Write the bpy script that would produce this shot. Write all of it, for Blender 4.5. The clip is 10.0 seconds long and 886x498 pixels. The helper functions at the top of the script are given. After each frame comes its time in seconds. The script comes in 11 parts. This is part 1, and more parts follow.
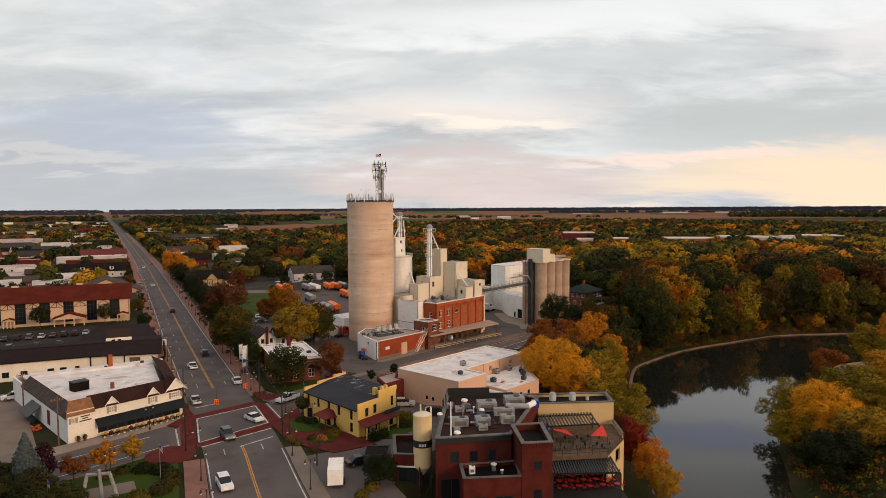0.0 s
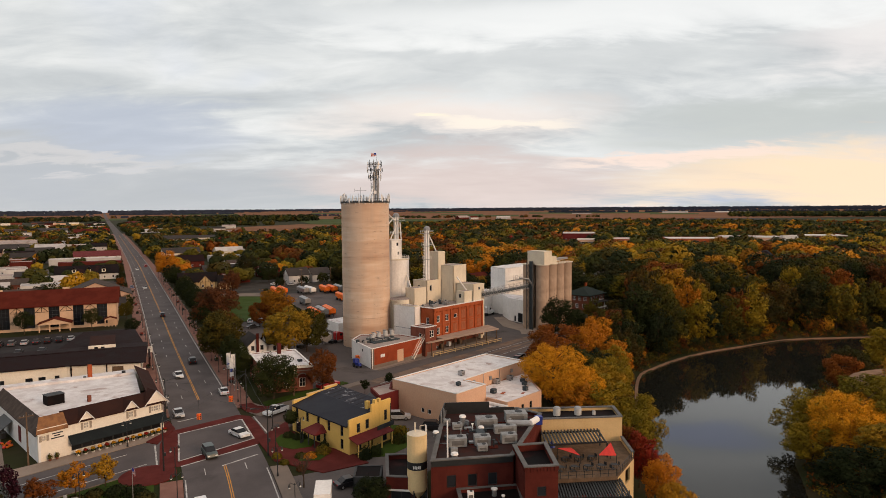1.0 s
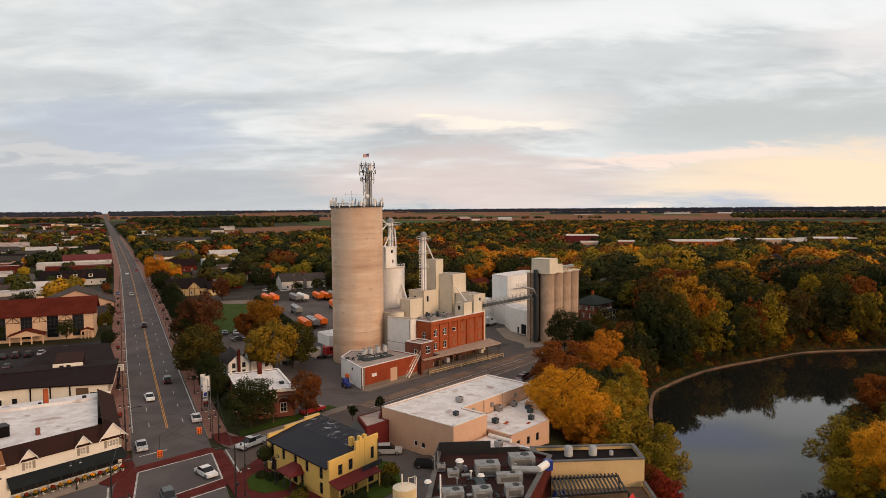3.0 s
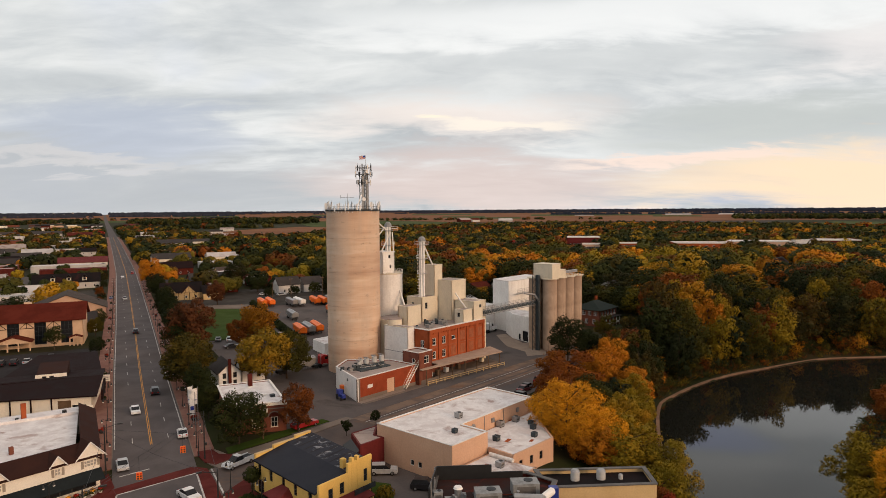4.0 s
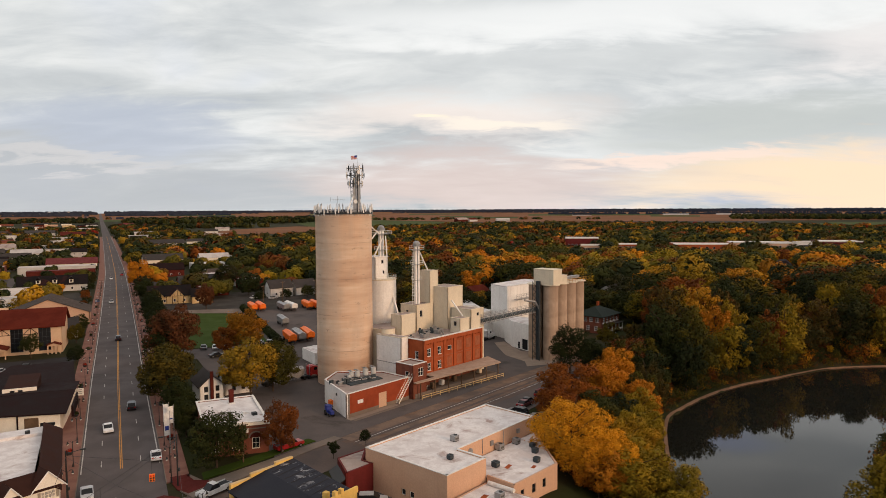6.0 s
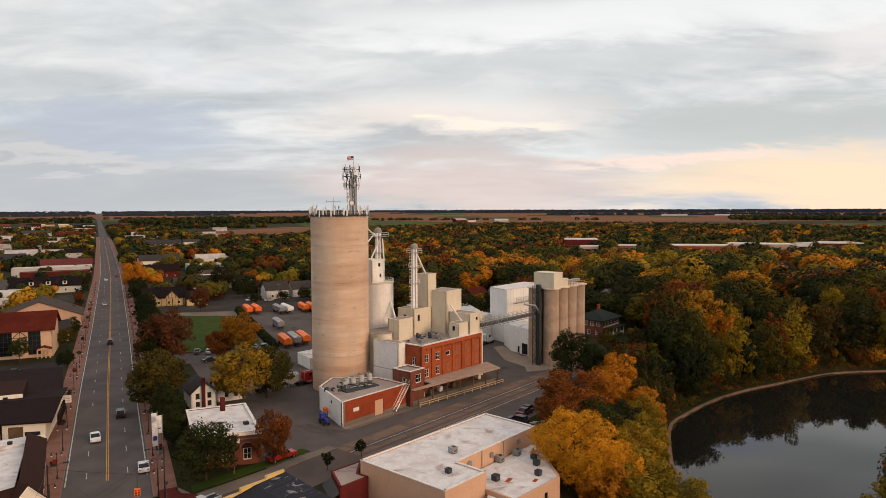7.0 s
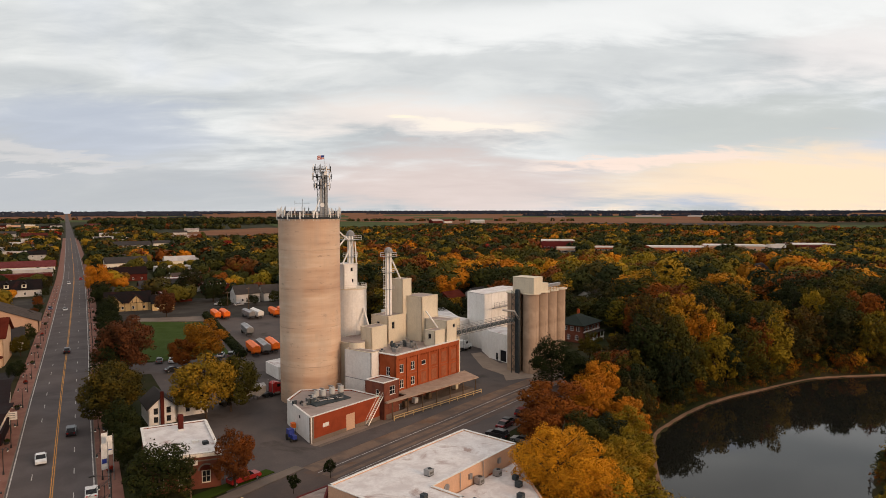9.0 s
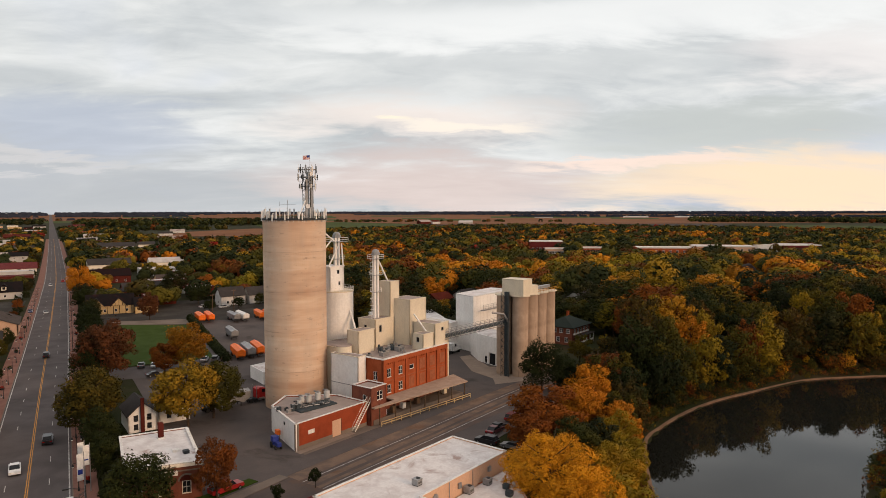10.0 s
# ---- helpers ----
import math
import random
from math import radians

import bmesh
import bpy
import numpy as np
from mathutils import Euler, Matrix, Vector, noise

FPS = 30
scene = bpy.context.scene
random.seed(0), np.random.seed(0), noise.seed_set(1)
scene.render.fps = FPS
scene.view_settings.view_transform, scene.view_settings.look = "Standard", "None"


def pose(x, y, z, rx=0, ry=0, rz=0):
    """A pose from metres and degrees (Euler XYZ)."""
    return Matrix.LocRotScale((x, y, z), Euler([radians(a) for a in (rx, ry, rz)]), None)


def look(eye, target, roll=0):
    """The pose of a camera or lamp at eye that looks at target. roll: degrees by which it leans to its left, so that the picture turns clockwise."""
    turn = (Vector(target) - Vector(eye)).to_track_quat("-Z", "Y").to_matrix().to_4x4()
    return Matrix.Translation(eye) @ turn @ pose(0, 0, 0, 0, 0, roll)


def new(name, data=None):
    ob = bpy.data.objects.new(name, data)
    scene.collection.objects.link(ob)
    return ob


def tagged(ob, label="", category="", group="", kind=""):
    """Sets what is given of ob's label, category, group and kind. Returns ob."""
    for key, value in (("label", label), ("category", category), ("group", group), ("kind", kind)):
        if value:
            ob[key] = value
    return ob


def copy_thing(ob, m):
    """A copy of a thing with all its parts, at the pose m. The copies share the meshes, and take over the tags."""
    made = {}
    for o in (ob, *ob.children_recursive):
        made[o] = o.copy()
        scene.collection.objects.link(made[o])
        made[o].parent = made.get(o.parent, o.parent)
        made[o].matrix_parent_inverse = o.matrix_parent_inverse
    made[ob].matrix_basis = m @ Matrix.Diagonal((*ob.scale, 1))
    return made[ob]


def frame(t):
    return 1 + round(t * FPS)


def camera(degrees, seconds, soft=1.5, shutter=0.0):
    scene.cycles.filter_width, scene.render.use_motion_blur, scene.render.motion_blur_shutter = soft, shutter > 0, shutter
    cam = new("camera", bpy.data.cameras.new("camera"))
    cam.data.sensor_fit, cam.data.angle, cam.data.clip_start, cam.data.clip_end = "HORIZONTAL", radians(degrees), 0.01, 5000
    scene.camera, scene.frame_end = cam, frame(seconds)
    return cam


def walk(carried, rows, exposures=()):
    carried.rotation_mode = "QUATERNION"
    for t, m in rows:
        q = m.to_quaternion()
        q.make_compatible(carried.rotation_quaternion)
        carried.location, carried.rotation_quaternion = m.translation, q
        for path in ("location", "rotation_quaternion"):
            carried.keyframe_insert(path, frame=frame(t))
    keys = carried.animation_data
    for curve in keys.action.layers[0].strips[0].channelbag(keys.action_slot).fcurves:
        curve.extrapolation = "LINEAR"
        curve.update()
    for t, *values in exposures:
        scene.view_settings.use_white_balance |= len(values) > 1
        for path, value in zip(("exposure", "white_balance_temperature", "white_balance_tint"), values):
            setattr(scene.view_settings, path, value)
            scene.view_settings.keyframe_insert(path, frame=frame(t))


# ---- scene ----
cam = camera(66.6, 10.0, soft=0.8)
PATH = [
    (0, (-1.584, -2.669, 42.117), (-0.68, -0.89, 41.993), -0.3),
    (0.5, (0.394, 0.748, 42.235), (1.3, 2.527, 42.111), -0.4),
    (1, (2.457, 4.149, 42.418), (3.363, 5.928, 42.294), -0.4),
    (1.5, (4.462, 7.504, 42.638), (5.367, 9.283, 42.515), -0.4),
    (2, (6.533, 10.926, 42.92), (7.437, 12.706, 42.796), -0.4),
    (2.5, (8.476, 14.189, 43.203), (9.379, 15.969, 43.08), -0.4),
    (4, (13.733, 23.1, 44.372), (14.634, 24.881, 44.253), -0.4),
    (4.5, (15.091, 25.534, 44.618), (15.992, 27.316, 44.5), -0.4),
    (5, (16.253, 27.741, 44.875), (17.156, 29.521, 44.756), -0.3),
    (5.5, (17.442, 29.741, 45.092), (18.348, 31.52, 44.971), -0.3),
    (7, (20.438, 35.368, 45.784), (21.351, 37.144, 45.664), -0.2),
    (7.5, (21.411, 37.214, 45.873), (22.329, 38.987, 45.752), -0.2),
    (8, (22.383, 39.033, 45.968), (23.317, 40.797, 45.851), -0.1),
    (8.5, (23.327, 40.76, 46.04), (24.28, 42.514, 45.92), -0.1),
    (9, (24.239, 42.403, 46.129), (25.214, 44.145, 46.011), -0.1),
    (9.5, (25.055, 43.777, 46.193), (26.049, 45.509, 46.079), -0.1),
    (10, (25.642, 45.0, 46.248), (26.648, 46.725, 46.132), -0.1),
]
walk(cam, [(t, look(eye, target, roll)) for t, eye, target, roll in PATH])

# ---- light ----
world = bpy.data.worlds.new("overcast_evening")
scene.world = world
world.use_nodes = True
SUN_AZ, SUN_EL = 156.0, 16.0


class Nodes:
    """Small builder for node trees."""

    def __init__(self, tree):
        self.tree = tree
        tree.nodes.clear()

    def add(self, kind, *links):
        n = self.tree.nodes.new(kind)
        for k, v in enumerate(links):
            self.plug(n, k, v)
        return n

    def plug(self, n, slot, v):
        if v is None:
            return
        s = n.inputs[slot]
        if isinstance(v, bpy.types.NodeSocket):
            self.tree.links.new(v, s)
        else:
            if isinstance(v, tuple) and len(v) == 3 and len(s.default_value) == 4:
                v = (*v, 1)
            s.default_value = v

    def math(self, op, a, b=None, c=None, clamp=False):
        n = self.add("ShaderNodeMath", a, b, c)
        n.operation, n.use_clamp = op, clamp
        return n.outputs[0]

    def mix(self, f, a, b, blend="MIX"):
        n = self.add("ShaderNodeMix")
        n.data_type, n.blend_type = "RGBA", blend
        for slot, v in ((0, f), (6, a), (7, b)):
            self.plug(n, slot, v)
        return n.outputs[2]

    def ramp(self, f, *stops):
        n = self.add("ShaderNodeValToRGB", f)
        e = n.color_ramp.elements
        while len(e) < len(stops):
            e.new(0.5)
        for k, (p, c) in enumerate(stops):
            e[k].position, e[k].color = p, (*((c, c, c) if isinstance(c, (int, float)) else c), 1)
        return n.outputs[0]

    def span(self, v, a, b, lo=0.0, hi=1.0):
        n = self.add("ShaderNodeMapRange", v, a, b, lo, hi)
        n.interpolation_type = "SMOOTHSTEP"
        return n.outputs[0]

    def noise(self, co, scale, detail=4.0, rough=0.55, bend=0.0):
        n = self.add("ShaderNodeTexNoise")
        n.inputs["Scale"].default_value, n.inputs["Detail"].default_value = scale, detail
        n.inputs["Roughness"].default_value, n.inputs["Distortion"].default_value = rough, bend
        if co is not None:
            self.tree.links.new(co, n.inputs["Vector"])
        return n.outputs[0]

    def scaled(self, co, sx, sy, sz, rz=0.0):
        n = self.add("ShaderNodeMapping", co)
        n.inputs["Scale"].default_value = (sx, sy, sz)
        n.inputs["Rotation"].default_value = (0, 0, radians(rz))
        return n.outputs[0]


def build_sky():
    g = Nodes(world.node_tree)
    co = g.add("ShaderNodeTexCoord").outputs["Generated"]
    sep = g.add("ShaderNodeSeparateXYZ", co).outputs
    up = g.math("MAXIMUM", sep[2], 0.0)
    lift = g.math("ADD", up, 0.20)
    flat = g.add("ShaderNodeCombineXYZ", g.math("DIVIDE", sep[0], lift), g.math("DIVIDE", sep[1], lift), 0.0).outputs[0]
    flat = g.scaled(flat, 1.0, 1.0, 1.0, 28.0)
    sky = g.add("ShaderNodeTexSky")
    sky.sky_type, sky.sun_disc = "NISHITA", False
    sky.sun_elevation, sky.sun_rotation, sky.dust_density = radians(SUN_EL), radians(SUN_AZ), 2.0
    blue = g.mix(1.0, sky.outputs[0], (0.1, 0.1, 0.1), "MULTIPLY")
    blue = g.mix(0.85, blue, (0.62, 0.68, 0.84))
    thick = g.noise(g.scaled(flat, 0.65, 1.25, 1.0), 1.35, 8.0, 0.55, 0.5)
    fleck = g.noise(g.scaled(flat, 0.8, 1.3, 1.0), 4.2, 6.0, 0.58, 0.6)
    broad = g.noise(g.scaled(flat, 1.0, 0.8, 1.0), 0.50, 4.0, 0.5, 0.5)
    body = g.math("ADD", g.math("MULTIPLY", thick, 0.7), g.math("MULTIPLY", fleck, 0.3))
    gray = g.ramp(body, (0.34, (0.50, 0.53, 0.55)), (0.47, (0.63, 0.655, 0.665)), (0.56, (0.76, 0.775, 0.77)), (0.68, (0.91, 0.91, 0.905)))
    col = g.mix(g.math("MAXIMUM", g.span(broad, 0.30, 0.44), 0.45), blue, gray)
    # banks of cloud at their bearings, with ragged edges
    turn = g.math("MULTIPLY", g.math("ARCTAN2", sep[0], sep[1]), 57.29578)
    turn = g.math("ADD", turn, g.math("MULTIPLY", g.math("SUBTRACT", thick, 0.5), 16.0))
    high = g.math("ADD", sep[2], g.math("MULTIPLY", g.math("SUBTRACT", body, 0.5), 0.16))

    def bank(col, bearing, height, wide, tall, amount, colour, edge=0.0):
        p = g.math("DIVIDE", g.math("SUBTRACT", turn, bearing), wide)
        q = g.math("DIVIDE", g.math("SUBTRACT", high, height), tall)
        r = g.math("ADD", g.math("MULTIPLY", p, p), g.math("MULTIPLY", q, q))
        return g.mix(g.span(r, edge, 1.0, amount, 0.0), col, colour)
    col = bank(col, -4, 0.030, 34, 0.085, 0.85, (0.50, 0.52, 0.545))       # gray haze low over the town
    col = bank(col, 2, 0.105, 13, 0.045, 0.75, (0.48, 0.53, 0.63))          # blue-gray bank
    col = bank(col, -2, 0.066, 12, 0.013, 0.40, (0.80, 0.755, 0.735))        # pale streak
    col = bank(col, 44, 0.255, 36, 0.040, 0.75, (0.94, 0.945, 0.935))       # bright upper deck
    col = bank(col, 48, 0.305, 6, 0.030, 0.70, (0.60, 0.67, 0.94))          # blue gap
    col = bank(col, 2, 0.300, 7, 0.026, 0.5, (0.62, 0.69, 0.92))           # blue gap
    col = bank(col, 34, 0.195, 22, 0.036, 0.45, (0.72, 0.735, 0.73))        # gray layer
    col = bank(col, 28, 0.128, 15, 0.050, 0.75, (0.955, 0.845, 0.775))      # warm opening
    col = bank(col, 31, 0.112, 9, 0.014, 0.80, (1.02, 0.92, 0.79))          # its bright rim
    col = bank(col, 25, 0.126, 2.2, 0.012, 0.90, (1.04, 0.93, 0.74))        # brightest spot
    col = bank(col, 62, 0.195, 12, 0.050, 0.55, (0.94, 0.87, 0.845))        # pinkish upper right
    col = bank(col, 30, 0.035, 20, 0.060, 0.78, (0.74, 0.60, 0.555))       # pink haze
    col = bank(col, 58, 0.030, 20, 0.062, 0.95, (1.03, 0.80, 0.56))         # yellow glow low down
    col = bank(col, 46, 0.070, 11, 0.016, 0.80, (1.02, 0.80, 0.68))         # pink underside
    col = bank(col, 54, 0.112, 17, 0.042, 0.85, (0.56, 0.59, 0.575))      # heavy gray bank
    col = bank(col, 90, 0.040, 26, 0.120, 0.85, (1.06, 0.86, 0.62))
    # an even deck overhead
    col = g.mix(g.span(up, 0.29, 0.50, 0.0, 0.92), col, (0.74, 0.68, 0.645))
    bg = g.add("ShaderNodeBackground", col, 1.04)
    g.add("ShaderNodeOutputWorld", bg.outputs[0])


build_sky()
sun = new("sun", bpy.data.lights.new("sun", "SUN"))
sun.data.energy, sun.data.angle, sun.data.color = 2.0, radians(17), (1.0, 0.63, 0.37)
sun.matrix_basis = look((0, 0, 0), (-math.sin(radians(SUN_AZ)), -math.cos(radians(SUN_AZ)), -math.tan(radians(SUN_EL))))
tagged(sun, "low warm evening sun behind thin cloud", "sun", kind="structure")
scene.view_settings.exposure = 0.0

# ---- materials ----


def surface(name, base, second=None, rough=0.8, scale=2.0, grain=12.0, metal=0.0, bump=0.15, stain=None, streaks=0.0, spec=0.08, vary=0.0, amount=1.0):
    """A weathered surface: two colours mixed by broad noise, fine grain, stains and optional streaks running down."""
    m = bpy.data.materials.new(name)
    m.use_nodes = True
    g = Nodes(m.node_tree)
    co = g.add("ShaderNodeTexCoord").outputs["Object"]
    second = second or tuple(c * 0.8 for c in base)
    broad = g.noise(co, 1.0 / scale, 5.0, 0.6, 0.3)
    col = g.mix(g.math("MULTIPLY", g.span(broad, 0.36, 0.66), amount), base, second)
    fine = g.noise(co, grain, 3.0, 0.6)
    col = g.mix(g.span(fine, 0.3, 0.7, 0.0, 0.28), col, tuple(c * 0.62 for c in base))
    if streaks:
        run = g.noise(g.scaled(co, 1.0, 1.0, 0.06), 1.6, 4.0, 0.6)
        col = g.mix(g.span(run, 0.5, 0.75, 0.0, streaks), col, tuple(c * 0.45 for c in base))
    if stain:
        spots = g.noise(co, 0.45 / scale, 6.0, 0.65, 0.6)
        col = g.mix(g.span(spots, 0.55, 0.7, 0.0, 0.75), col, stain)
    if vary:
        r = g.add("ShaderNodeObjectInfo").outputs["Random"]
        col = g.mix(vary, col, g.ramp(r, (0.0, 0.25), (1.0, 1.0)), "MULTIPLY")
    b = g.add("ShaderNodeBsdfPrincipled")
    g.plug(b, "Base Color", col)
    g.plug(b, "Roughness", g.span(broad, 0.2, 0.8, max(0.05, rough - 0.1), min(1.0, rough + 0.08)))
    g.plug(b, "Metallic", metal)
    g.plug(b, "Specular IOR Level", spec)
    if bump:
        bp = g.add("ShaderNodeBump")
        bp.inputs["Strength"].default_value, bp.inputs["Distance"].default_value = bump, 0.05
        g.plug(bp, "Height", fine)
        g.plug(b, "Normal", bp.outputs[0])
    g.add("ShaderNodeOutputMaterial", b.outputs[0])
    return m


def foliage(name, *stops, patches=0.22, grain=0.28, joined=False):
    """Leaves: one colour per tree out of the stops, patches within the crown, a shade for each leaf."""
    m = bpy.data.materials.new(name)
    m.use_nodes = True
    g = Nodes(m.node_tree)
    r = g.add("ShaderNodeObjectInfo").outputs["Random"]
    geo = g.add("ShaderNodeNewGeometry")
    co = geo.outputs["Position"]
    leaf = geo.outputs["Random Per Island"]
    patch = g.noise(co, patches, 2.0, 0.5)
    if joined:
        tone = g.add("ShaderNodeAttribute")
        tone.attribute_name = "tone"
        r = tone.outputs["Fac"]
    own = g.math("ADD", 0.55, g.math("MULTIPLY", g.math("SUBTRACT", r, 0.5), 0.9 if joined else 0.5))
    f = g.math("ADD", own, g.math("MULTIPLY", g.math("SUBTRACT", patch, 0.5), 0.5 if joined else 0.75))
    f = g.math("ADD", f, g.math("MULTIPLY", g.math("SUBTRACT", leaf, 0.5), 0.05 if joined else 0.12), clamp=True)
    col = g.ramp(f, *[(q, (c[0], c[1], c[2] * 1.3 + 0.003)) for q, c in stops])
    col = g.mix(1.0, col, g.ramp(leaf, (0.0, 1.02 - grain), (1.0, 1.02)), "MULTIPLY")
    b = g.add("ShaderNodeBsdfPrincipled")
    g.plug(b, "Base Color", col)
    g.plug(b, "Roughness", 0.75)
    g.plug(b, "Specular IOR Level", 0.04)
    tr = g.add("ShaderNodeBsdfTranslucent", col)
    out = g.add("ShaderNodeMixShader", 0.10, b.outputs[0], tr.outputs[0])
    g.add("ShaderNodeOutputMaterial", out.outputs[0])
    return m


def plain(name, base, rough=0.6, metal=0.0, spec=0.4, glow=None):
    m = bpy.data.materials.new(name)
    m.use_nodes = True
    g = Nodes(m.node_tree)
    b = g.add("ShaderNodeBsdfPrincipled")
    co = g.add("ShaderNodeTexCoord").outputs["Object"]
    g.plug(b, "Base Color", g.mix(g.span(g.noise(co, 1.7, 4.0), 0.35, 0.7), base, tuple(c * 0.78 for c in base)))
    g.plug(b, "Roughness", rough)
    g.plug(b, "Metallic", metal)
    g.plug(b, "Specular IOR Level", spec)
    if glow:
        g.plug(b, "Emission Color", glow[:3])
        g.plug(b, "Emission Strength", glow[3])
    g.add("ShaderNodeOutputMaterial", b.outputs[0])
    return m


def ringed_concrete():
    """Slip-formed concrete of the tall silo: lifts of slightly different tone, thin joints, stains."""
    m = bpy.data.materials.new("silo_concrete")
    m.use_nodes = True
    g = Nodes(m.node_tree)
    co = g.add("ShaderNodeTexCoord").outputs["Object"]
    z = g.add("ShaderNodeSeparateXYZ", co).outputs[2]
    band = g.noise(g.scaled(co, 0.03, 0.03, 0.24), 1.0, 4.0, 0.62)
    col = g.ramp(band, (0.34, (0.46, 0.285, 0.185)), (0.5, (0.59, 0.40, 0.275)), (0.64, (0.69, 0.53, 0.395)))
    cloud = g.noise(g.scaled(co, 0.35, 0.35, 0.14), 0.8, 6.0, 0.6)
    col = g.mix(g.span(cloud, 0.4, 0.7, 0.0, 0.4), col, (0.40, 0.31, 0.24))
    spots = g.noise(g.scaled(co, 0.5, 0.5, 1.5), 0.9, 5.0, 0.7)
    col = g.mix(g.span(spots, 0.58, 0.72, 0.0, 0.7), col, (0.19, 0.14, 0.11))
    lift = g.math("PINGPONG", g.math("ADD", z, g.math("MULTIPLY", cloud, 0.35)), 4.6)
    line = g.math("MULTIPLY", g.span(lift, 0.0, 0.16, 1.0, 0.0), g.span(g.noise(g.scaled(co, 0.3, 0.3, 0.3), 0.7, 3.0), 0.40, 0.62))
    col = g.mix(g.math("MULTIPLY", line, 0.55), col, (0.22, 0.15, 0.105))
    patch = g.noise(g.scaled(co, 0.55, 0.55, 0.05), 0.5, 3.0, 0.5)
    col = g.mix(g.span(patch, 0.42, 0.66, 0.0, 0.35), col, (0.52, 0.40, 0.31))
    b = g.add("ShaderNodeBsdfPrincipled")
    g.plug(b, "Base Color", col)
    g.plug(b, "Roughness", 0.9)
    bp = g.add("ShaderNodeBump")
    bp.inputs["Strength"].default_value, bp.inputs["Distance"].default_value = 0.3, 0.06
    g.plug(bp, "Height", cloud)
    g.plug(b, "Normal", bp.outputs[0])
    g.add("ShaderNodeOutputMaterial", b.outputs[0])
    return m


def river_water():
    m = bpy.data.materials.new("river_water")
    m.use_nodes = True
    g = Nodes(m.node_tree)
    co = g.add("ShaderNodeTexCoord").outputs["Object"]
    b = g.add("ShaderNodeBsdfPrincipled")
    g.plug(b, "Base Color", (0.012, 0.012, 0.010))
    g.plug(b, "Roughness", 0.03)
    g.plug(b, "IOR", 1.333)
    g.plug(b, "Specular IOR Level", 0.5)
    bp = g.add("ShaderNodeBump")
    bp.inputs["Strength"].default_value, bp.inputs["Distance"].default_value = 0.12, 0.02
    g.plug(bp, "Height", g.noise(co, 0.7, 4.0, 0.5))
    g.plug(b, "Normal", bp.outputs[0])
    g.add("ShaderNodeOutputMaterial", b.outputs[0])
    return m


def window_glass(name, tint=(0.010, 0.011, 0.013)):
    m = bpy.data.materials.new(name)
    m.use_nodes = True
    g = Nodes(m.node_tree)
    b = g.add("ShaderNodeBsdfPrincipled")
    r = g.add("ShaderNodeObjectInfo").outputs["Random"]
    g.plug(b, "Base Color", g.mix(r, tint, tuple(c * 2.2 for c in tint)))
    g.plug(b, "Roughness", 0.12)
    g.plug(b, "Specular IOR Level", 0.25)
    g.add("ShaderNodeOutputMaterial", b.outputs[0])
    return m


M_SILO = ringed_concrete()
M_GRAYSILO = surface("weathered_gray_concrete", (0.46, 0.335, 0.245), (0.33, 0.235, 0.17), 0.92, 4.0, 6.0, streaks=0.75, bump=0.3)
# concrete with the shade of the gaps between silos painted into its colour
M_WEBSHADE = surface("shade_dark_concrete_web", (0.10, 0.072, 0.052), (0.07, 0.05, 0.036), 0.95, 3.0, 6.0)
M_CREAM = surface("cream_mill_cladding", (0.701, 0.621, 0.486), (0.633, 0.554, 0.435), 0.6, 5.0, 3.0, streaks=0.18)
M_WHITEMETAL = surface("white_painted_steel", (0.84, 0.82, 0.79), (0.76, 0.73, 0.70), 0.5, 4.0, 2.0, streaks=0.22)
M_GALV = surface("galvanised_steel", (0.36, 0.36, 0.36), (0.27, 0.27, 0.275), 0.42, 1.5, 5.0, metal=0.55)
M_DARKSTEEL = surface("dark_steel", (0.055, 0.06, 0.065), (0.035, 0.038, 0.04), 0.55, 1.0, 6.0, metal=0.3)
M_BRICK = surface("orange_red_brick", (0.37, 0.090, 0.033), (0.28, 0.064, 0.024), 0.88, 2.5, 9.0, streaks=0.25, bump=0.3)
M_INFILL = surface("brown_infill_brick", (0.33, 0.115, 0.060), (0.26, 0.085, 0.043), 0.9, 1.2, 9.0, bump=0.3)
M_REDWALL = surface("red_painted_block_wall", (0.29, 0.058, 0.024), (0.22, 0.045, 0.020), 0.8, 3.0, 6.0)
M_BREWBRICK = surface("dark_red_brick", (0.101, 0.0208, 0.0147), (0.0704, 0.0147, 0.011), 0.88, 2.2, 9.0, streaks=0.2, bump=0.3)
M_OFFBRICK = surface("brown_red_brick", (0.20, 0.07, 0.045), (0.14, 0.05, 0.035), 0.88, 2.0, 9.0, bump=0.3)
M_PINK = surface("peach_stucco", (0.60, 0.385, 0.265), (0.56, 0.35, 0.24), 0.85, 6.0, 4.0, streaks=0.10)
M_YELLOW = surface("yellow_painted_wall", (0.72, 0.475, 0.14), (0.67, 0.43, 0.12), 0.75, 4.0, 5.0, streaks=0.12)
M_UNIT = surface("gray_painted_sheet_metal", (0.288, 0.295, 0.295), (0.173, 0.18, 0.18), 0.6, 1.0, 6.0, streaks=0.3)
M_TAN = surface("tan_stucco", (0.60, 0.43, 0.22), (0.55, 0.39, 0.19), 0.8, 4.0, 5.0, streaks=0.1)
M_STUCCO = surface("cream_white_stucco", (0.80, 0.74, 0.64), (0.73, 0.67, 0.57), 0.8, 4.0, 5.0, streaks=0.12)
M_INN = surface("peach_cream_render", (0.62, 0.43, 0.29), (0.56, 0.385, 0.255), 0.85, 4.0, 5.0, streaks=0.12)
M_WHITE = surface("white_paint", (0.76, 0.75, 0.73), (0.68, 0.67, 0.66), 0.65, 3.0, 5.0, streaks=0.15)
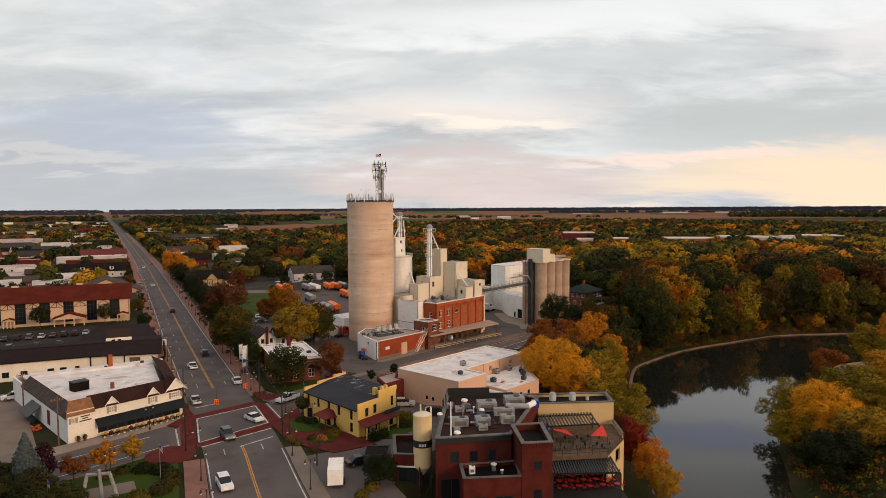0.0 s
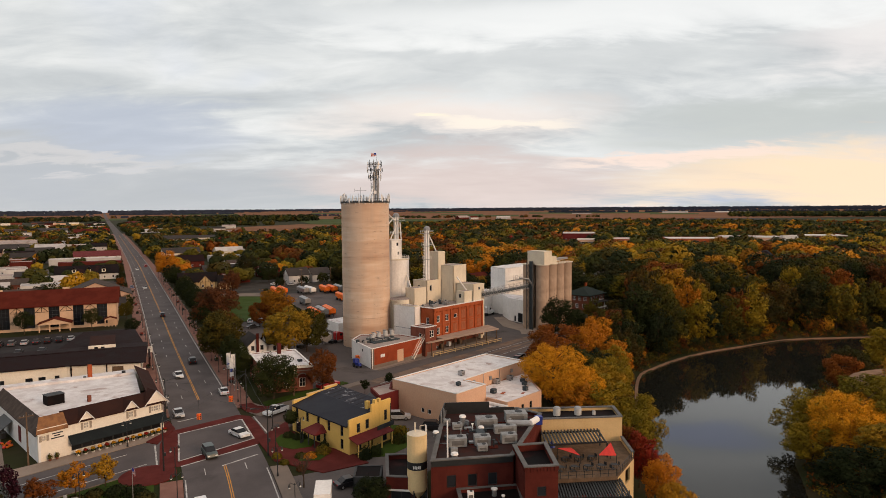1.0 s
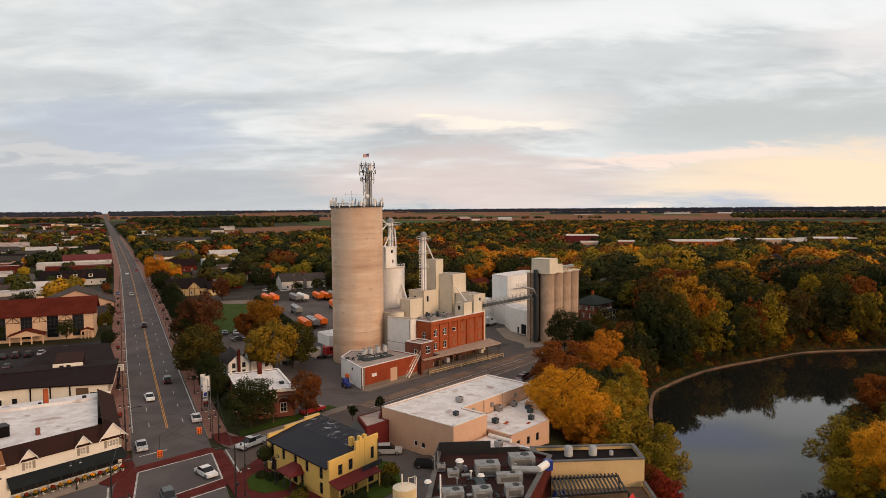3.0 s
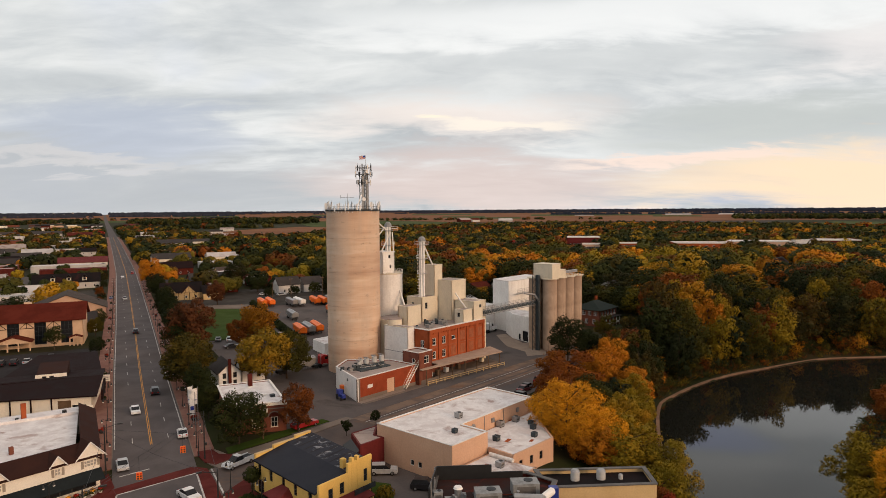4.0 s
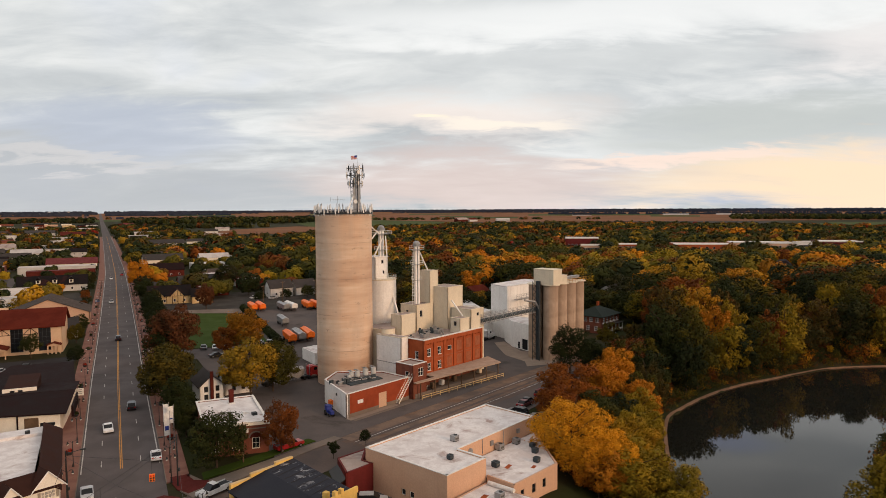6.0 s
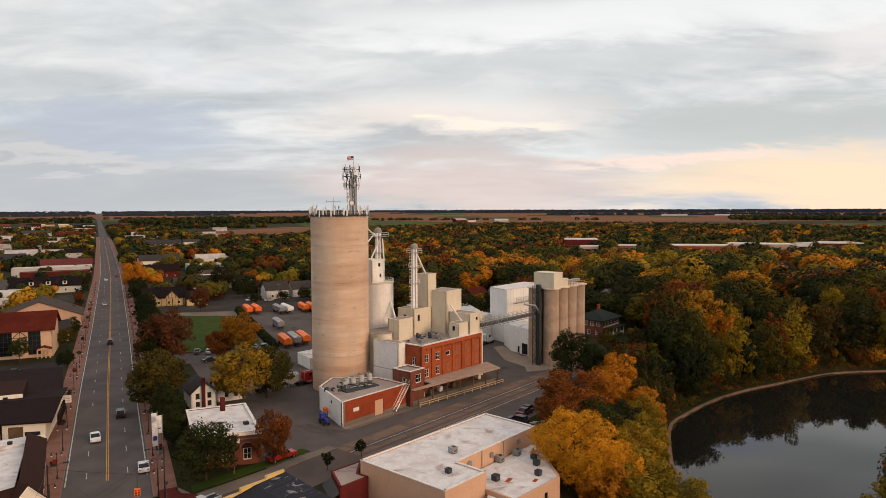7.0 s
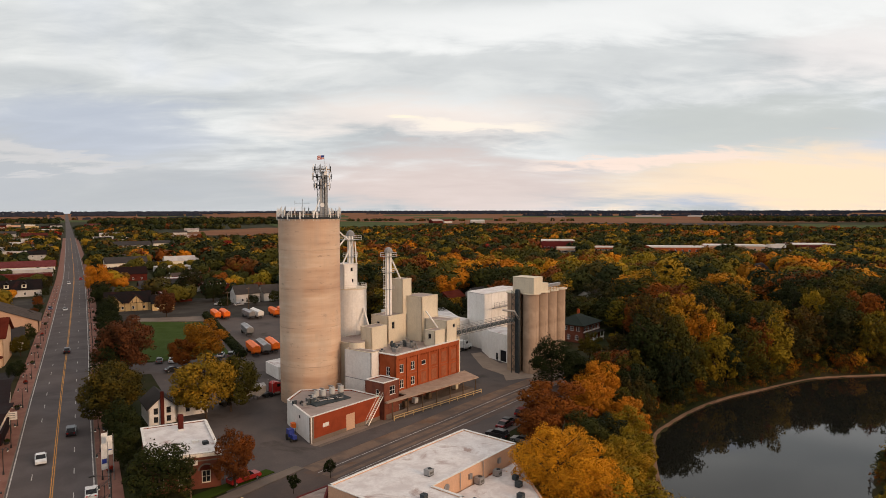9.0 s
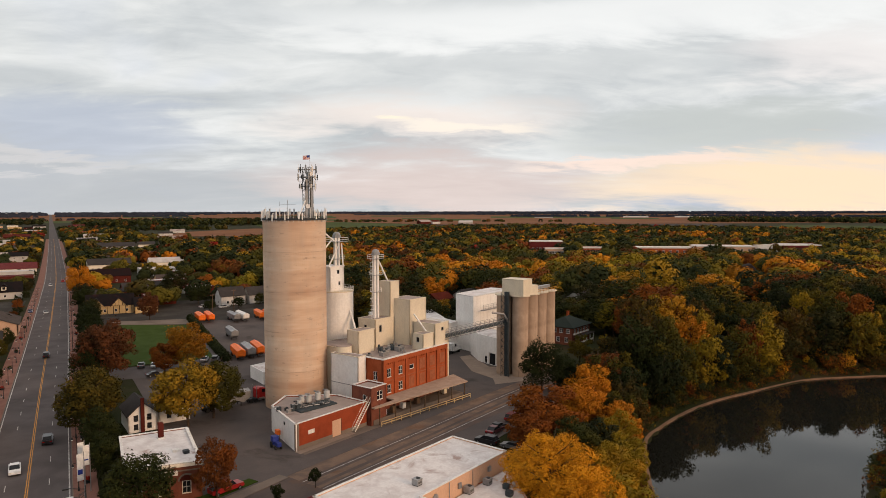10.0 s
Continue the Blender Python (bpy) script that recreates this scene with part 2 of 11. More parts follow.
M_SIDING = surface("weathered_white_siding", (0.64, 0.62, 0.60), (0.54, 0.52, 0.50), 0.7, 5.0, 5.0, streaks=0.2, vary=0.35)
M_TOWNROOF = surface("dusty_white_roof", (0.56, 0.53, 0.52), (0.44, 0.41, 0.40), 0.8, 6.0, 3.0, vary=0.3)
M_WHITEROOF = surface("white_roof_membrane", (0.736, 0.708, 0.699), (0.589, 0.543, 0.534), 0.7, 2.6, 3.0, stain=(0.27, 0.165, 0.135), streaks=0.12, amount=1.0)
M_PALEROOF = surface("pale_gravel_roof", (0.38, 0.319, 0.293), (0.304, 0.251, 0.228), 0.85, 4.0, 6.0, stain=(0.167, 0.114, 0.0988))
M_DARKROOF = surface("dark_roof_felt", (0.00596, 0.0051, 0.00554), (0.0145, 0.00848, 0.00848), 0.8, 3.0, 4.0, stain=(0.0362, 0.0102, 0.00936))
M_WORNROOF = surface("worn_black_roof", (0.018, 0.020, 0.030), (0.026, 0.028, 0.038), 0.6, 0.7, 4.0, stain=(0.42, 0.42, 0.44))
M_NAVYROOF = surface("navy_seamed_roof", (0.0106, 0.0122, 0.0198), (0.0152, 0.0167, 0.0258), 0.5, 5.0, 3.0)
M_BROWNROOF = surface("dark_brown_shingles", (0.0114, 0.00532, 0.00532), (0.0182, 0.0076, 0.0076), 0.85, 3.0, 6.0, bump=0.4)
M_RUSTROOF = surface("rust_red_shingles", (0.0942, 0.0146, 0.00669), (0.0699, 0.0109, 0.00547), 0.85, 4.0, 6.0, bump=0.4)
M_CEDAR = surface("cedar_shingles", (0.26, 0.125, 0.055), (0.16, 0.078, 0.042), 0.85, 1.2, 6.0, bump=0.5)
M_OLDSHINGLE = surface("weathered_gray_brown_shingles", (0.0798, 0.0608, 0.0517), (0.057, 0.0441, 0.038), 0.9, 1.5, 6.0, bump=0.5)
M_GRAYROOF = surface("gray_shingles", (0.0494, 0.0441, 0.0426), (0.0684, 0.0593, 0.057), 0.85, 4.0, 6.0, bump=0.4, vary=0.6)
M_GREENROOF = surface("dark_green_shingles", (0.018, 0.026, 0.022), (0.026, 0.034, 0.030), 0.8, 3.0, 6.0)
M_COPING = surface("gray_metal_coping", (0.135, 0.13, 0.125), (0.10, 0.097, 0.094), 0.6, 2.0, 6.0)
M_BREWROOF = surface("brown_roof_gravel", (0.034, 0.022, 0.021), (0.052, 0.020, 0.016), 0.9, 2.0, 5.0, stain=(0.15, 0.026, 0.018))
M_SHOPROOF = surface("brown_shingles", (0.030, 0.0125, 0.0095), (0.040, 0.0165, 0.012), 0.85, 3.0, 6.0)
M_SHUTTER = surface("beige_shutters", (0.34, 0.29, 0.23), (0.28, 0.24, 0.19), 0.8, 1.0, 6.0)
# window pane with the sky's reflection painted in as pale gray
M_SKYPANE = plain("sky_gray_pane", (0.36, 0.34, 0.31), 0.3)
M_TANK = surface("cream_enamel", (0.74, 0.56, 0.30), (0.68, 0.50, 0.26), 0.5, 3.0, 5.0, streaks=0.15)
M_VENT = surface("pale_gray_metal", (0.50, 0.50, 0.49), (0.42, 0.42, 0.41), 0.5, 1.0, 5.0, streaks=0.2)
M_CANOPY = surface("dusty_tan_sheet_roof", (0.43, 0.315, 0.24), (0.35, 0.25, 0.19), 0.8, 2.0, 4.0, stain=(0.26, 0.15, 0.10))
M_MILLSTREET = surface("brown_street_asphalt", (0.122, 0.092, 0.080), (0.098, 0.080, 0.074), 0.9, 5.0, 3.0, stain=(0.16, 0.095, 0.065))
M_ASPHALT = surface("asphalt", (0.114, 0.0996, 0.0988), (0.0874, 0.0768, 0.0768), 0.88, 9.0, 5.0, bump=0.3, stain=(0.0646, 0.057, 0.057))
M_WORN = surface("rust_stained_asphalt", (0.20, 0.137, 0.102), (0.125, 0.095, 0.08), 0.92, 4.0, 3.0, bump=0.3, stain=(0.156, 0.0851, 0.0519))
M_DARKLOT = surface("dark_car_park_asphalt", (0.0344, 0.0309, 0.0314), (0.0273, 0.0243, 0.0249), 0.9, 6.0, 4.0, bump=0.3)
M_LOT = surface("dark_gravel", (0.0521, 0.0462, 0.0403), (0.0403, 0.0356, 0.0309), 0.95, 8.0, 3.0, bump=0.4, stain=(0.0768, 0.0682, 0.0593))
M_YARD = surface("worn_yard_asphalt", (0.098, 0.085, 0.082), (0.122, 0.103, 0.097), 0.9, 7.0, 3.0, bump=0.3, stain=(0.0504, 0.0432, 0.0403))
M_CONCRETE = surface("pale_concrete", (0.201, 0.16, 0.133), (0.163, 0.133, 0.111), 0.9, 5.0, 5.0)
M_SIDEWALK = surface("tan_concrete_walk", (0.30, 0.235, 0.19), (0.25, 0.195, 0.155), 0.9, 4.0, 5.0)
M_PAVERS = surface("red_clay_pavers", (0.112, 0.0214, 0.0178), (0.0828, 0.0166, 0.0142), 0.88, 3.0, 9.0, bump=0.3)
M_BRICKWALK = surface("pink_brick_walk", (0.24, 0.124, 0.0958), (0.192, 0.0958, 0.076), 0.88, 3.0, 9.0, bump=0.3)
M_LINE = surface("white_road_paint", (0.56, 0.54, 0.52), (0.30, 0.285, 0.27), 0.7, 1.5, 5.0)
M_YLINE = surface("yellow_road_paint", (0.62, 0.29, 0.05), (0.42, 0.21, 0.06), 0.7, 1.5, 5.0)
M_GRASS = surface("lawn_grass", (0.040, 0.066, 0.0085), (0.031, 0.053, 0.0065), 0.95, 6.0, 3.0, bump=0.5)
M_EARTH = surface("leaf_strewn_ground", (0.032, 0.028, 0.012), (0.020, 0.028, 0.008), 0.95, 14.0, 1.0, bump=0.6, stain=(0.050, 0.034, 0.016))
M_SHORE = surface("sandy_shore", (0.27, 0.165, 0.105), (0.19, 0.115, 0.075), 0.9, 3.0, 4.0)
M_FIELD = surface("ripe_crop_field", (0.204, 0.0893, 0.0399), (0.161, 0.0722, 0.0351), 0.95, 160.0, 0.02, bump=0.0)
M_GREENFIELD = surface("green_field", (0.057, 0.076, 0.0167), (0.0456, 0.0646, 0.0152), 0.95, 160.0, 0.02, bump=0.0)
M_WATER = river_water()
M_GLASS = window_glass("dark_window_glass")
M_TRIM = plain("white_trim", (0.74, 0.72, 0.69), 0.6)
M_BLACK = plain("black_painted_metal", (0.016, 0.017, 0.018), 0.5)
M_CANVAS = surface("dark_green_canvas", (0.013, 0.017, 0.019), (0.017, 0.022, 0.024), 0.8, 2.0, 6.0)
M_MAROON = surface("maroon_metal_roof", (0.13, 0.022, 0.022), (0.10, 0.018, 0.018), 0.6, 2.0, 5.0)
M_REDSAIL = plain("red_fabric", (0.55, 0.035, 0.025), 0.8)
M_ORANGE = plain("orange_paint", (0.88, 0.17, 0.012), 0.5)
M_PUMPKIN = surface("pumpkin_skin", (0.50, 0.12, 0.015), (0.40, 0.085, 0.012), 0.6, 0.4, 9.0)
M_RED = plain("red_paint", (0.45, 0.02, 0.018), 0.4)
M_BLUE = plain("blue_paint", (0.02, 0.04, 0.25), 0.4)
M_STEELDARKBLUE = surface("slate_blue_steel", (0.06, 0.075, 0.085), (0.045, 0.055, 0.062), 0.6, 2.0, 5.0, metal=0.2)
M_BARK = surface("bark", (0.075, 0.052, 0.036), (0.045, 0.032, 0.024), 0.95, 0.5, 9.0, bump=0.6)
M_WOOD = surface("weathered_wood", (0.15, 0.098, 0.062), (0.105, 0.07, 0.045), 0.9, 1.0, 8.0)
M_TYRE = plain("black_rubber", (0.014, 0.014, 0.014), 0.9)
M_CHROME = plain("bright_metal", (0.55, 0.55, 0.55), 0.3, 0.9)
M_LAMPWHITE = plain("headlight_glass", (0.75, 0.75, 0.72), 0.2)
M_LAMPRED = plain("tail_light", (0.5, 0.01, 0.01), 0.3)

DG, OL, YE, OR, RU, RE = (0.020, 0.032, 0.007), (0.070, 0.068, 0.010), (0.40, 0.235, 0.014), (0.42, 0.155, 0.010), (0.17, 0.048, 0.009), (0.30, 0.022, 0.010)
F_MIXED = foliage("autumn_leaves", (0.0, DG), (0.35, (0.0208, 0.0264, 0.0064)), (0.6, (0.044, 0.04, 0.0072)), (0.8, (0.096, 0.056, 0.008)), (1.0, RU))
F_GREEN = foliage("dark_green_leaves", (0.0, (0.0119, 0.017, 0.00425)), (0.42, (0.0204, 0.0272, 0.0051)), (0.75, (0.034, 0.0408, 0.0068)), (1.0, (0.0723, 0.0646, 0.00765)))
F_GOLD = foliage("golden_orange_leaves", (0.0, (0.36, 0.17, 0.010)), (0.35, (0.66, 0.29, 0.010)), (0.7, (0.86, 0.37, 0.012)), (1.0, (0.80, 0.27, 0.010)), patches=0.5)
F_PLUM = foliage("dark_plum_leaves", (0.0, (0.018, 0.010, 0.010)), (0.6, (0.045, 0.012, 0.013)), (1.0, (0.09, 0.018, 0.018)))
F_DARKRED = foliage("dark_red_brown_leaves", (0.0, (0.04, 0.0272, 0.008)), (0.4, (0.104, 0.04, 0.0112)), (0.75, (0.168, 0.0576, 0.0128)), (1.0, (0.224, 0.088, 0.0136)))
F_LIME = foliage("yellow_green_leaves", (0.0, (0.06, 0.056, 0.0064)), (0.35, (0.16, 0.124, 0.008)), (0.7, (0.272, 0.18, 0.0096)), (1.0, (0.4, 0.208, 0.0096)))
F_YELLOW = foliage("golden_leaves", (0.0, (0.128, 0.0978, 0.0102)), (0.25, (0.246, 0.157, 0.011)), (0.55, (0.399, 0.204, 0.0102)), (1.0, (0.468, 0.191, 0.00935)))
F_ORANGE = foliage("orange_leaves", (0.0, (0.12, 0.070, 0.009)), (0.32, (0.36, 0.150, 0.009)), (0.65, (0.52, 0.18, 0.009)), (1.0, (0.58, 0.25, 0.011)))
F_RUST = foliage("rust_brown_leaves", (0.0, (0.050, 0.034, 0.008)), (0.35, (0.120, 0.042, 0.008)), (0.7, (0.205, 0.062, 0.008)), (1.0, (0.28, 0.092, 0.009)))
F_RED = foliage("red_leaves", (0.0, RU), (0.35, (0.22, 0.026, 0.009)), (1.0, RE))
F_OLIVE = foliage("olive_leaves", (0.0, (0.0187, 0.023, 0.00504)), (0.42, (0.0576, 0.0533, 0.00576)), (0.72, (0.122, 0.0922, 0.0072)), (1.0, (0.23, 0.137, 0.00792)))
F_DEEP = foliage("dark_olive_leaves", (0.0, (0.015, 0.019, 0.0045)), (0.45, (0.033, 0.034, 0.005)), (0.75, (0.060, 0.050, 0.006)), (1.0, (0.15, 0.095, 0.007)))
# horizon trees: distance haze painted in as a lifted, bluish leaf colour
F_HORIZON = foliage("haze_tinted_woods", (0.0, (0.028, 0.036, 0.040)), (0.6, (0.038, 0.047, 0.052)), (1.0, (0.055, 0.058, 0.060)), patches=0.01)
F_BLUEGREEN = foliage("blue_green_needles", (0.0, (0.045, 0.06, 0.045)), (1.0, (0.125, 0.15, 0.115)))
# the same leaves as seen on woods of many trees
MIXES = [
    foliage("wood_dark_green_leaves", (0.0, (0.0176, 0.0235, 0.00586)), (0.42, (0.0274, 0.0352, 0.00782)), (0.75, (0.0489, 0.0547, 0.00978)), (1.0, (0.088, 0.0782, 0.00978)), patches=0.09, grain=0.10, joined=True),
    foliage("wood_autumn_leaves", (0.0, DG), (0.35, (0.0254, 0.0323, 0.00782)), (0.6, (0.0537, 0.0489, 0.0088)), (0.8, (0.117, 0.0684, 0.00978)), (1.0, RU), patches=0.09, grain=0.10, joined=True),
    foliage("wood_olive_leaves", (0.0, (0.0254, 0.0313, 0.00684)), (0.42, (0.0782, 0.0723, 0.00782)), (0.72, (0.167, 0.125, 0.00978)), (1.0, (0.313, 0.186, 0.0108)), patches=0.09, grain=0.10, joined=True),
    foliage("wood_golden_leaves", (0.0, (0.145, 0.111, 0.0115)), (0.25, (0.28, 0.179, 0.0126)), (0.55, (0.454, 0.232, 0.0115)), (1.0, (0.531, 0.217, 0.0106)), patches=0.09, grain=0.10, joined=True),
    foliage("wood_orange_leaves", (0.0, (0.116, 0.0676, 0.00869)), (0.32, (0.348, 0.145, 0.00869)), (0.65, (0.502, 0.174, 0.00869)), (1.0, (0.561, 0.242, 0.0106)), patches=0.09, grain=0.10, joined=True),
    foliage("wood_rust_brown_leaves", (0.0, (0.0446, 0.0303, 0.00714)), (0.35, (0.107, 0.0375, 0.00714)), (0.7, (0.183, 0.0553, 0.00714)), (1.0, (0.25, 0.0821, 0.00803)), patches=0.09, grain=0.10, joined=True),
    foliage("wood_red_leaves", (0.0, RU), (0.35, (0.196, 0.0232, 0.00803)), (1.0, RE), patches=0.09, grain=0.10, joined=True),
    foliage("wood_yellow_green_leaves", (0.0, (0.0734, 0.0684, 0.00782)), (0.35, (0.196, 0.152, 0.00978)), (0.7, (0.332, 0.22, 0.0117)), (1.0, (0.489, 0.254, 0.0117)), patches=0.09, grain=0.10, joined=True),
]

# ---- building helpers ----
WORLD_OF = {}


class MB:
    """Collects vertices and faces of one mesh."""

    def __init__(self):
        self.v, self.f = [], []

    def add(self, verts, faces):
        n = len(self.v)
        self.v += [tuple(p) for p in verts]
        self.f += [tuple(i + n for i in q) for q in faces]
        return self

    def box(self, x0, y0, z0, x1, y1, z1):
        return self.prism([(x0, y0), (x1, y0), (x1, y1), (x0, y1)], z0, z1)

    def obox(self, cx, cy, z0, z1, lx, ly, deg=0.0):
        c, s = math.cos(radians(deg)), math.sin(radians(deg))
        return self.prism([(cx + c * a * lx / 2 - s * b * ly / 2, cy + s * a * lx / 2 + c * b * ly / 2) for a, b in ((-1, -1), (1, -1), (1, 1), (-1, 1))], z0, z1)

    def prism(self, poly, z0, z1):
        n = len(poly)
        zs0 = z0 if isinstance(z0, (list, tuple)) else [z0] * n
        zs1 = z1 if isinstance(z1, (list, tuple)) else [z1] * n
        vs = [(p[0], p[1], z) for p, z in zip(poly, zs0)] + [(p[0], p[1], z) for p, z in zip(poly, zs1)]
        fs = [tuple(range(n))[::-1], tuple(range(n, 2 * n))] + [(i, (i + 1) % n, n + (i + 1) % n, n + i) for i in range(n)]
        return self.add(vs, fs)

    def cyl(self, x, y, z0, z1, r0, r1=None, n=16):
        r1 = r0 if r1 is None else r1
        a = [2 * math.pi * i / n for i in range(n)]
        vs = [(x + r0 * math.cos(t), y + r0 * math.sin(t), z0) for t in a] + [(x + r1 * math.cos(t), y + r1 * math.sin(t), z1) for t in a]
        return self.add(vs, [tuple(range(n))[::-1], tuple(range(n, 2 * n))] + [(i, (i + 1) % n, n + (i + 1) % n, n + i) for i in range(n)])

    def tube(self, p, q, r0, r1=None, n=6):
        r1 = r0 if r1 is None else r1
        p, q = Vector(p), Vector(q)
        w = (q - p).normalized()
        u = w.orthogonal().normalized()
        v = w.cross(u)
        ring = [u * math.cos(2 * math.pi * i / n) + v * math.sin(2 * math.pi * i / n) for i in range(n)]
        vs = [p + d * r0 for d in ring] + [q + d * r1 for d in ring]
        return self.add(vs, [tuple(range(n))[::-1], tuple(range(n, 2 * n))] + [(i, (i + 1) % n, n + (i + 1) % n, n + i) for i in range(n)])

    def dome(self, x, y, z, r, h, n=12, rings=4):
        vs, fs = [], []
        for j in range(rings):
            a = math.pi / 2 * j / rings
            vs += [(x + r * math.cos(a) * math.cos(2 * math.pi * i / n), y + r * math.cos(a) * math.sin(2 * math.pi * i / n), z + h * math.sin(a)) for i in range(n)]
        vs.append((x, y, z + h))
        for j in range(rings - 1):
            fs += [(j * n + i, j * n + (i + 1) % n, (j + 1) * n + (i + 1) % n, (j + 1) * n + i) for i in range(n)]
        top = (rings - 1) * n
        fs += [(top + i, top + (i + 1) % n, rings * n) for i in range(n)]
        fs.append(tuple(range(n))[::-1])
        return self.add(vs, fs)

    def slab(self, corners, thick):
        """A plate with the given upper corners (in order), thick metres deep straight down."""
        n = len(corners)
        vs = [tuple(c) for c in corners] + [(c[0], c[1], c[2] - thick) for c in corners]
        return self.add(vs, [tuple(range(n)), tuple(range(n, 2 * n))[::-1]] + [(i, n + i, n + (i + 1) % n, (i + 1) % n) for i in range(n)])

    def wall(self, p0, p1, z0, z1, th=0.3, holes=()):
        """A wall along p0 to p1, th thick to its left, with rectangular openings (from, to, bottom, top)."""
        p0, p1 = Vector(p0[:2]), Vector(p1[:2])
        length = (p1 - p0).length
        d = (p1 - p0) / length
        n = Vector((-d.y, d.x)) * th
        ss = sorted({0.0, length, *[min(max(h[k], 0), length) for h in holes for k in (0, 1)]})
        zs = sorted({z0, z1, *[min(max(h[k], z0), z1) for h in holes for k in (2, 3)]})

        def solid(i, j):
            if not (0 <= i < len(ss) - 1 and 0 <= j < len(zs) - 1):
                return False
            s, z = (ss[i] + ss[i + 1]) / 2, (zs[j] + zs[j + 1]) / 2
            return not any(h[0] < s < h[1] and h[2] < z < h[3] for h in holes)
        index, verts, faces = {}, [], []

        def at(i, j, back):
            key = (i, j, back)
            if key not in index:
                q = p0 + d * ss[i] + (n if back else Vector((0, 0)))
                index[key] = len(verts)
                verts.append((q.x, q.y, zs[j]))
            return index[key]
        for i in range(len(ss) - 1):
            for j in range(len(zs) - 1):
                if not solid(i, j):
                    continue
                faces.append((at(i, j, 0), at(i + 1, j, 0), at(i + 1, j + 1, 0), at(i, j + 1, 0)))
                faces.append((at(i, j + 1, 1), at(i + 1, j + 1, 1), at(i + 1, j, 1), at(i, j, 1)))
                if not solid(i - 1, j):
                    faces.append((at(i, j, 1), at(i, j, 0), at(i, j + 1, 0), at(i, j + 1, 1)))
                if not solid(i + 1, j):
                    faces.append((at(i + 1, j, 0), at(i + 1, j, 1), at(i + 1, j + 1, 1), at(i + 1, j + 1, 0)))
                if not solid(i, j - 1):
                    faces.append((at(i, j, 1), at(i + 1, j, 1), at(i + 1, j, 0), at(i, j, 0)))
                if not solid(i, j + 1):
                    faces.append((at(i, j + 1, 0), at(i + 1, j + 1, 0), at(i + 1, j + 1, 1), at(i, j + 1, 1)))
        return self.add(verts, faces)


def local_verts(mb, parent):
    inv = WORLD_OF[parent].inverted() if parent in WORLD_OF else Matrix()
    return [tuple(inv @ Vector(p)) for p in mb.v]


def mesh_of(name, verts, faces, material, smooth=False):
    me = bpy.data.meshes.new(name)
    me.from_pydata(verts, [], faces)
    me.materials.append(material)
    if smooth:
        me.shade_smooth()
    me.update()
    return me


def part(name, mb, material, parent, label="", smooth=False):
    """One mesh under a thing or a part; the builder holds world coordinates."""
    ob = new(name, mesh_of(name, local_verts(mb, parent), mb.f, material, smooth))
    ob.parent = parent
    WORLD_OF[ob] = WORLD_OF[parent]
    return tagged(ob, label) if label else ob


def thing(name, x, y, z, label, category, group="", rz=0.0, kind=""):
    ob = new(name)
    ob.matrix_basis = pose(x, y, z, 0, 0, rz)
    WORLD_OF[ob] = ob.matrix_basis.copy()
    ob.empty_display_size = 0.5
    return tagged(ob, label, category, group, kind)


def setting(name, mb, material, label="", category="", kind="structure", smooth=False):
    """A piece of the setting: one mesh of its own in world coordinates."""
    ob = new(name, mesh_of(name, mb.v, mb.f, material, smooth))
    WORLD_OF[ob] = Matrix()
    return tagged(ob, label, category, kind=kind)


def along(p0, p1, s, off=0.0):
    """The point s metres from p0 towards p1, off metres to the left."""
    d = (Vector(p1[:2]) - Vector(p0[:2])).normalized()
    return (p0[0] + d.x * s - d.y * off, p0[1] + d.y * s + d.x * off)


